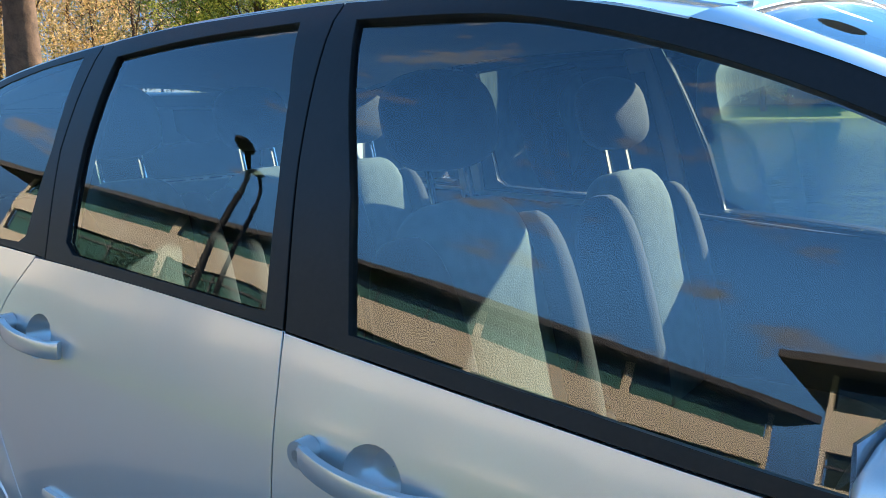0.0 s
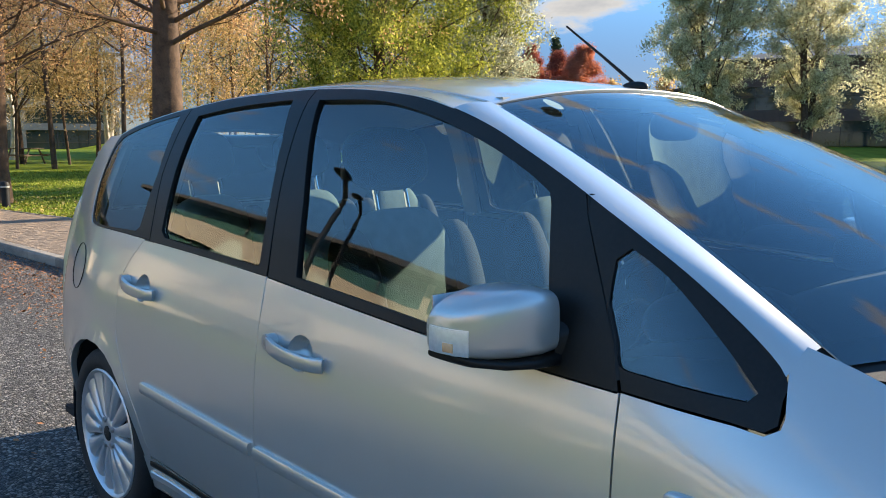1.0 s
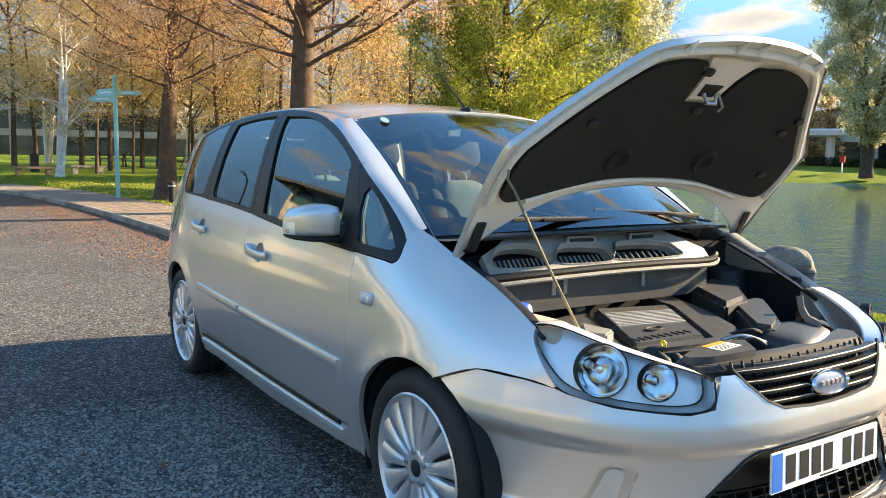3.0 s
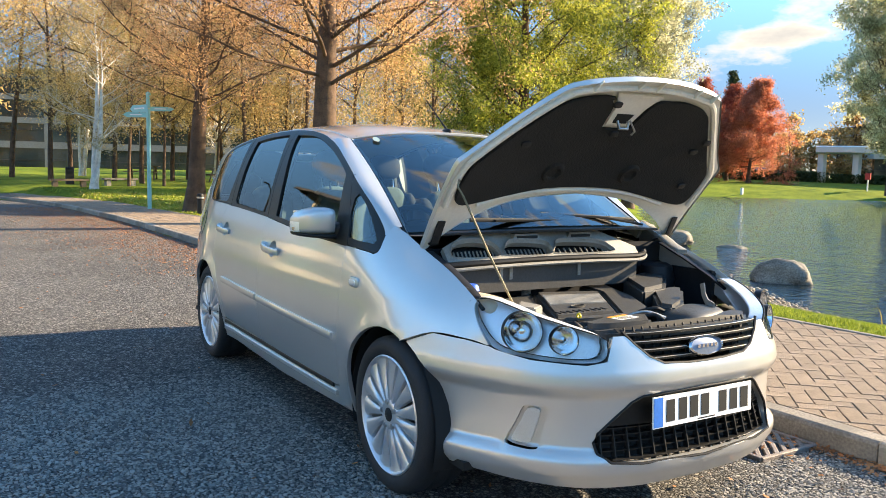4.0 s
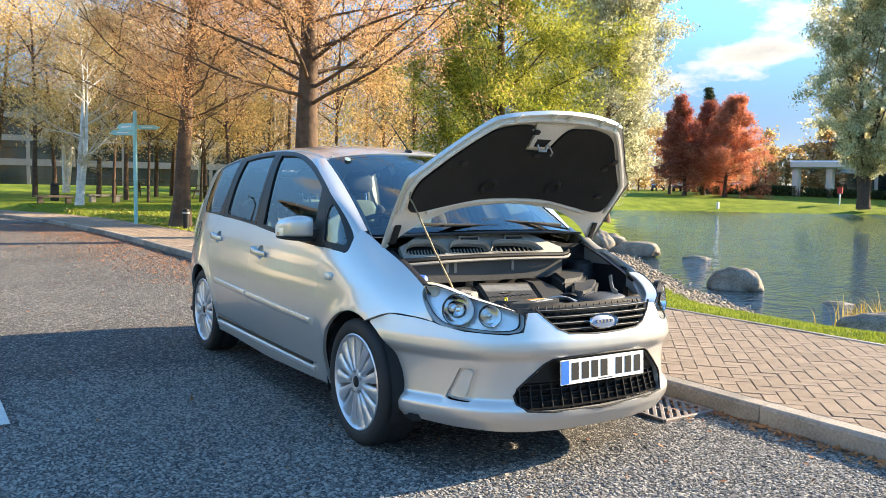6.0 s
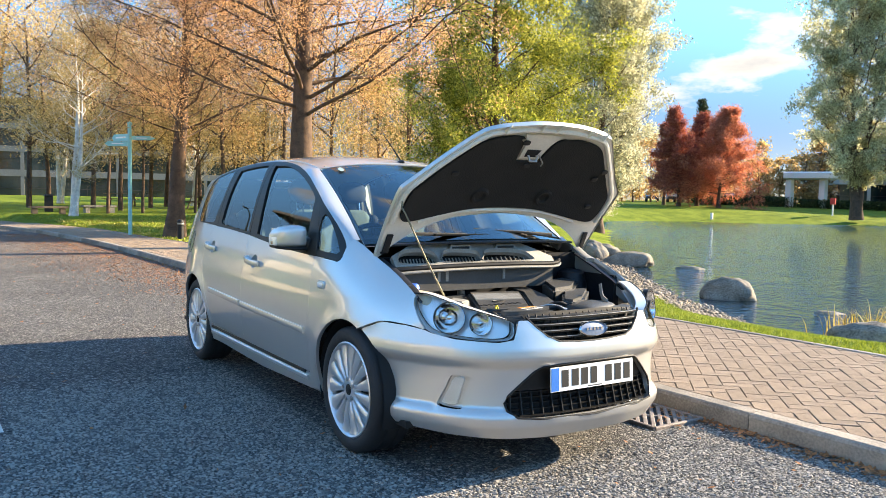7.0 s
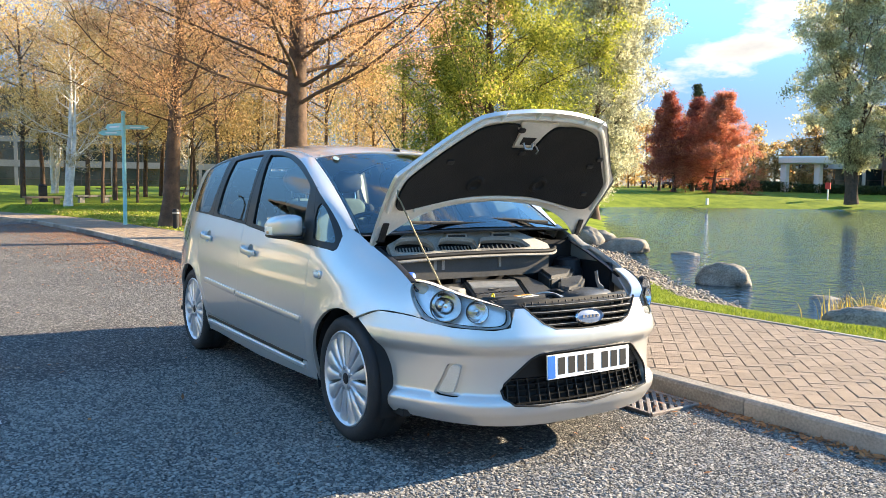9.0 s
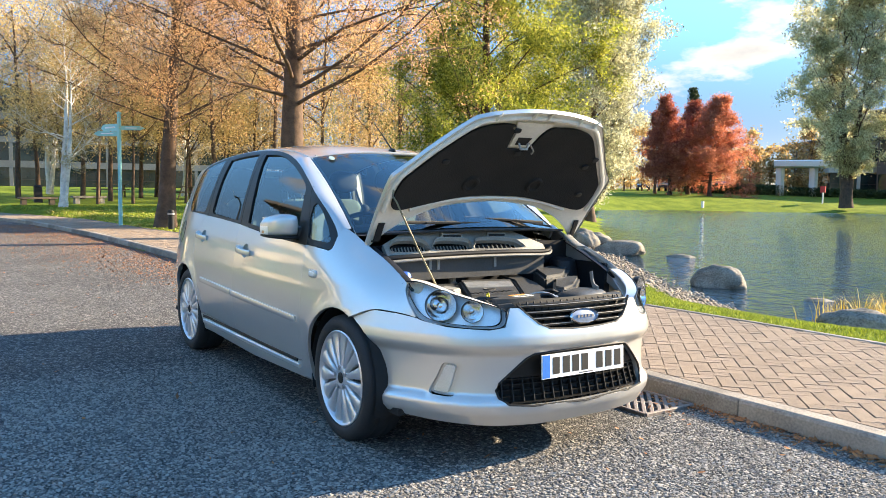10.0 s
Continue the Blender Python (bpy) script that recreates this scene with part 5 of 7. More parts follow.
def far_car(at, turn, material, label):
    root = thing("parked_car", label, "car", "cars parked across the lake")
    bm = bmesh.new()
    sec = [(-2.1, 0.45), (-2.1, 0.85), (-1.7, 0.95), (-1.2, 1.42), (0.3, 1.45), (1.0, 0.98), (2.0, 0.80), (2.1, 0.45)]
    L = [bm.verts.new((x, -0.85 if z < 1.1 else -0.65, z)) for x, z in sec]
    R = [bm.verts.new((x, 0.85 if z < 1.1 else 0.65, z)) for x, z in sec]
    bm.faces.new(L)
    bm.faces.new(R[::-1])
    for i in range(len(sec)):
        j = (i + 1) % len(sec)
        bm.faces.new((L[i], R[i], R[j], L[j]))
    bmesh.ops.recalc_face_normals(bm, faces=bm.faces)
    part("body", bm, material, root, bevel=0.06)
    bm = bmesh.new()
    for s in (-1, 1):
        q = [bm.verts.new((x, s * y, z)) for x, y, z in ((-1.35, 0.80, 1.0), (0.75, 0.80, 1.0), (0.25, 0.68, 1.38), (-1.1, 0.68, 1.38))]
        bm.faces.new(q)
    part("windows", bm, PANE, root, smooth=False)
    for x in (-1.3, 1.35):
        for s in (-1, 1):
            bm = bmesh.new()
            tube(bm, [(x, s * 0.62, 0.32), (x, s * 0.86, 0.32)], 0.32, 16)
            part("wheel", bm, RUBBER, root)
    root.matrix_basis = pose(*at, 0, 0, turn)


for k, az in enumerate((47.6, 48.9, 50.0, 51.6, 52.7, 54.0)):
    far_car(polar(az, 116), -45 + 8 * (k % 2), CARC[k % 4], ("dark blue", "black", "silver", "white")[k % 4] + " car parked beyond the lake")
pole = thing("marker_post", "short white marker post at the far shore", "post", at=polar(51.6, 79.5))
bm = bmesh.new()
box(bm, (-0.1, -0.1, -0.3), (0.1, 0.1, 0.75))
part("post_body", bm, WHITEP, pole, bevel=0.01)
buoy = thing("lifebuoy_post", "red lifebuoy holder on the far shore", "lifebuoy", at=polar(59.0, 84))
bm = bmesh.new()
box(bm, (-0.05, -0.05, -0.2), (0.05, 0.05, 1.5))
part("stand", bm, WHITEP, buoy)
bm = bmesh.new()
box(bm, (-0.24, -0.08, 1.0), (0.24, 0.08, 1.6))
part("holder", bm, mat("red_plastic", (0.6, 0.03, 0.03), 0.5), buoy, bevel=0.08)


# ---- the car: x ahead from the front axle, y to its left, z up from the road ----
half_w = pchip([-3.45, -3.2, -2.64, -1.6, -0.5, 0.1, 0.35, 0.5], [0.70, 0.80, 0.885, 0.893, 0.885, 0.868, 0.815, 0.74])
inset = pchip([0.18, 0.3, 0.45, 0.56, 0.7, 0.85, 0.95, 1.02, 1.25, 1.47, 1.56], [0.075, 0.045, 0.012, 0, 0.008, 0.03, 0.055, 0.075, 0.145, 0.245, 0.34])


wing_top = pchip([-0.30, -0.215, -0.144, -0.073, 0.016, 0.143, 0.238, 0.32, 0.405, 0.5], [1.10, 1.065, 1.035, 1.006, 0.975, 0.934, 0.899, 0.862, 0.817, 0.77])


def flank(x, z):
    """Half the car's width; the wings round over towards the bonnet and draw in at the lamps."""
    y = half_w(x) - inset(z)
    for ax in (0.0, -2.64):
        r = math.hypot(x - ax, z - 0.315)
        if r < 0.46:
            y += 0.014 * min(1, 1 - (r - 0.36) / 0.10) ** 2
    if x > -0.60 and z > 0.6:
        f = min(1, (x + 0.60) / 0.54)
        f = f * f * (3 - 2 * f)
        w = wing_top(x)
        r = min(max((z - w + 0.30) / 0.30, 0), 1.12)
        y -= max(0, half_w(x) - inset(w) - 0.700) * f * r ** 2.1
    return y


def side_surf(s, off=0.0):
    """The car's flank; s: -1 its right side, 1 its left."""
    return lambda x, z: (x, s * (flank(x, z) + off), z)


car = thing("car", "silver five-door people carrier with its bonnet propped open by the kerb", "car")
AXLE_F, AXLE_R, WHEEL_Z, ARCH = 0.0, -2.64, 0.315, 0.358


def arc(cx, r, a0, a1, n=14):
    return [(cx + r * math.cos(radians(a0 + (a1 - a0) * i / n)), WHEEL_Z + r * math.sin(radians(a0 + (a1 - a0) * i / n))) for i in range(n + 1)]


BELT = [(-1.56, 1.020), (-1.14, 0.988), (-0.85, 0.969), (-0.475, 0.955)]
GAP_A = [(-0.470, 0.955), (-0.459, 0.79), (-0.447, 0.617), (-0.468, 0.423), (-0.50, 0.315)]
GAP_B = [(-1.563, 1.020), (-1.548, 0.82), (-1.530, 0.576), (-1.535, 0.45), (-1.55, 0.325)]
GAP_C = [(-2.34, 1.052), (-2.45, 0.93), (-2.462, 0.80), (-2.43, 0.70), (-2.357, 0.602), (-2.285, 0.49), (-2.255, 0.377), (-2.25, 0.345)]
TOPLINE = [(-0.224, 0.985), (-0.238, 1.030), (-0.373, 1.134), (-0.485, 1.205), (-0.57, 1.252), (-0.662, 1.299), (-0.766, 1.347), (-0.885, 1.398), (-1.02, 1.442),
           (-1.171, 1.477), (-1.454, 1.508), (-1.68, 1.517), (-1.98, 1.513), (-2.34, 1.485), (-2.62, 1.447), (-2.80, 1.41)]


def shift(pts, dx=0.0, dz=0.0):
    return [(x + dx, z + dz) for x, z in pts]


def cup_rim(cx, cz, n=24):
    return [(cx + 0.052 * math.cos(k * math.tau / n), cz + 0.044 * math.sin(k * math.tau / n)) for k in range(n)]


def fit_handle(door, s, cx, cz, lock):
    """A cup sunk in the door and a pull bowed across it."""
    bm = bmesh.new()
    rows = []
    for r in (1.0, 0.85, 0.6, 0.3, 0.02):
        row = []
        for k in range(24):
            x, z = cx + 0.052 * r * math.cos(k * math.tau / 24), cz + 0.044 * r * math.sin(k * math.tau / 24)
            row.append(bm.verts.new((x, s * (flank(x, z) - 0.046 * (1 - r ** 5)), z)))
        rows.append(row)
    for a, b in zip(rows, rows[1:]):
        for k in range(24):
            bm.faces.new((a[k], a[(k + 1) % 24], b[(k + 1) % 24], b[k]))
    part("handle_cup", bm, PAINT, door)
    bm = bmesh.new()
    pts = []
    for i in range(15):
        t = i / 14
        x, z = cx - 0.125 + 0.235 * t, cz + 0.010 - 0.018 * t
        pts.append((x, s * (flank(x, z) + 0.010 + 0.030 * math.sin(math.pi * min(1, max(0, t))) ** 0.6), z))
    sweep(bm, pts, 0.016, 0.034)
    pull = part("door_handle", bm, PAINT, door, "silver pull handle")
    bm = bmesh.new()
    x = cx - 0.118
    tube(bm, [(x, s * (flank(x, cz) - 0.005), cz + 0.010), (x, s * (flank(x, cz) + 0.022), cz + 0.010)], 0.021, 16)
    base = part("handle_base", bm, PAINT, door)
    if lock:
        bm = bmesh.new()
        tube(bm, [(x, s * (flank(x, cz) + 0.020), cz + 0.010), (x, s * (flank(x, cz) + 0.0245), cz + 0.010)], 0.009, 14)
        part("lock", bm, STEEL, door, "key lock")


WING_EDGE = spline([(-0.214, 1.060), (-0.144, 1.034), (-0.073, 1.005), (0.016, 0.974), (0.143, 0.933), (0.238, 0.898), (0.32, 0.861), (0.388, 0.826)], 5)


def body_side(s):
    surf = side_surf(s)
    a, b, c = spline(GAP_A), spline(GAP_B), spline(GAP_C)
    g = 0.0025
    # front wing
    wing = shift(a, g)[::-1] + [(-0.28, 0.944), (-0.236, 0.938), (-0.216, 0.950)] + spline([(-0.214, 0.965), (-0.226, 1.022)], 4) + WING_EDGE
    wing += spline([(0.388, 0.815), (0.402, 0.79), (0.45, 0.735), (0.499, 0.688)], 4) + spline([(0.494, 0.684), (0.416, 0.696), (0.268, 0.698), (0.126, 0.643)], 4)
    wing += arc(AXLE_F, ARCH, 69, 188) + [(-0.35, 0.22), (-0.50, 0.22)]
    panel("front_wing", wing, surf, PAINT, car, (), 0.03)
    # doors
    fd = shift(a, -g) + [(-0.56, 0.308), (-1.50, 0.322)] + shift(b, g)[::-1] + spline(shift(BELT, 0, -0.003))
    front = panel("front_door", fd, surf, PAINT, car, [cup_rim(-1.355, 0.860)])
    fit_handle(front, s, -1.355, 0.860, True)
    rd = shift(b, -g) + [(-1.6, 0.326), (-2.2, 0.338)] + shift(c, g)[::-1] + spline([(-2.34, 1.05), (-2.2, 1.047), (-1.9, 1.036), (-1.57, 1.019)])
    rear = panel("rear_door", rd, surf, PAINT, car, [cup_rim(-2.275, 0.902)])
    fit_handle(rear, s, -2.275, 0.902, False)
    # sill
    sill = [(-0.345, 0.215), (-0.50, 0.215), (-0.50, 0.308), (-0.56, 0.302), (-1.5, 0.316), (-2.24, 0.333), (-2.295, 0.333), (-2.29, 0.215), (-1.3, 0.19)]
    panel("sill", sill, surf, PAINT, car)
    # rear quarter
    q = shift(c, -g) + [(-2.255, 0.335)] + arc(AXLE_R, ARCH, 3, 186) + [(-3.0, 0.25), (-3.40, 0.30), (-3.44, 0.6), (-3.44, 0.85), (-3.36, 1.02), (-3.25, 1.2), (-3.08, 1.36)]
    q += spline([(-2.97, 1.40), (-2.82, 1.402)]) + spline([(-2.86, 1.37), (-2.905, 1.27), (-2.915, 1.15), (-2.885, 1.085), (-2.83, 1.068), (-2.6, 1.062), (-2.345, 1.054)])
    panel("quarter_panel", q, surf, PAINT, car)
    # glass and its black surrounds
    pane = side_surf(s, -0.012)
    trim = side_surf(s, -0.002)
    fg = spline([(-1.563, 1.483), (-1.318, 1.472), (-1.151, 1.443), (-1.003, 1.403), (-0.872, 1.357), (-0.756, 1.306), (-0.695, 1.272)]) \
        + spline([(-0.685, 1.25), (-0.655, 1.115), (-0.635, 1.0), (-0.65, 0.980)], 4) + spline([(-0.70, 0.981), (-0.854, 0.988), (-1.113, 1.009), (-1.435, 1.033)]) + [(-1.475, 1.22)]
    top_f = [p for p in spline(TOPLINE) if -1.60 < p[0] < -0.605]
    ff = spline(BELT) + [(-0.50, 1.03), (-0.60, 1.235)] + top_f + [(-1.614, 1.515), (-1.595, 1.27)]
    panel("window_frame", ff, trim, BLACK, front, [fg], 0.03, 0.02, "satin black window frame")
    pad = [(x, z) for x, z in fg]
    panel("door_glass", [(x + (0.012 if x > -1.1 else -0.012), z + (0.012 if z > 1.25 else -0.012)) for x, z in pad], pane, WINDOW, front, (), 0.06, 0.004, "blue-tinted window glass")
    rg = spline([(-2.225, 1.458), (-2.05, 1.475), (-1.9, 1.484), (-1.695, 1.489)]) + [(-1.655, 1.37), (-1.63, 1.22), (-1.612, 1.042)] + spline([(-1.65, 1.042), (-1.887, 1.054), (-2.2, 1.069)]) + [(-2.232, 1.09), (-2.24, 1.28)]
    top_r = [p for p in spline(TOPLINE) if -2.28 < p[0] < -1.63]
    rf = spline([(-2.30, 1.05), (-2.2, 1.048), (-1.9, 1.037), (-1.568, 1.021)]) + [(-1.60, 1.27), (-1.619, 1.515)] + top_r + [(-2.30, 1.485), (-2.325, 1.27)]
    panel("window_frame", rf, trim, BLACK, rear, [rg], 0.03, 0.02, "satin black window frame")
    panel("door_glass", rg, pane, WINDOW, rear, (), 0.06, 0.004, "blue-tinted window glass")
    qg = spline([(-2.78, 1.393), (-2.66, 1.42), (-2.52, 1.445), (-2.36, 1.464)]) + [(-2.365, 1.27), (-2.40, 1.09), (-2.43, 1.074)] + spline([(-2.6, 1.073), (-2.83, 1.078), (-2.888, 1.13), (-2.892, 1.25), (-2.84, 1.36)])
    top_q = [p for p in spline(TOPLINE) if -2.80 < p[0] < -2.305]
    qf = [(-2.306, 1.05), (-2.331, 1.27), (-2.306, 1.488)] + top_q + [(-2.82, 1.402)] + spline([(-2.855, 1.37), (-2.90, 1.27), (-2.91, 1.15), (-2.88, 1.087), (-2.83, 1.07), (-2.6, 1.064), (-2.32, 1.055)])
    panel("quarter_frame", qf, trim, BLACK, car, [qg], 0.03, 0.02)
    panel("quarter_glass", qg, side_surf(s, -0.004), WINDOW, car, (), 0.06, 0.004)
    # fixed light before the door
    lg = spline([(-0.525, 1.165), (-0.522, 1.09), (-0.50, 1.005)], 4) + spline([(-0.47, 0.990), (-0.343, 0.981), (-0.270, 0.978)], 4) + spline([(-0.258, 0.992), (-0.33, 1.060), (-0.43, 1.145), (-0.50, 1.185)], 4)
    lf = [(-0.468, 0.958), (-0.30, 0.949), (-0.238, 0.943), (-0.222, 0.954)] + [p for p in spline(TOPLINE) if p[0] > -0.60] + [(-0.597, 1.235), (-0.495, 1.03)]
    panel("fixed_light_frame", lf, trim, BLACK, car, [lg], 0.03, 0.02)
    panel("fixed_light", lg, side_surf(s, -0.008), WINDOW, car, (), 0.06, 0.004)
    bm = bmesh.new()
    tube(bm, [(x, s * (flank(x, z) - 0.010), z) for x, z in [(-0.482, 0.97), (-0.50, 1.03), (-0.60, 1.24), (-0.606, 1.27)]], 0.008, 8)
    part("door_seal", bm, BLACK, car)
    return front, rear


DOORS = {s: body_side(s) for s in (-1, 1)}

# roof
top_z = pchip(*zip(*sorted(TOPLINE + [(-3.0, 1.37), (-3.2, 1.32)])))
crown_z = pchip([-3.2, -3.0, -2.6, -2.1, -1.7, -1.3, -1.1, -0.93], [1.43, 1.475, 1.535, 1.57, 1.575, 1.553, 1.53, 1.503])


def roof_surf(x, y):
    e = flank(x, top_z(x))
    return (x, y, crown_z(x) - (crown_z(x) - top_z(x)) * abs(y / e) ** 2.3)


edge = [(x, flank(x, top_z(x))) for x in np.linspace(-1.02, -3.15, 30)]
brow = spline([(-0.978, -0.59), (-0.955, -0.4), (-0.938, -0.2), (-0.932, 0), (-0.938, 0.2), (-0.955, 0.4), (-0.978, 0.59)], 5)
roof = panel("roof", brow + edge + [(x, -y) for x, y in edge[::-1]], roof_surf, PAINT, car, (), 0.05, 0.02)

# front pillars and windscreen
APIL = [p for p in spline(TOPLINE) if p[0] > -1.03]
scr_base = lambda u: Vector((0.07 - 0.235 * abs(u) ** 2.2, 0.700 * u, 1.062 - 0.034 * u * u))
scr_top = lambda u: Vector((-0.932 - 0.046 * u * u, 0.588 * u, 1.500 - 0.046 * abs(u) ** 2.5))


def screen_surf(u, v):
    """u across from -1 to 1, v from the cowl up to the roof."""
    a, b = scr_base(u), scr_top(u)
    return a.lerp(b, v) + Vector((0.45, 0, 0.9)) * 0.022 * math.sin(math.pi * v)


for s in (-1, 1):
    outer = [Vector((x, s * flank(x, z), z)) for x, z in APIL if z > 1.018]
    k = len(outer)

    def pillar_surf(u, v, s=s, outer=outer, k=k):
        f = min(max(u, 0), 1) * (k - 1)
        i = min(int(f), k - 2)
        a = outer[i].lerp(outer[i + 1], f - i)
        b = Vector(screen_surf(s * 0.995, 0.055 + 0.945 * min(max(u, 0), 1)))
        bulge = 0.010 * math.sin(math.pi * min(max(v, 0), 1))
        return a.lerp(b, v) + Vector((0.25, s * 0.8, 0.5)) * bulge
    sheet("front_pillar", pillar_surf, 40, 6, PAINT, car, flip=(s > 0))

wide = lambda f: (lambda u, v: f(2 * u - 1, v))
sheet("windscreen", wide(lambda u, v: screen_surf(u * 0.985, 0.015 + v * 0.97) - Vector((0.002, 0, 0.004))), 30, 16, SCREEN, car, "clear windscreen glass")


def screen_band(u0, u1, v0, v1, name):
    sheet(name, lambda u, v: screen_surf(u0 + (u1 - u0) * u, v0 + (v1 - v0) * v) - Vector((0.004, 0, 0.008)), 24, 2, BLACK, car)


screen_band(-1, 1, 0.955, 1.0, "screen_header")
screen_band(-1, -0.955, 0, 1, "screen_edge")
screen_band(0.955, 1, 0, 1, "screen_edge")
screen_band(-1, 1, -0.01, 0.07, "screen_foot")

# ---- front end ----
_half = spline([(0.86, 0.0), (0.848, 0.26), (0.78, 0.49), (0.64, 0.645), (0.44, 0.768), (0.30, 0.822), (0.126, 0.868), (0.0, 0.885)], 12)
_arc = np.concatenate([[0], np.cumsum(np.linalg.norm(np.diff(np.array(_half), axis=0), axis=1))])
_px, _py = np.array(_half).T
lean_back = pchip([0.18, 0.235, 0.272, 0.300, 0.318, 0.345, 0.44, 0.515, 0.545, 0.565, 0.60, 0.64, 0.73, 0.81, 0.90], [-0.05, -0.014, 0.006, 0.010, 0.004, -0.020, -0.026, -0.022, -0.004, 0.006, 0.003, -0.008, -0.036, -0.075, -0.14])


def nose(s, z, off=0.0):
    """The front end; s: metres along the bumper from its middle, minus on the car's right."""
    k = abs(s)
    x, y = np.interp(k, _arc, _px), np.interp(k, _arc, _py)
    k2 = min(k + 0.02, _arc[-1])
    dx, dy = np.interp(k2, _arc, _px) - np.interp(k2 - 0.04, _arc, _px), np.interp(k2, _arc, _py) - np.interp(k2 - 0.04, _arc, _py)
    d = math.hypot(dx, dy)
    o = lean_back(z) + off
    return (x + o * dy / d, math.copysign(y - o * dx / d, s), z)


def s_x(x):
    return float(np.interp(-x, -_px, _arc))


def s_y(y):
    return float(np.interp(y, _py, _arc))


def both(right):
    """An outline of the right half, from the middle's top round to its foot, made whole."""
    return [(-s, z) for s, z in right] + [(s, z) for s, z in right[::-1]]


HEAD = spline([(s_x(0.395), 0.815), (s_x(0.43), 0.835), (s_x(0.50), 0.832), (s_x(0.64), 0.795), (s_y(0.455), 0.740), (s_y(0.428), 0.706), (s_y(0.442), 0.662), (s_y(0.51), 0.649),
               (s_x(0.64), 0.655), (s_x(0.52), 0.676), (s_x(0.44), 0.745)], 5, True)
GRILLE = [(0.37, 0.752), (0.33, 0.712), (0.27, 0.665), (0.21, 0.640), (0.10, 0.633), (0.0, 0.631)]
top_half = [(0.0, 0.631), (0.10, 0.633), (0.21, 0.640), (0.27, 0.665), (0.33, 0.712), (0.364, 0.738), (s_y(0.405), 0.738), (s_y(0.418), 0.702), (s_y(0.434), 0.656), (s_y(0.50), 0.644),
            (s_x(0.64), 0.651), (s_x(0.53), 0.671), (s_x(0.503), 0.680), (s_x(0.416), 0.691), (s_x(0.268), 0.693), (s_x(0.15), 0.648)]
arch_half = [(s_x(AXLE_F + ARCH * math.cos(radians(a))), WHEEL_Z + ARCH * math.sin(radians(a))) for a in (66, 55, 45, 35, 25, 15, 5, -8)]
low_half = [(s_x(0.37), 0.235), (s_x(0.45), 0.228), (s_x(0.6), 0.215), (0.5, 0.205), (0.25, 0.196), (0.0, 0.194)]
MOUTH = [(0.0, 0.536), (0.20, 0.534), (0.29, 0.528), (0.33, 0.508), (0.40, 0.452), (0.462, 0.40), (0.478, 0.37), (0.465, 0.335), (0.42, 0.308), (0.30, 0.297), (0.0, 0.288)]
FOG = [(0.64, 0.482), (0.69, 0.487), (0.735, 0.482), (0.765, 0.425), (0.80, 0.360), (0.795, 0.342), (0.74, 0.336), (0.69, 0.336), (0.675, 0.350), (0.66, 0.42)]
outline = both(top_half + arch_half + low_half)
bumper = panel("front_bumper", outline, nose, PAINT, car, [both(MOUTH), [(-s, z) for s, z in spline(FOG, 3, True)], spline(FOG, 3, True)], 0.022, 0.03, core=Vector((-0.4, 0, 0.5)))


# ---- bonnet, propped open ----
OPEN = radians(46.6)
HINGE = Vector((-0.10, 0, 0.978))


def lid(u, y, off=0.0):
    """The bonnet: u metres from its hinge, y across."""
    w = -0.055 * (abs(y) / 0.70) ** 2.2 + 0.045 * math.sin(math.pi * min(max(u / 0.97, 0), 1)) - 0.8 * max(0, u - 0.86) ** 1.5 + off
    return HINGE + Vector((math.cos(OPEN) * u - math.sin(OPEN) * w, y, math.sin(OPEN) * u + math.cos(OPEN) * w))


lid_half = spline([(0.968, 0.0), (0.962, 0.12), (0.945, 0.22), (0.922, 0.32), (0.895, 0.39)], 4) + spline([(0.885, 0.405), (0.80, 0.478), (0.70, 0.558), (0.60, 0.637), (0.535, 0.695)], 4) \
    + spline([(0.515, 0.714), (0.47, 0.721), (0.25, 0.716), (0.06, 0.708)], 4)
rear_half = spline([(0.045, 0.70), (0.14, 0.60), (0.225, 0.45), (0.275, 0.28), (0.30, 0.0)], 4)
LID = [(u, -y) for u, y in rear_half[::-1]] + [(u, -y) for u, y in lid_half[::-1]] + lid_half + rear_half
under = Vector((-0.6, 0, 2.1))
bonnet = panel("bonnet", LID, lambda u, y: lid(u, y), PAINT, car, (), 0.05, 0.02, core=Vector((1.2, 0, 0.4)))
small = [(0.47 + (u - 0.47) * 0.985, y * 0.985) for u, y in LID]
panel("inner_frame", small, lambda u, y: lid(u, y, -0.016), PAINT_IN, bonnet, (), 0.05, 0.01, "grey painted underside", core=under)
liner_half = [(0.845, 0.15), (0.85, 0.22), (0.835, 0.31), (0.812, 0.37), (0.78, 0.41), (0.68, 0.492), (0.57, 0.578), (0.505, 0.63), (0.47, 0.648), (0.40, 0.655),
              (0.325, 0.648), (0.29, 0.62), (0.287, 0.55), (0.312, 0.40), (0.345, 0.20), (0.352, 0.0)]
notch = [(0.835, -0.165), (0.80, -0.135), (0.70, -0.115), (0.68, -0.10), (0.68, 0.025), (0.70, 0.04), (0.80, 0.06), (0.84, 0.095)]
LINE = [(u, -y) for u, y in liner_half[::-1]] + notch + liner_half
panel("liner", spline(LINE, 3, True), lambda u, y: lid(u, y, -0.034), LINER, bonnet, (), 0.05, 0.014, "black felt sound liner", core=under)
rib_half = [(0.905, 0.0), (0.90, 0.15), (0.875, 0.30), (0.845, 0.385), (0.70, 0.515), (0.56, 0.625), (0.49, 0.672), (0.40, 0.685), (0.28, 0.682)]
RIB = spline([(u, -y) for u, y in rib_half[:0:-1]] + rib_half, 4)
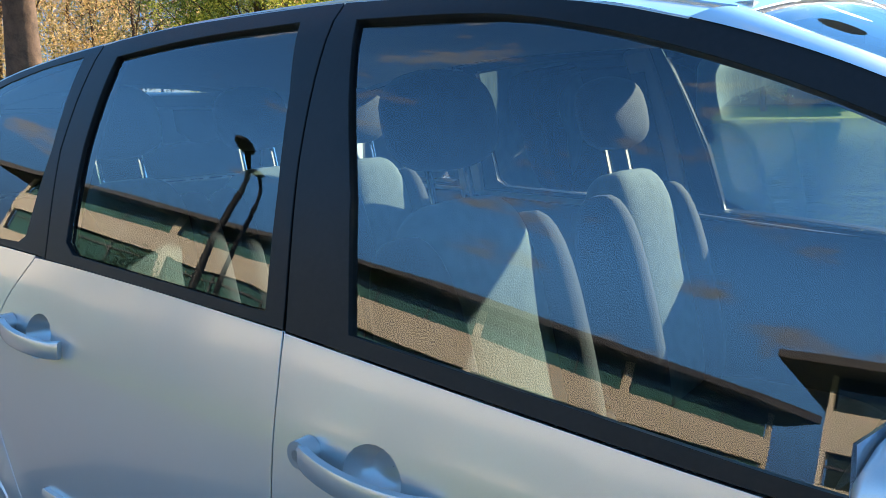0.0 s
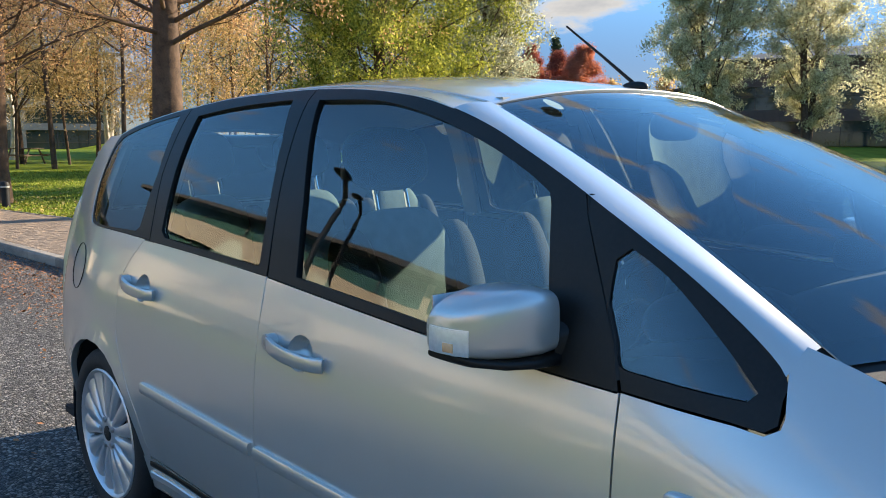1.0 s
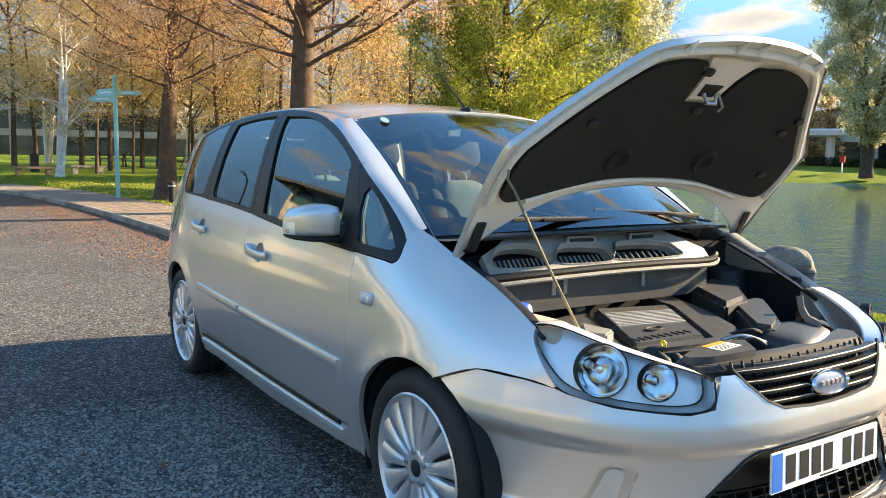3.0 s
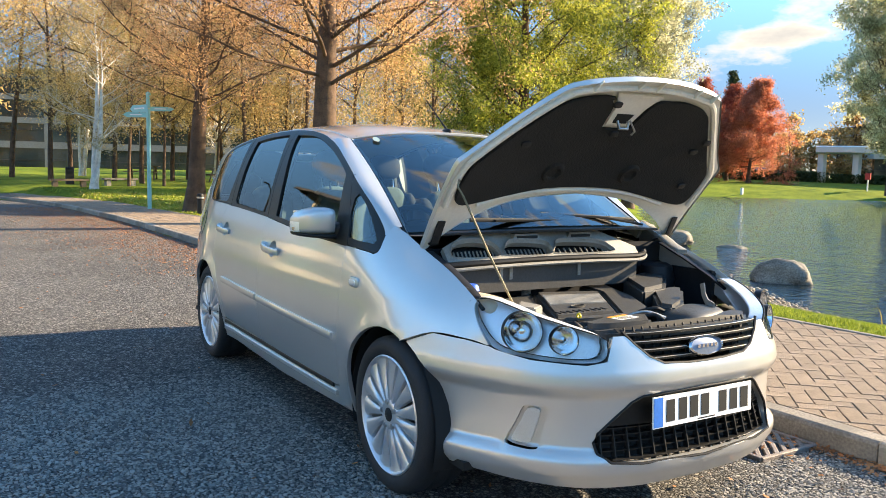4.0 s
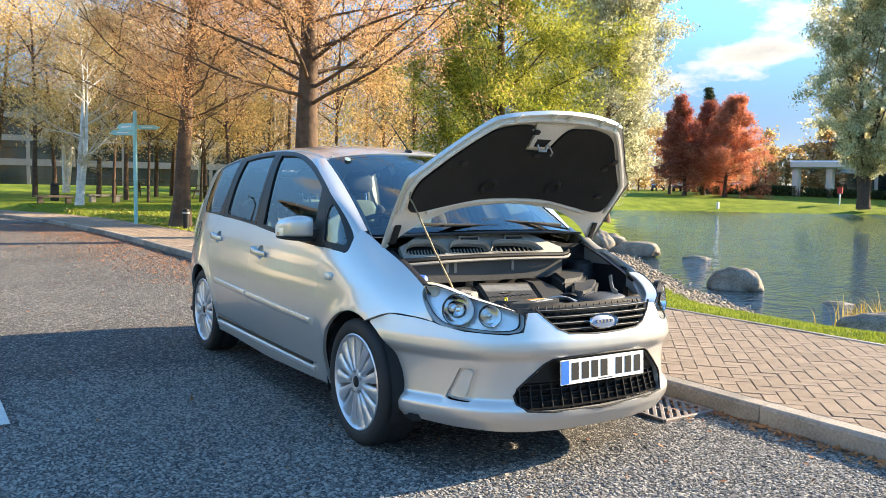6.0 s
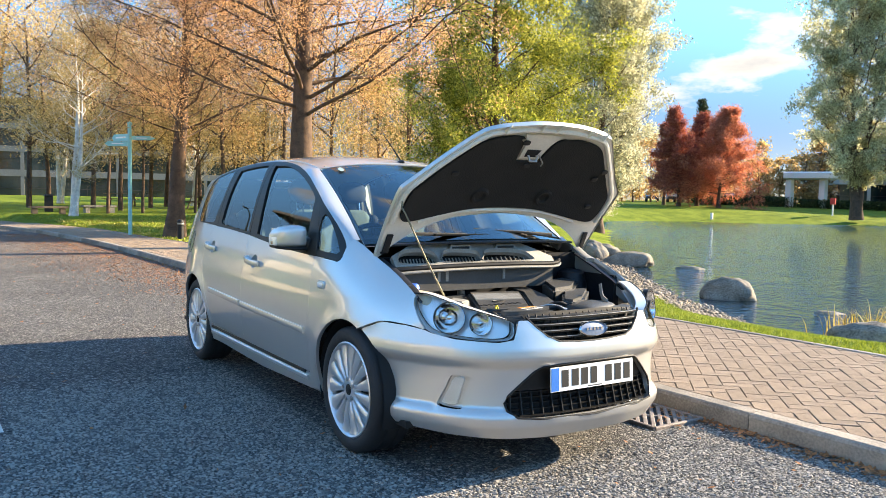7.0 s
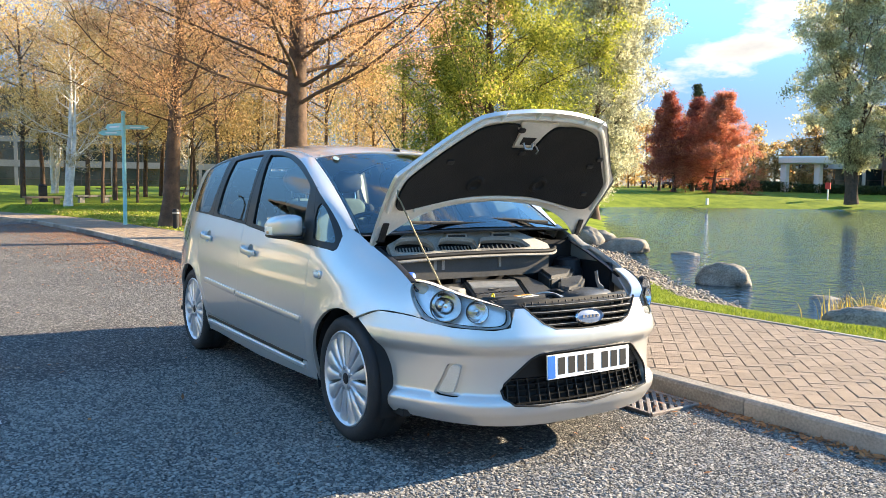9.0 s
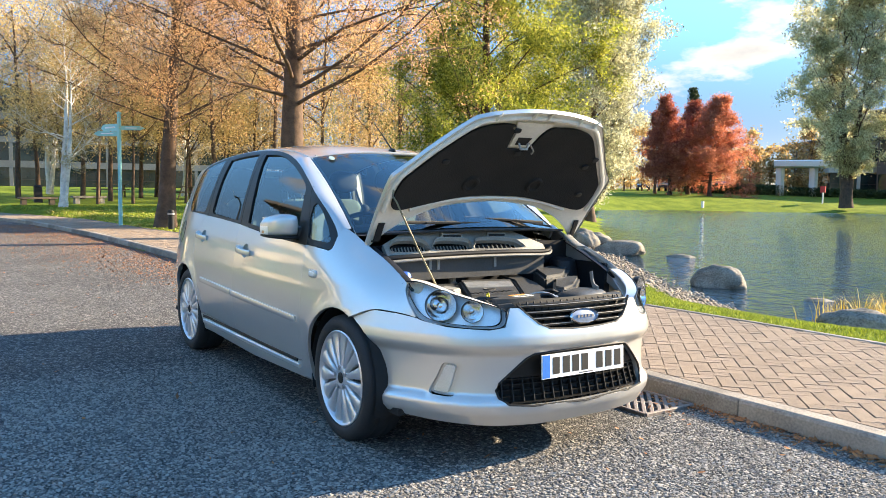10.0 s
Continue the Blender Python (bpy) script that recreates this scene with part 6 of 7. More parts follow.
# a pressed rib round the frame, and the catch in its notch
bm = bmesh.new()
tube(bm, [lid(u, y, -0.022) for u, y in RIB], 0.014, 8)
part("frame_rib", bm, PAINT_IN, bonnet)
bm = bmesh.new()
tube(bm, [lid(u, y, -0.022) for u, y in spline([(0.27, -0.52), (0.315, -0.30), (0.33, 0.0), (0.315, 0.30), (0.27, 0.52)], 5)], 0.012, 8)
part("frame_rib", bm, PAINT_IN, bonnet)
plate_pts = [(0.70, -0.098), (0.70, 0.024), (0.79, 0.038), (0.87, 0.08), (0.87, -0.155), (0.79, -0.112)]
panel("catch_plate", plate_pts, lambda u, y: lid(u, y, -0.030), PAINT_IN, bonnet, (), 0.03, 0.012, core=under)
bm = bmesh.new()
panel_pts = [(0.715, -0.075), (0.715, -0.005), (0.765, 0.005), (0.765, -0.082)]
# slot not cut: a near-black sheet over the plate paints its shade
panel("catch_slot_shade", panel_pts, lambda u, y: lid(u, y, -0.0325), DARK, bonnet, (), 0.03, 0.004, core=under)
tube(bm, [lid(0.73, -0.06, -0.035), lid(0.715, -0.06, -0.065), lid(0.715, -0.015, -0.065), lid(0.735, -0.01, -0.04)], 0.006, 8)
part("striker", bm, STEEL, bonnet, "steel catch loop")
bm = bmesh.new()
tube(bm, [lid(0.735, 0.005, -0.036), lid(0.70, 0.04, -0.06), lid(0.68, 0.035, -0.062)], 0.004, 8)
part("safety_hook", bm, STEEL, bonnet)
for u, y in ((0.905, -0.30), (0.925, -0.10), (0.928, 0.0), (0.915, 0.22), (0.90, 0.33)):
    # small pressed gussets behind the lip
    bm = bmesh.new()
    q = [lid(u - 0.030, y - 0.004, -0.018), lid(u - 0.030, y + 0.004, -0.018), lid(u + 0.030, y + 0.016, -0.018), lid(u + 0.030, y + 0.008, -0.018)]
    t = [lid(u - 0.022, y - 0.002, -0.042), lid(u - 0.022, y + 0.004, -0.042), lid(u + 0.022, y + 0.013, -0.026), lid(u + 0.022, y + 0.008, -0.026)]
    q, t = [bm.verts.new(p) for p in q], [bm.verts.new(p) for p in t]
    bm.faces.new(t)
    for i in range(4):
        bm.faces.new((q[i], q[(i + 1) % 4], t[(i + 1) % 4], t[i]))
    bmesh.ops.recalc_face_normals(bm, faces=bm.faces)
    part("gusset", bm, PAINT_IN, bonnet, smooth=False)
for u, y in ((0.435, -0.21), (0.435, 0.217)):
    bm = bmesh.new()
    m = Matrix.Translation(lid(u, y, -0.035)) @ Euler((0, OPEN * -1 + math.pi, 0)).to_matrix().to_4x4()
    lathe(bm, [(0.056, -0.001), (0.046, 0.010), (0.034, 0.010), (0.020, -0.004), (0.002, -0.008)], 20, m)
    part("liner_dimple", bm, LINER, bonnet)
for u, y in ((0.60, -0.45), (0.82, -0.13), (0.66, -0.03), (0.60, 0.47), (0.66, 0.50), (0.40, 0.55)):
    bm = bmesh.new()
    blob(bm, (0, 0, 0), (0.03, 0.045, 0.012), 3, Matrix.Translation(lid(u, y, -0.040)) @ Euler((0, -OPEN, 0)).to_matrix().to_4x4(), 12, 6)
    part("liner_clip", bm, BLACKM, bonnet)
for s in (-1, 1):
    bm = bmesh.new()
    sweep(bm, [lid(0.20, s * 0.66, -0.02), lid(0.10, s * 0.665, -0.035), (-0.06, s * 0.668, 0.985), (-0.10, s * 0.672, 0.95)], 0.035, 0.008, (1, 0, 0.3))
    part("hinge", bm, BLACKM, car)
bm = bmesh.new()
tube(bm, [(0.388, -0.512, 0.765), (0.32, -0.600, 0.98), (0.255, -0.685, 1.205), (0.243, -0.700, 1.235), (0.235, -0.690, 1.262)], 0.0042, 8)
part("bonnet_prop", bm, mat("dull_prop_plating", (0.20, 0.17, 0.11), 0.45, 0.5, 0.2, 20), car, "thin steel prop rod")

# ---- lamps, grilles and plate ----
LAMPBACK = mat("lamp_reflector_grey", (0.80, 0.81, 0.82), 0.30, 0.45, 0.08, 10)

REFLECT = mat("lamp_mirror", (0.86, 0.86, 0.87), 0.10, 1.0, 0.03, 10)


def fit_lamp(s):
    mirror = lambda pts: [(s * a, z) for a, z in pts]
    lamp = panel("headlight", mirror(HEAD), lambda a, z: nose(a, z, -0.004), CLEAR, car, (), 0.04, 0.012, "clear headlight with two round reflectors", core=Vector((-0.4, 0, 0.5)))
    shrunk = [(a + (0.70 - a) * 0.04, z + (0.74 - z) * 0.05) for a, z in HEAD]
    panel("lamp_bowl", mirror(shrunk), lambda a, z: nose(a, z, -0.055), LAMPBACK, lamp, (), 0.04, 0.01, core=Vector((-0.4, 0, 0.5)))
    k = len(HEAD)
    bm = bmesh.new()
    rings = [[bm.verts.new(nose(s * a, z, o)) for a, z in HEAD] for o in (-0.010, -0.06)]
    for i in range(k):
        bm.faces.new((rings[0][i], rings[0][(i + 1) % k], rings[1][(i + 1) % k], rings[1][i]))
    part("lamp_wall", bm, LAMPBACK, lamp)
    bm = bmesh.new()
    tube(bm, [nose(s * a, z, -0.003) for a, z in HEAD + HEAD[:1]], 0.0022, 6, False)
    part("lamp_seal", bm, BLACK, lamp)
    for (x, y, z), r in (((0.585, -0.640, 0.742), 0.066), ((0.690, -0.540, 0.722), 0.046)):
        m = Matrix.Translation((x, -s * y, z)) @ Euler((0, 0, s * 0.42)).to_matrix().to_4x4() @ Euler((0, math.pi / 2 - 0.1, 0)).to_matrix().to_4x4()
        bm = bmesh.new()
        lathe(bm, [(r, 0.012), (r * 1.04, 0.016), (r * 1.02, 0.005), (r * 0.96, 0.0), (r * 0.80, -0.022), (r * 0.5, -0.038), (r * 0.2, -0.044), (0.002, -0.044)], 32, m)
        bowl = part("reflector", bm, REFLECT, lamp)
        bm = bmesh.new()
        lathe(bm, [(0.012, -0.042), (0.013, -0.012), (0.010, -0.004), (0.001, -0.002)], 16, m)
        part("bulb", bm, CHROME, lamp)
        bm = bmesh.new()
        lathe(bm, [(r * 1.02, 0.004), (r * 1.05, 0.018), (r * 1.09, 0.018), (r * 1.10, -0.01)], 32, m)
        part("bezel", bm, BLACK, lamp, "thin dark ring")


for s in (-1, 1):
    fit_lamp(s)

# upper grille
grille_out = [(-a, z) for a, z in GRILLE] + [(a, z) for a, z in GRILLE[::-1][1:]] + [(0.2, 0.765), (-0.2, 0.765)]
# near-black sheet behind the slats: the hollow's shade is painted in
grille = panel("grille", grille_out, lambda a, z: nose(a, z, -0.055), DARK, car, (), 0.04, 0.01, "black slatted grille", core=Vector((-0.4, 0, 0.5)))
half_g = pchip([0.631, 0.640, 0.665, 0.712, 0.752], [0.10, 0.21, 0.275, 0.335, 0.372])
for z in (0.656, 0.684, 0.712, 0.740):
    bm = bmesh.new()
    w = half_g(z) - 0.004
    sweep(bm, [nose(w * t, z, -0.020) for t in np.linspace(-1, 1, 21)], 0.028, 0.011)
    part("slat", bm, BLACK, grille)
    bm = bmesh.new()
    sweep(bm, [nose(w * t, z + 0.004, -0.006) for t in np.linspace(-1, 1, 21)], 0.003, 0.003)
    part("slat_edge", bm, STEEL, grille)
for k in range(-8, 9):
    bm = bmesh.new()
    a = k * 0.042
    top = 0.757
    low = next((z for z in np.linspace(0.636, 0.75, 40) if half_g(z) > abs(a) + 0.01), 0.75)
    if top - low > 0.02:
        sweep(bm, [nose(a, low, -0.045), nose(a, top, -0.045)], 0.005, 0.008, (1, 0, 0))
        part("upright", bm, BLACKM, grille)
bm = bmesh.new()
tube(bm, [nose(a, z, -0.004) for a, z in [(-q, z) for q, z in GRILLE] + [(q, z) for q, z in GRILLE[::-1]]], 0.006, 6)
part("grille_edge", bm, BLACK, grille)
bm = bmesh.new()
M = Matrix.Translation((0.842, 0.0, 0.684)) @ Euler((0, math.pi / 2 - 0.32, 0)).to_matrix().to_4x4() @ Matrix.Diagonal((0.036, 0.090, 1, 1))
lathe(bm, [(0.86, -0.004), (0.92, 0.010), (1.0, 0.004), (1.0, -0.015)], 40, M)
badge = part("badge", bm, CHROME, grille, "chrome-ringed oval badge")
bm = bmesh.new()
lathe(bm, [(0.001, 0.007), (0.5, 0.006), (0.9, 0.002)], 40, M)
part("badge_field", bm, mat("badge_blue_grey", (0.16, 0.19, 0.25), 0.3, 0.5), grille)
bm = bmesh.new()
for k in range(5):
    y = (k - 2) * 0.022
    box(bm, (0.846, y - 0.006, 0.680), (0.8535, y + 0.006, 0.692))
part("badge_mark", bm, CHROME, grille)

# mouth: plate carrier above, lattice below
mouth_all = both(MOUTH)
# backing sheet coloured near-black for the shade behind the lattice
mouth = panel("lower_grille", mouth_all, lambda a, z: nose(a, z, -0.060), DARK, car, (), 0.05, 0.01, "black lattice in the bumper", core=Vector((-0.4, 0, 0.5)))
carrier = [(-0.325, 0.508), (-0.285, 0.526), (-0.20, 0.531), (0.20, 0.531), (0.285, 0.526), (0.325, 0.508), (0.395, 0.452), (0.43, 0.418), (-0.43, 0.418), (-0.395, 0.452)]
panel("plate_carrier", carrier, lambda a, z: nose(a, z, -0.022), BLACK, mouth, (), 0.04, 0.03, core=Vector((-0.4, 0, 0.5)))
half_m = pchip([0.29, 0.297, 0.308, 0.335, 0.37, 0.40, 0.452], [0.20, 0.30, 0.41, 0.462, 0.474, 0.458, 0.395])
for z in (0.308, 0.334, 0.360, 0.386, 0.410):
    bm = bmesh.new()
    w = half_m(z) - 0.006
    sweep(bm, [nose(w * t, z, -0.034) for t in np.linspace(-1, 1, 25)], 0.026, 0.006)
    part("lattice_bar", bm, BLACK, mouth)
for k in range(-8, 9):
    a = k * 0.056
    low = 0.292 if abs(a) < 0.3 else 0.31
    bm = bmesh.new()
    sweep(bm, [nose(a, low, -0.036), nose(a, 0.414, -0.036)], 0.006, 0.022, (1, 0, 0))
    part("lattice_bar", bm, BLACK, mouth)
bm = bmesh.new()
tube(bm, [nose(a, z, 0.001) for a, z in mouth_all + mouth_all[:1]], 0.005, 6, False)
part("mouth_edge", bm, BLACK, mouth)

# number plate, its characters kept as plain bars
PM = Matrix.Translation((0.852, 0, 0.467)) @ Euler((0, -0.05, 0)).to_matrix().to_4x4()
bm = bmesh.new()
box(bm, (-0.006, -0.26, -0.0555), (0.0, 0.26, 0.0555), PM)
plate = part("number_plate", bm, WHITE, car, "white plate with dark bars and a blue band", bevel=0.002)
bm = bmesh.new()
box(bm, (0.0, -0.257, -0.052), (0.0012, -0.213, 0.052), PM)
part("country_band", bm, BLUEP, plate, smooth=False)
for y in (-0.175, -0.113, -0.055, 0.003, 0.098, 0.158, 0.218):
    bm = bmesh.new()
    box(bm, (0.0, y - 0.021, -0.038), (0.0014, y + 0.021, 0.040), PM)
    part("bar", bm, INK, plate, smooth=False)
bm = bmesh.new()
box(bm, (0.0, -0.035, -0.050), (0.0012, 0.055, -0.046), PM)
part("maker_line", bm, INK, plate, smooth=False)

# fog lamps in their recesses
for s in (-1, 1):
    rim = spline(FOG, 3, True)
    mir = lambda pts: [(s * a, z) for a, z in pts]
    fog = panel("fog_lamp", mir(rim), lambda a, z: nose(a, z, -0.028), PAINT, car, (), 0.03, 0.004, "slim upright lamp sunk in the bumper", core=Vector((-0.4, 0, 0.5)))
    lens = [(0.678, 0.470), (0.722, 0.472), (0.748, 0.425), (0.780, 0.362), (0.765, 0.352), (0.715, 0.352), (0.702, 0.372), (0.686, 0.43)]
    panel("lens", mir(spline(lens, 3, True)), lambda a, z: nose(a, z, -0.010), LAMPBACK, fog, (), 0.03, 0.02, "grey lamp lens", core=Vector((-0.4, 0, 0.5)))
    panel("lens_cover", mir(spline(lens, 3, True)), lambda a, z: nose(a, z, -0.004), CLEAR, fog, (), 0.03, 0.004, core=Vector((-0.4, 0, 0.5)))

# ---- wheels ----
RIM_R = 0.241


def fit_wheel(x, s):
    """An alloy wheel with fifteen blades; its face to the side s."""
    m = Matrix.Translation((x, s * 0.845, WHEEL_Z)) @ Euler((s * -math.pi / 2, 0, 0)).to_matrix().to_4x4() @ Euler((0, 0, 0.3)).to_matrix().to_4x4()
    bm = bmesh.new()
    lathe(bm, [(RIM_R, 0.010), (RIM_R - 0.006, 0.014), (RIM_R - 0.014, 0.008), (RIM_R - 0.020, -0.010), (RIM_R - 0.026, -0.10), (RIM_R - 0.030, -0.17)], 72, m)
    wheel = part("wheel", bm, ALLOY, car, "many-spoked silver alloy wheel with black tyre")
    bm = bmesh.new()
    lathe(bm, [(RIM_R - 0.004, 0.002), (RIM_R + 0.006, 0.012), (0.262, 0.018), (0.284, 0.018), (0.300, 0.010), (0.312, -0.004), (0.3165, -0.022), (0.3175, -0.06), (0.3145, -0.064), (0.3145, -0.070), (0.3175, -0.074),
               (0.3175, -0.125), (0.3145, -0.129), (0.3145, -0.135), (0.3175, -0.139), (0.3165, -0.175), (0.305, -0.195), (0.26, -0.20), (RIM_R - 0.01, -0.19)], 96, m)
    part("tyre", bm, RUBBER, wheel, "black tyre")
    for k in range(15):
        a = k * math.tau / 15
        bm = bmesh.new()
        prof = [(0.052, 0.013, 0.000), (0.080, 0.0165, 0.004), (0.13, 0.0235, 0.004), (0.180, 0.0315, 0.001), (0.205, 0.038, -0.001), (0.219, 0.048, 0.000), (0.232, 0.052, 0.002)]
        rows = []
        for r, w, h in prof:
            rows.append([bm.verts.new(m @ (Euler((0, 0, a)).to_matrix() @ Vector(p))) for p in ((r, -w / 1.05, h - 0.022), (r, -w / 1.15, h - 0.004), (r, -w * 0.45, h + 0.004), (r, w * 0.45, h + 0.004), (r, w / 1.15, h - 0.004), (r, w / 1.05, h - 0.022))])
        for q, t in zip(rows, rows[1:]):
            for j in range(5):
                bm.faces.new((q[j], q[j + 1], t[j + 1], t[j]))
        bmesh.ops.recalc_face_normals(bm, faces=bm.faces)
        part("spoke", bm, ALLOY, wheel)
    bm = bmesh.new()
    lathe(bm, [(0.001, 0.006), (0.030, 0.006), (0.040, 0.010), (0.062, 0.004), (0.072, -0.006), (0.074, -0.02)], 40, m)
    part("hub", bm, ALLOY, wheel)
    bm = bmesh.new()
    lathe(bm, [(0.001, 0.014), (0.018, 0.013), (0.027, 0.009), (0.029, 0.004)], 28, m)
    part("centre_cap", bm, BLACKM, wheel, "small dark centre cap")
    for k in range(5):
        a = k * math.tau / 5 + 0.2
        bm = bmesh.new()
        c = Vector((0.052 * math.cos(a), 0.052 * math.sin(a), 0))
        lathe(bm, [(0.0125, 0.0), (0.0125, 0.011), (0.010, 0.014), (0.001, 0.014)], 6, m @ Matrix.Translation(c))
        part("wheel_nut", bm, STEEL, wheel)
    bm = bmesh.new()
    lathe(bm, [(0.06, -0.045), (0.138, -0.045), (0.140, -0.055), (0.140, -0.065)], 40, m)
    part("brake_disc", bm, STEEL, wheel)
    # near-black disc across the rim: shade behind the spokes as plain colour
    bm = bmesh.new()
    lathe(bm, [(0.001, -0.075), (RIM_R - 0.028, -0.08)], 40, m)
    part("spoke_gap_shade", bm, DARK, wheel)
    # arch liner, near-black: the shade inside the arch is in its colour
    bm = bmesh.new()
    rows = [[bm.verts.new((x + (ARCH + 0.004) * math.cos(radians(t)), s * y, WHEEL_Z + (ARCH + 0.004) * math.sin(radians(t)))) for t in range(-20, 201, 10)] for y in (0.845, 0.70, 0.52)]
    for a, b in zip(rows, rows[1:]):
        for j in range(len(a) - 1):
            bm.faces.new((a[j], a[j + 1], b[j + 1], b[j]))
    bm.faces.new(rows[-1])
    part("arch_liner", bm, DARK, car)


for s in (-1, 1):
    fit_wheel(AXLE_F, s)
    fit_wheel(AXLE_R, s)

# ---- flank details ----
for s in (-1, 1):
    front, rear = DOORS[s]
    for door, x0, x1, z0, z1 in ((front, -0.488, -1.520, 0.546, 0.572), (rear, -1.545, -2.215, 0.574, 0.592)):
        bm = bmesh.new()
        sweep(bm, [(x0 + (x1 - x0) * t, s * (flank(x0 + (x1 - x0) * t, z0 + (z1 - z0) * t) + 0.003), z0 + (z1 - z0) * t) for t in np.linspace(0, 1, 16)], 0.018, 0.034)
        part("side_moulding", bm, PAINT, door, "silver rubbing strip")
    for x0, x1 in ((-0.53, -2.26),):
        bm = bmesh.new()
        sweep(bm, [(x, s * (flank(x, 0.272) + 0.004), 0.270 + 0.006 * (x0 - x) / 1.7) for x in np.linspace(x0, x1, 14)], 0.022, 0.026)
        part("sill_step", bm, PAINT, car)
        bm = bmesh.new()
        sweep(bm, [(x, s * (flank(x, 0.312) - 0.002), 0.302 + 0.012 * (x0 - x) / 1.7) for x in np.linspace(x0 - 0.03, x1, 14)], 0.012, 0.020)
        part("sill_seal", bm, BLACK, car)
    bm = bmesh.new()
    blob(bm, (-0.320, s * (flank(-0.32, 0.812) + 0.001), 0.812), (0.088, 0.020, 0.044), 4.5, None, 24, 10)
    rep = part("side_repeater", bm, PAINT, car, "small wing indicator")
    bm = bmesh.new()
    blob(bm, (-0.320, s * (flank(-0.32, 0.812) + 0.008), 0.812), (0.062, 0.014, 0.026), 4.5, None, 24, 10)
    part("repeater_lens", bm, LAMPBACK, rep)
    # door mirror
    def shell(stations, e):
        bm = bmesh.new()
        rings = []
        for y, x0, x1, z0, z1 in stations:
            ring = []
            for k in range(28):
                c, q = math.cos(k * math.tau / 28), math.sin(k * math.tau / 28)
                ring.append(bm.verts.new(((x0 + x1) / 2 + (x1 - x0) / 2 * math.copysign(abs(c) ** e, c), -s * y, (z0 + z1) / 2 + (z1 - z0) / 2 * math.copysign(abs(q) ** e, q))))
            rings.append(ring)
        for a, b in zip(rings, rings[1:]):
            for k in range(28):
                bm.faces.new((a[k], a[(k + 1) % 28], b[(k + 1) % 28], b[k]))
        bm.faces.new(rings[0])
        bm.faces.new(rings[-1])
        bmesh.ops.recalc_face_normals(bm, faces=bm.faces)
        return bm
    mirror = part("door_mirror", shell(((-0.824, -0.700, -0.606, 1.000, 1.096), (-0.828, -0.722, -0.594, 0.996, 1.110), (-0.860, -0.738, -0.592, 0.994, 1.118), (-0.905, -0.752, -0.606, 0.994, 1.116),
                                       (-0.945, -0.764, -0.634, 0.995, 1.104), (-0.972, -0.770, -0.672, 0.998, 1.084), (-0.983, -0.768, -0.705, 1.004, 1.066)), 0.48), PAINT, car, "silver door mirror on a black foot")
    part("mirror_skirt", shell(((-0.790, -0.680, -0.600, 0.960, 1.002), (-0.830, -0.715, -0.594, 0.972, 0.999), (-0.880, -0.742, -0.596, 0.976, 0.998), (-0.930, -0.758, -0.620, 0.979, 0.998), (-0.968, -0.768, -0.664, 0.984, 1.000),
                                (-0.980, -0.768, -0.700, 0.990, 1.003)), 0.5), BLACK, mirror)
    part("mirror_foot", shell(((-0.770, -0.720, -0.560, 0.955, 1.060), (-0.800, -0.705, -0.585, 0.962, 1.050), (-0.828, -0.700, -0.604, 0.975, 1.040)), 0.5), BLACK, mirror)
    bm = bmesh.new()
    sweep(bm, [(-0.676, s * 0.970, 1.026), (-0.700, s * 0.981, 1.026), (-0.735, s * 0.984, 1.026), (-0.758, s * 0.982, 1.026)], 0.009, 0.046)
    lens = part("mirror_lamp", bm, LAMPBACK, mirror, "clear indicator lens")
    bm = bmesh.new()
    sweep(bm, [(-0.700, s * 0.9835, 1.016), (-0.722, s * 0.986, 1.016)], 0.008, 0.016)
    part("mirror_bulb", bm, AMBER, mirror, "amber indicator")
    bm = bmesh.new()
    sweep(bm, [(-0.742, s * 0.86, 1.055), (-0.769, s * 0.965, 1.05)], 0.004, 0.095)
    part("mirror_glass", bm, CHROME, mirror)
    # the wing's flange under the bonnet
    bm = bmesh.new()
    edge = WING_EDGE
    rows = [[bm.verts.new((x, s * (flank(x, z) - d), z - h)) for x, z in edge] for d, h in ((0.001, 0.001), (0.006, 0.010), (0.010, 0.05), (0.012, 0.12))]
    for a, b in zip(rows, rows[1:]):
        for q in range(len(a) - 1):
            bm.faces.new((a[q], a[q + 1], b[q + 1], b[q]))
    part("wing_flange", bm, PAINT, car)
    # fuel flap
    if s < 0:
        bm = bmesh.new()
        ring = [(-2.93 + 0.095 * math.cos(t), 0.905 + 0.085 * math.sin(t)) for t in np.linspace(0, math.tau, 33)]
        tube(bm, [(x, s * (flank(x, z) + 0.0006), z) for x, z in ring], 0.0022, 6, False)
        part("fuel_flap", bm, BLACK, car)
# antenna
bm = bmesh.new()
blob(bm, (-0.985, 0, 1.512), (0.080, 0.032, 0.034), 2.4)
ant = part("antenna", bm, BLACK, car, "thin black roof aerial")
bm = bmesh.new()
tube(bm, [(-0.99, 0, 1.525), (-1.10, 0, 1.61), (-1.22, 0, 1.70)], [0.0055, 0.004, 0.003], 8)
part("mast", bm, BLACK, ant)
# roof seams
for s in (-1, 1):
    bm = bmesh.new()
    tube(bm, [(x, s * 0.585 * (1 - 0.02 * (x + 1) ** 2), roof_surf(x, 0.585)[2] + 0.0005) for x in np.linspace(-0.99, -3.0, 20)], 0.004, 6)
    part("roof_seam", bm, PAINT, car)

# ---- tail ----
tail_x = pchip([0.30, 0.6, 0.85, 1.0, 1.2, 1.42], [-3.44, -3.49, -3.47, -3.43, -3.32, -3.14])


def tail(y, z):
    return (tail_x(z) + 0.16 * abs(y / 0.75) ** 3.2, y, z)


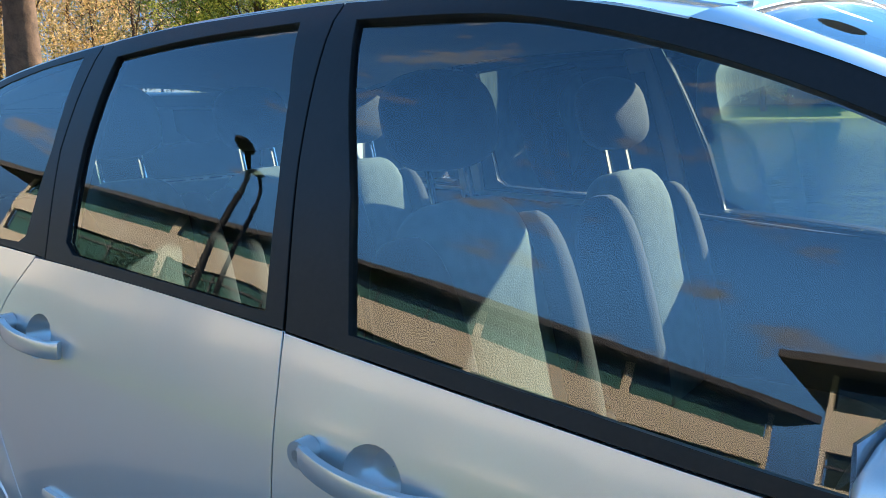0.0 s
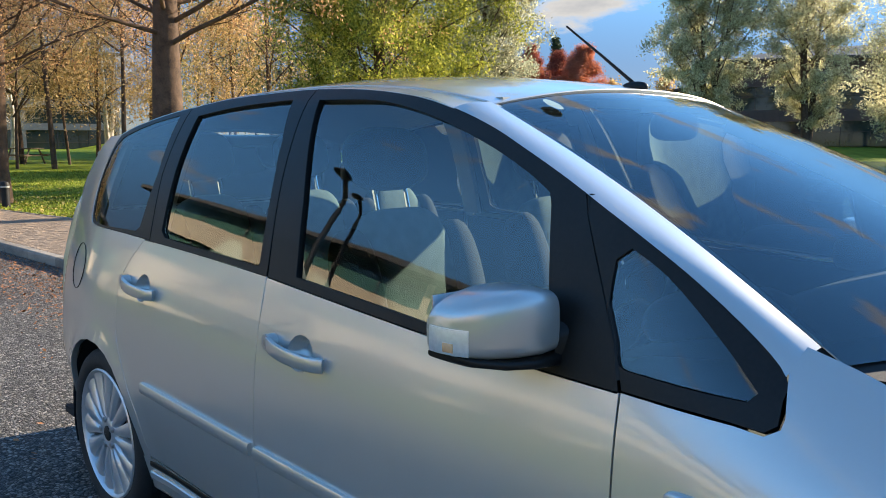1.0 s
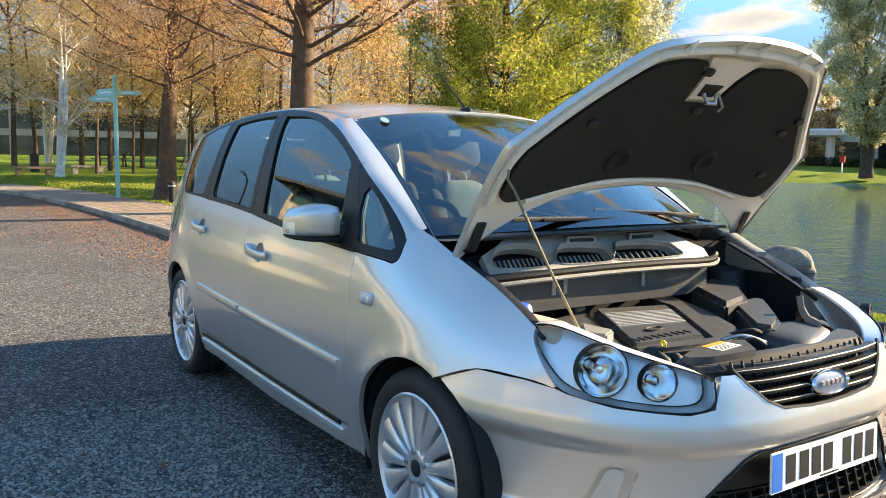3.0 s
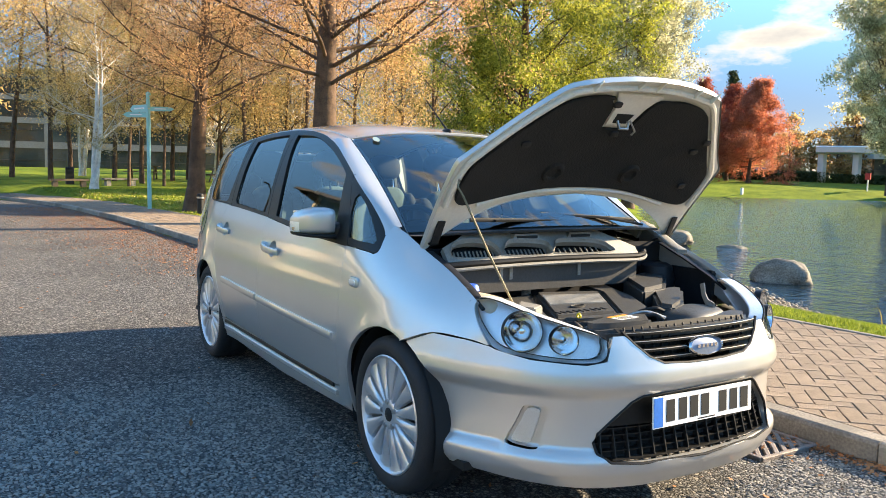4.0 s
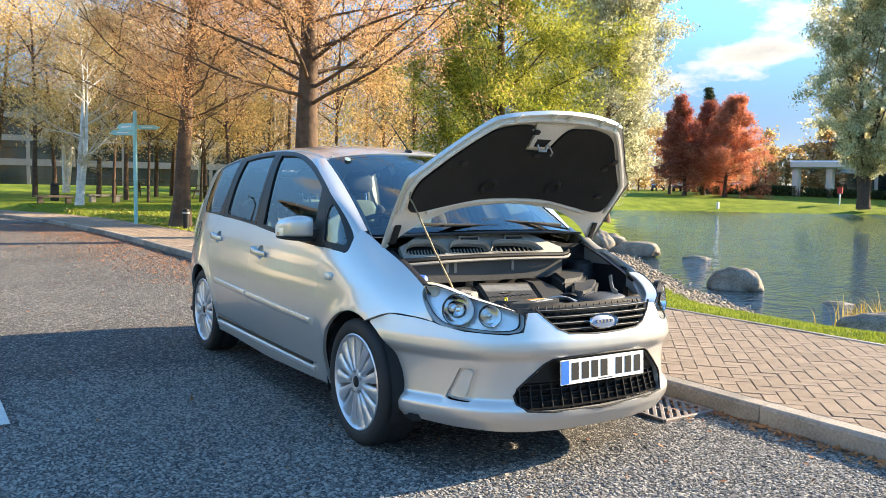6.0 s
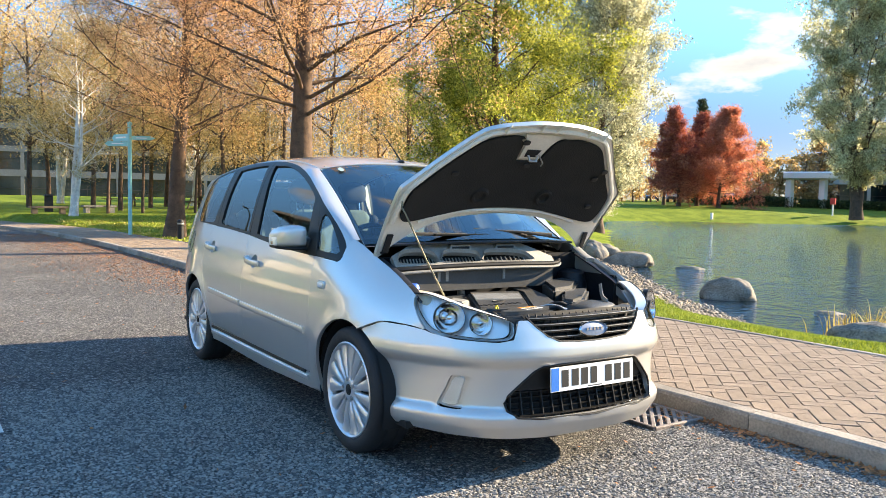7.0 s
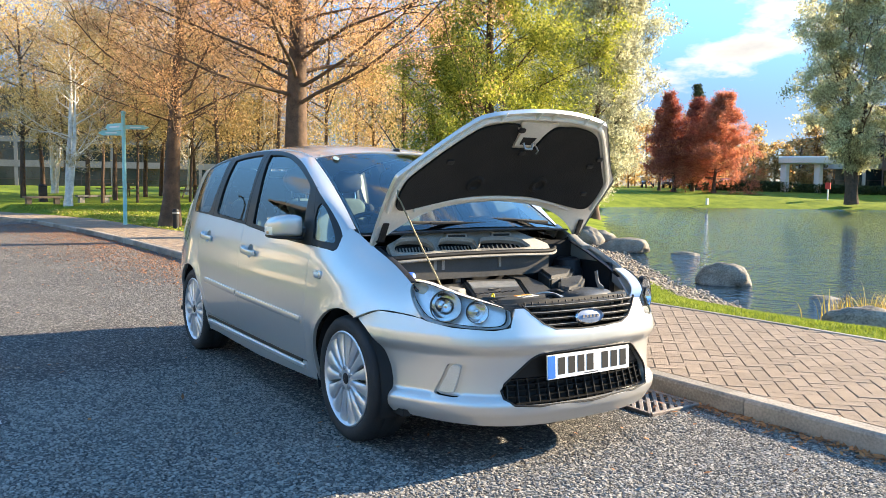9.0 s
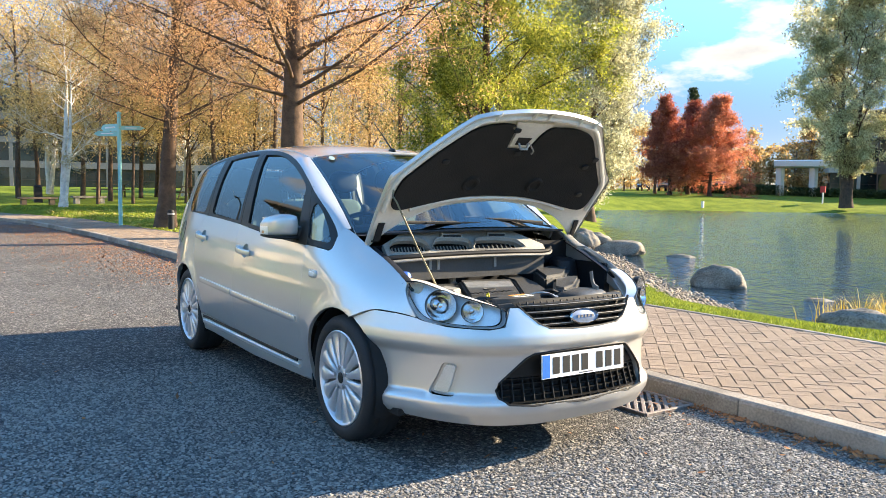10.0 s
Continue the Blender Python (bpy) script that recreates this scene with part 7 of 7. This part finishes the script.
hole = spline([(-0.55, 1.08), (0.55, 1.08), (0.60, 1.12), (0.52, 1.33), (0.46, 1.36), (-0.46, 1.36), (-0.52, 1.33), (-0.60, 1.12)], 3, True)
gate = panel("tailgate", [(-0.72, 0.3), (0.72, 0.3), (0.76, 0.6), (0.74, 0.9), (0.70, 1.1), (0.62, 1.3), (0.55, 1.41), (-0.55, 1.41), (-0.62, 1.3), (-0.70, 1.1), (-0.74, 0.9), (-0.76, 0.6)], tail, PAINT, car, [hole], 0.06)
panel("rear_window", hole, tail, WINDOW, gate, (), 0.08, 0.004)
# flat slab whose near-black colour holds the shade under the car
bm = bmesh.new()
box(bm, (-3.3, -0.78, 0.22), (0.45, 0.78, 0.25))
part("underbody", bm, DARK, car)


# ---- engine bay ----
def slab(name, pts, z, h, material, label="", parent=None, bevel=0.012, tilt=0.0):
    """A flat moulding with this outline, its top at z (rising by tilt per metre back)."""
    bm = bmesh.new()
    zt = lambda x: z - tilt * (x - pts[0][0])
    top = [bm.verts.new((x, y, zt(x))) for x, y in pts]
    low = [bm.verts.new((x, y, zt(x) - h)) for x, y in pts]
    bm.faces.new(top)
    bm.faces.new(low[::-1])
    for i in range(len(pts)):
        j = (i + 1) % len(pts)
        bm.faces.new((top[i], low[i], low[j], top[j]))
    bmesh.ops.recalc_face_normals(bm, faces=bm.faces)
    return part(name, bm, material, parent or car, label, bevel=bevel)


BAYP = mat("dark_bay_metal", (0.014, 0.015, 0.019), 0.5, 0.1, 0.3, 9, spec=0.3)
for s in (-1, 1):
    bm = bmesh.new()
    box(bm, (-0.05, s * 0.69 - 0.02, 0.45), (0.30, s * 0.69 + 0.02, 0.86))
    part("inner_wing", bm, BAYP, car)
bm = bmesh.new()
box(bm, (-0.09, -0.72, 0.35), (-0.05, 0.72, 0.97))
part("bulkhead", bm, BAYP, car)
# bay floor and engine block: near-black, the bay's depth of shade in their colour
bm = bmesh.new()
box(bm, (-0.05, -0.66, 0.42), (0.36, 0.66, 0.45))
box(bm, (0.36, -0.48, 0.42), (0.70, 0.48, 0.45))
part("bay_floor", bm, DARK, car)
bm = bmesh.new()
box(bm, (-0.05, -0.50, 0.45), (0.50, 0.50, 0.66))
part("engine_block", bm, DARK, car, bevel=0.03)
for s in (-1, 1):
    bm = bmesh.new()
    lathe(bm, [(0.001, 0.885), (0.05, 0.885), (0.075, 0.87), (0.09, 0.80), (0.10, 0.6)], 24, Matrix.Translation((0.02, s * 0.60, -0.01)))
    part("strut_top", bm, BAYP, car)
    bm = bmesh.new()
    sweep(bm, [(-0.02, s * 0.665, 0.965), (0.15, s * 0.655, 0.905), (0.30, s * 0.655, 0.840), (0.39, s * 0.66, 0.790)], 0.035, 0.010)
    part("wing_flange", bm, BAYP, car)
bm = bmesh.new()
sweep(bm, [(0.02, 0.63, 1.00), (0.12, 0.60, 0.965), (0.20, 0.575, 0.945)], 0.05, 0.02)
part("washer_pipe", bm, GREYL, car)

# engine cover: three fitted pieces, ribs and raised lettering
cover_z = lambda x: 0.789 - 0.07 * (x - 0.10)
cover = slab("engine_cover", [(0.10, -0.205), (0.484, -0.405), (0.497, -0.105), (0.157, 0.105)], 0.789, 0.09, GREYP, "grey plastic engine cover with ribs and raised letters", tilt=0.07)
slab("cover_wing", [(0.00, 0.12), (0.165, 0.112), (0.503, -0.098), (0.488, -0.41), (0.545, -0.33), (0.56, -0.18), (0.552, -0.03), (0.468, 0.10), (0.287, 0.19), (0.02, 0.26)], 0.792, 0.09, GREYP, parent=cover, tilt=0.07)
slab("cover_wing", [(0.02, -0.14), (0.092, -0.213), (0.478, -0.415), (0.48, -0.47), (0.37, -0.485), (0.10, -0.41)], 0.772, 0.10, GREYP, parent=cover, tilt=0.05)
for k in range(10):
    bm = bmesh.new()
    t = k / 9
    a = Vector((0.185 + 0.135 * t, -0.235 - 0.070 * t, 0))
    b = Vector((0.235 + 0.125 * t, 0.035 - 0.075 * t, 0))
    a.z, b.z = cover_z(a.x) + 0.002, cover_z(b.x) + 0.002
    sweep(bm, [a, b], 0.006, 0.007)
    part("rib", bm, GREYL, cover)
for k in range(9):
    bm = bmesh.new()
    t = k / 8
    c = Vector((0.450 - 0.004 * t, -0.365 + 0.235 * t, 0))
    c.z = cover_z(c.x) + 0.001
    sweep(bm, [c + Vector((-0.014, -0.004, 0.001)), c + Vector((0.014, 0.004, -0.001))], 0.014 if k % 3 else 0.008, 0.004)
    part("raised_letter_bar", bm, BLACKM, cover)
bm = bmesh.new()
lathe(bm, [(0.78, 0.003), (0.85, 0.006), (1.0, 0.005), (1.0, -0.002)], 28, Matrix.Translation((0.385, -0.215, cover_z(0.385))) @ Euler((0, 0, 0.12)).to_matrix().to_4x4() @ Matrix.Diagonal((0.018, 0.042, 1, 1)))
part("cover_oval", bm, BLACKM, cover)
for k in range(8):
    bm = bmesh.new()
    y = -0.40 + k * 0.052
    tube(bm, [(0.52, y, 0.735), (0.555, y - 0.006, 0.722), (0.585, y - 0.012, 0.68), (0.59, y - 0.014, 0.62)], [0.013, 0.017, 0.017, 0.015], 10)
    part("intake_runner", bm, BLACKM, car)
for k in range(4):
    bm = bmesh.new()
    y = -0.32 + 0.085 * k
    box(bm, (0.49, y - 0.022, 0.725), (0.535, y + 0.022, 0.748))
    part("injector_cap", bm, BLACK, car, bevel=0.005)
bm = bmesh.new()
lathe(bm, [(0.020, 0.70), (0.020, 0.792), (0.034, 0.795), (0.034, 0.806), (0.018, 0.812), (0.001, 0.812)], 20, Matrix.Translation((0.03, -0.20, 0)))
box(bm, (0.0, -0.208, 0.808), (0.06, -0.192, 0.820))
part("filler_neck", bm, GREYL, car, "grey filler cap")
slab("air_box", [(0.07, 0.33), (0.357, 0.174), (0.30, 0.37), (0.05, 0.64), (-0.01, 0.555)], 0.826, 0.16, GREYP, "grey plastic air filter box", bevel=0.018, tilt=0.05)
slab("battery_cover", [(0.27, 0.31), (0.528, 0.083), (0.588, 0.112), (0.52, 0.24), (0.30, 0.48), (0.255, 0.47)], 0.795, 0.14, GREYP, "grey plastic battery cover", bevel=0.014, tilt=0.04)
bm = bmesh.new()
blob(bm, (0.585, 0.225, 0.715), (0.20, 0.36, 0.11), 3.0, Matrix.Translation((0.585, 0.225, 0)) @ Euler((0, 0, 0.35)).to_matrix().to_4x4() @ Matrix.Translation((-0.585, -0.225, 0)))
part("resonator", bm, GREYP, car)
for k, (a, b, c) in enumerate((((0.53, -0.10, 0.745), (0.57, -0.03, 0.765), (0.60, 0.05, 0.74)), ((0.56, -0.08, 0.74), (0.59, -0.01, 0.755), (0.62, 0.02, 0.735)), ((0.50, 0.0, 0.75), (0.55, 0.05, 0.77), (0.56, 0.12, 0.74)))):
    bm = bmesh.new()
    tube(bm, spline([a, b, c], 6), (0.006, 0.009, 0.007)[k], 8)
    part("hose", bm, (STEEL, BLACKM, BLACKM)[k], car)
bm = bmesh.new()
sweep(bm, [(0.50, 0.37, 0.845), (0.515, 0.365, 0.80), (0.56, 0.335, 0.775), (0.62, 0.305, 0.768)], 0.030, 0.007, (0.3, 1, 0))
part("hook_bracket", bm, GREYL, car)
# slam panel, with the box that carries the warning label
slam = slab("slam_panel", [(0.66, -0.42), (0.735, -0.36), (0.785, -0.22), (0.802, 0.0), (0.785, 0.22), (0.735, 0.36), (0.66, 0.45), (0.60, 0.43), (0.655, 0.20), (0.67, 0.0), (0.655, -0.20), (0.61, -0.38)], 0.748, 0.03, GREYP, "grey plastic panel over the radiator")
fuse = slab("fuse_box", [(0.582, -0.28), (0.645, -0.43), (0.70, -0.42), (0.728, -0.34), (0.735, -0.15), (0.614, -0.05), (0.585, -0.10)], 0.768, 0.11, GREYP, "dark plastic box with a warning label", bevel=0.022)
LM = Matrix.Translation((0.640, -0.215, 0.7685)) @ Euler((0, 0, math.pi / 2 + 0.16)).to_matrix().to_4x4()
for lo, hi, m_ in (((-0.055, -0.030, 0), (0.055, 0.014, 0.001), WHITE), ((-0.055, 0.014, 0), (0.055, 0.036, 0.001), ORANGE)):
    bm = bmesh.new()
    box(bm, lo, hi, LM)
    part("warning_label", bm, m_, fuse, smooth=False)
for k in range(5):
    bm = bmesh.new()
    box(bm, (-0.045, -0.026 + k * 0.0075, 0.001), (0.035 - 0.012 * (k % 2), -0.022 + k * 0.0075, 0.0014), LM)
    part("label_line", bm, INK, fuse, smooth=False)
bm = bmesh.new()
blob(bm, (0.30, -0.610, 0.785), (0.26, 0.12, 0.09), 3.5, None, 20, 10)
part("coolant_tank", bm, CREAM, car, "cream plastic coolant tank")
bm = bmesh.new()
lathe(bm, [(0.001, 0.860), (0.022, 0.860), (0.030, 0.852), (0.034, 0.835), (0.024, 0.830), (0.024, 0.78)], 18, Matrix.Translation((0.22, -0.615, 0)))
part("washer_cap", bm, BLUECAP, car, "bright blue filler cap")
slab("connector_box", [(0.25, -0.40), (0.38, -0.385), (0.42, -0.455), (0.36, -0.49)], 0.786, 0.05, GREYL, bevel=0.006)
bm = bmesh.new()
tube(bm, [(0.52, -0.325, 0.755), (0.52, -0.325, 0.70)], 0.004, 8)
tube(bm, [(0.52 + 0.009 * math.cos(q * math.tau / 12), -0.325, 0.762 + 0.009 * math.sin(q * math.tau / 12)) for q in range(13)], 0.004, 8, False)
part("dipstick", bm, mat("yellow_plastic", (0.8, 0.6, 0.03), 0.4), car, "yellow dipstick loop")

# scuttle: a pale tray with three scooped vents, a rubber seal before it
bm = bmesh.new()
seal = spline([(0.08, -0.69, 0.912), (0.115, -0.50, 0.925), (0.125, -0.2, 0.932), (0.13, 0.10, 0.932), (0.125, 0.36, 0.928), (0.11, 0.42, 0.945)], 6)
tube(bm, seal, 0.012, 8)
part("scuttle_seal", bm, BLACK, car, "black rubber seal")
bm = bmesh.new()
tube(bm, [(x + 0.012, y, z - 0.018) for x, y, z in seal], 0.008, 8)
part("scuttle_flange", bm, GREYL, car)


def tray(y, v):
    """The scuttle's sloping face; v from its foot (0) to its head (1)."""
    bow = 0.04 * (y / 0.66) ** 2
    return (0.112 - 0.095 * v - bow, y, 0.936 + 0.105 * v - 0.03 * max(0, abs(y + 0.1) - 0.35))


vents = [spline([(-0.585, 0.10), (-0.40, 0.06), (-0.385, 0.30), (-0.43, 0.58), (-0.55, 0.62), (-0.60, 0.35)], 4, True),
         spline([(-0.345, 0.10), (-0.13, 0.08), (-0.12, 0.35), (-0.15, 0.52), (-0.30, 0.58), (-0.35, 0.35)], 4, True),
         spline([(-0.085, 0.10), (0.23, 0.08), (0.22, 0.30), (0.14, 0.50), (-0.05, 0.55), (-0.09, 0.30)], 4, True)]
scuttle = panel("scuttle", [(-0.63, 0.0), (0.40, 0.0), (0.40, 0.30), (0.28, 0.72), (0.20, 1.0), (-0.50, 1.0), (-0.56, 0.75), (-0.63, 0.5)], tray, GREYL, car, vents, 0.04, 0.03, "pale grey plastic scuttle tray with vents", core=Vector((-0.6, 0, 0.2)))
for v in vents:
    ys = [p[0] for p in v]
    bm = bmesh.new()
    k = len(v)
    rim = [bm.verts.new(tray(*p)) for p in v]
    deep = [bm.verts.new(Vector(tray(*p)) + Vector((-0.06, 0, -0.025))) for p in v]
    for i in range(k):
        bm.faces.new((rim[i], rim[(i + 1) % k], deep[(i + 1) % k], deep[i]))
    bm.faces.new(deep)
    part("vent", bm, BLACKM, scuttle)
    # the pocket's wall stands up behind it
    bm = bmesh.new()
    hs = [0.005 + 0.013 * max(0.0, min(1.0, (p[1] - 0.12) / 0.25)) for p in v]
    ring = [[Vector(tray(*p)) + Vector((0.25 * h + o[0], 0, h + o[1])) for p, h in zip(v, hs)] for o in ((0.0, -0.006), (0.0, 0.0), (-0.005, 0.001), (-0.006, -0.02))]
    ring = [[bm.verts.new(p) for p in r] for r in ring]
    for a, b in zip(ring, ring[1:]):
        for i in range(k):
            bm.faces.new((a[i], a[(i + 1) % k], b[(i + 1) % k], b[i]))
    part("vent_wall", bm, GREYL, scuttle)
    for j in range(11):
        y = min(ys) + 0.025 + (max(ys) - min(ys) - 0.05) * j / 10
        bm = bmesh.new()
        a, b = Vector(tray(y, 0.12)) + Vector((-0.02, 0, -0.004)), Vector(tray(y + 0.012, 0.34)) + Vector((-0.035, 0, -0.008))
        sweep(bm, [a, b], 0.006, 0.006)
        part("vent_rib", bm, GREYL, scuttle)
for y in (-0.22, 0.08):
    bm = bmesh.new()
    box(bm, (-0.005, y - 0.075, 1.010), (0.052, y + 0.075, 1.034), None, 0.2)
    pad = part("scuttle_pad", bm, GREYL, scuttle, bevel=0.006)
    # near-black bar on the pad's face, in place of a shaded slot
    bm = bmesh.new()
    box(bm, (0.046, y - 0.055, 1.014), (0.053, y + 0.055, 1.026))
    part("scuttle_slot_shade", bm, DARK, scuttle)
bm = bmesh.new()
sweep(bm, [(-0.04, -0.60, 1.035), (0.02, -0.3, 1.047), (0.045, 0.0, 1.050), (0.02, 0.3, 1.047), (-0.04, 0.60, 1.035)], 0.10, 0.012)
part("scuttle_top", bm, BLACKM, car)
bm = bmesh.new()
box(bm, (0.085, -0.62, 0.80), (0.105, 0.38, 0.925))
part("scuttle_front", bm, GREYP, car)
for y in (-0.40, -0.35, 0.02):
    bm = bmesh.new()
    box(bm, (0.106, y, 0.85), (0.11, y + 0.016, 0.915))
    part("bracket", bm, GREYL, car)
# wipers
for y0, y1, x1, z1 in ((0.30, -0.35, -0.005, 1.088), (0.50, 0.05, -0.040, 1.106)):
    bm = bmesh.new()
    a, b = Vector((0.01, y0, 1.060)), Vector((x1, y1, z1))
    sweep(bm, [a, a.lerp(b, 0.5) + Vector((0, 0, 0.012)), b], 0.014, 0.010)
    arm = part("wiper", bm, BLACK, car, "black windscreen wiper")
    bm = bmesh.new()
    c = a.lerp(b, 0.45)
    sweep(bm, [c + Vector((-0.012, 0.18, 0.0)), c.lerp(b, 0.5) + Vector((-0.012, 0, 0.006)), b + Vector((-0.012, -0.12, 0.005))], 0.008, 0.018)
    part("wiper_blade", bm, BLACKM, arm)

# ---- cabin ----
bm = bmesh.new()
box(bm, (-3.2, -0.74, 0.28), (-0.05, 0.74, 0.31))
part("cabin_floor", bm, DASH, car)
bm = bmesh.new()
prof = [(0.03, 1.045), (-0.12, 1.040), (-0.30, 1.030), (-0.46, 1.010), (-0.58, 0.975), (-0.64, 0.92), (-0.63, 0.80), (-0.56, 0.62), (-0.40, 0.45)]
rows = [[bm.verts.new((x - 0.10 * abs(y / 0.70) ** 2.5 * (1 if x > -0.3 else 0.3), y, z - 0.02 * abs(y / 0.7) ** 2)) for x, z in prof] for y in np.linspace(-0.70, 0.70, 15)]
for a, b in zip(rows, rows[1:]):
    for k in range(len(prof) - 1):
        bm.faces.new((a[k], b[k], b[k + 1], a[k + 1]))
part("dashboard", bm, DASH, car, "charcoal moulded dashboard")
bm = bmesh.new()
blob(bm, (-0.53, -0.36, 1.00), (0.24, 0.42, 0.12), 2.6)
part("instrument_hood", bm, DASH, car)
W = Matrix.Translation((-0.78, -0.36, 0.95)) @ Euler((0, math.radians(-62), 0)).to_matrix().to_4x4()
bm = bmesh.new()
tube(bm, [W @ Vector((0.185 * math.cos(k * math.tau / 40), 0.185 * math.sin(k * math.tau / 40), 0)) for k in range(41)], 0.015, 10, False)
wheel_s = part("steering_wheel", bm, BLACKM, car, "black steering wheel")
bm = bmesh.new()
blob(bm, (0, 0, -0.02), (0.15, 0.13, 0.05), 3, W)
part("steering_boss", bm, BLACKM, wheel_s)
for a in (0, math.pi, 1.5 * math.pi):
    bm = bmesh.new()
    sweep(bm, [W @ Vector((0.05 * math.sin(a), 0.05 * math.cos(a), -0.01)), W @ Vector((0.18 * math.sin(a), 0.18 * math.cos(a), 0))], 0.03, 0.012)
    part("steering_spoke", bm, STEEL, wheel_s)


def seat(x, y, w, back_z, label):
    """A cushion, a raked back with bolsters, and a head restraint on two pins."""
    R = Matrix.Translation((x, y, 0.55)) @ Euler((0, math.radians(-14), 0)).to_matrix().to_4x4()
    bm = bmesh.new()
    blob(bm, (x + 0.26, y, 0.52), (0.54, w, 0.20), 3.4)
    st = part("car_seat", bm, FABRICD, car, label)
    bm = bmesh.new()
    blob(bm, (0, 0, 0.31), (0.15, w * 0.72, 0.66), 4.0, R, 24, 16)
    part("backrest", bm, FABRIC, st)
    for s in (-1, 1):
        bm = bmesh.new()
        blob(bm, (0.02, s * w * 0.40, 0.29), (0.17, w * 0.24, 0.60), 3.0, R, 20, 14)
        part("bolster", bm, FABRICD, st)
        bm = bmesh.new()
        tube(bm, [R @ Vector((0, s * 0.06, 0.62)), R @ Vector((0, s * 0.06, 0.74))], 0.007, 8)
        part("head_pin", bm, CHROME, st)
    bm = bmesh.new()
    blob(bm, (0.01, 0, 0.79), (0.12, w * 0.60, 0.19), 2.8, R)
    part("head_restraint", bm, FABRICD, st)


seat(-1.42, -0.37, 0.50, 1.2, "grey-green cloth front seat")
seat(-1.42, 0.37, 0.50, 1.2, "grey-green cloth front seat")
for y in (-0.45, 0.0, 0.45):
    seat(-2.42, y, 0.42, 1.15, "grey-green cloth rear seat")
for s in (-1, 1):
    inner = lambda x, z, s=s: (x, s * (flank(x, z) - 0.055), z)
    panel("door_card", [(-0.48, 0.32), (-1.52, 0.32), (-1.53, 1.0), (-1.0, 0.975), (-0.5, 0.95)], inner, DASH, DOORS[s][0], (), 0.08, 0.01, core=Vector((-1, s * 3, 0.7)))
    panel("door_card", [(-1.55, 0.33), (-2.25, 0.36), (-2.42, 0.75), (-2.36, 1.03), (-1.56, 1.0)], inner, DASH, DOORS[s][1], (), 0.08, 0.01, core=Vector((-1, s * 3, 0.7)))
    panel("load_side", [(-2.46, 0.72), (-2.38, 1.04), (-2.85, 1.05), (-3.3, 1.0), (-3.35, 0.4), (-2.99, 0.4), (-2.9, 0.62), (-2.64, 0.72)], inner, DASH, car, (), 0.08, 0.01, core=Vector((-1, s * 3, 0.7)))
    for x0, z0, x1, z1, w in ((-1.56, 1.02, -1.64, 1.49, 0.07), (-2.33, 1.05, -2.31, 1.46, 0.09), (-2.95, 1.05, -2.86, 1.38, 0.10)):
        bm = bmesh.new()
        sweep(bm, [(x0 + (x1 - x0) * t, s * (flank(x0 + (x1 - x0) * t, z0 + (z1 - z0) * t) - 0.045), z0 + (z1 - z0) * t) for t in np.linspace(0, 1, 8)], 0.03, w, (1, 0, 0))
        part("pillar_trim", bm, LINING, car)
    bm = bmesh.new()
    sweep(bm, [(-1.64, s * 0.60, 1.43), (-1.60, s * 0.72, 1.10), (-1.56, s * 0.76, 0.85)], 0.004, 0.045, (1, 0, 0))
    part("seat_belt", bm, FABRICD, car)
    # pillar lining and grab handle
    bm = bmesh.new()
    sweep(bm, [Vector(screen_surf(s * 0.985, t)) + Vector((-0.02, -s * 0.012, -0.03)) for t in np.linspace(0, 1, 12)], 0.02, 0.06, (0.5, 0, 1))
    part("pillar_lining", bm, LINING, car)
sheet("headlining", lambda u, v: Vector(roof_surf(-1.0 - 2.05 * u, (2 * v - 1) * (flank(-1.0 - 2.05 * u, top_z(-1.0 - 2.05 * u)) - 0.05))) + Vector((0, 0, -0.03)), 20, 16, LINING, car, "pale cloth headlining")
bm = bmesh.new()
blob(bm, (-0.86, 0, 1.405), (0.04, 0.22, 0.075), 3.2)
part("inside_mirror", bm, BLACKM, car)
for s in (-1, 1):
    bm = bmesh.new()
    box(bm, (-1.08, s * 0.36 - 0.18, 1.452), (-0.985, s * 0.36 + 0.18, 1.468))
    part("sun_visor", bm, LINING, car, bevel=0.006)
bm = bmesh.new()
lathe(bm, [(0.001, 0.0), (1.0, 0.0)], 24, Matrix.Translation(Vector(screen_surf(-0.80, 0.925)) + Vector((0.002, 0, 0.004))) @ (Vector((0.38, -0.08, 0.9)).to_track_quat("Z", "Y").to_matrix().to_4x4()) @ Matrix.Diagonal((0.018, 0.032, 1, 1)))
part("screen_sticker", bm, mat("pale_green_sticker", (0.26, 0.36, 0.34), 0.5), car)
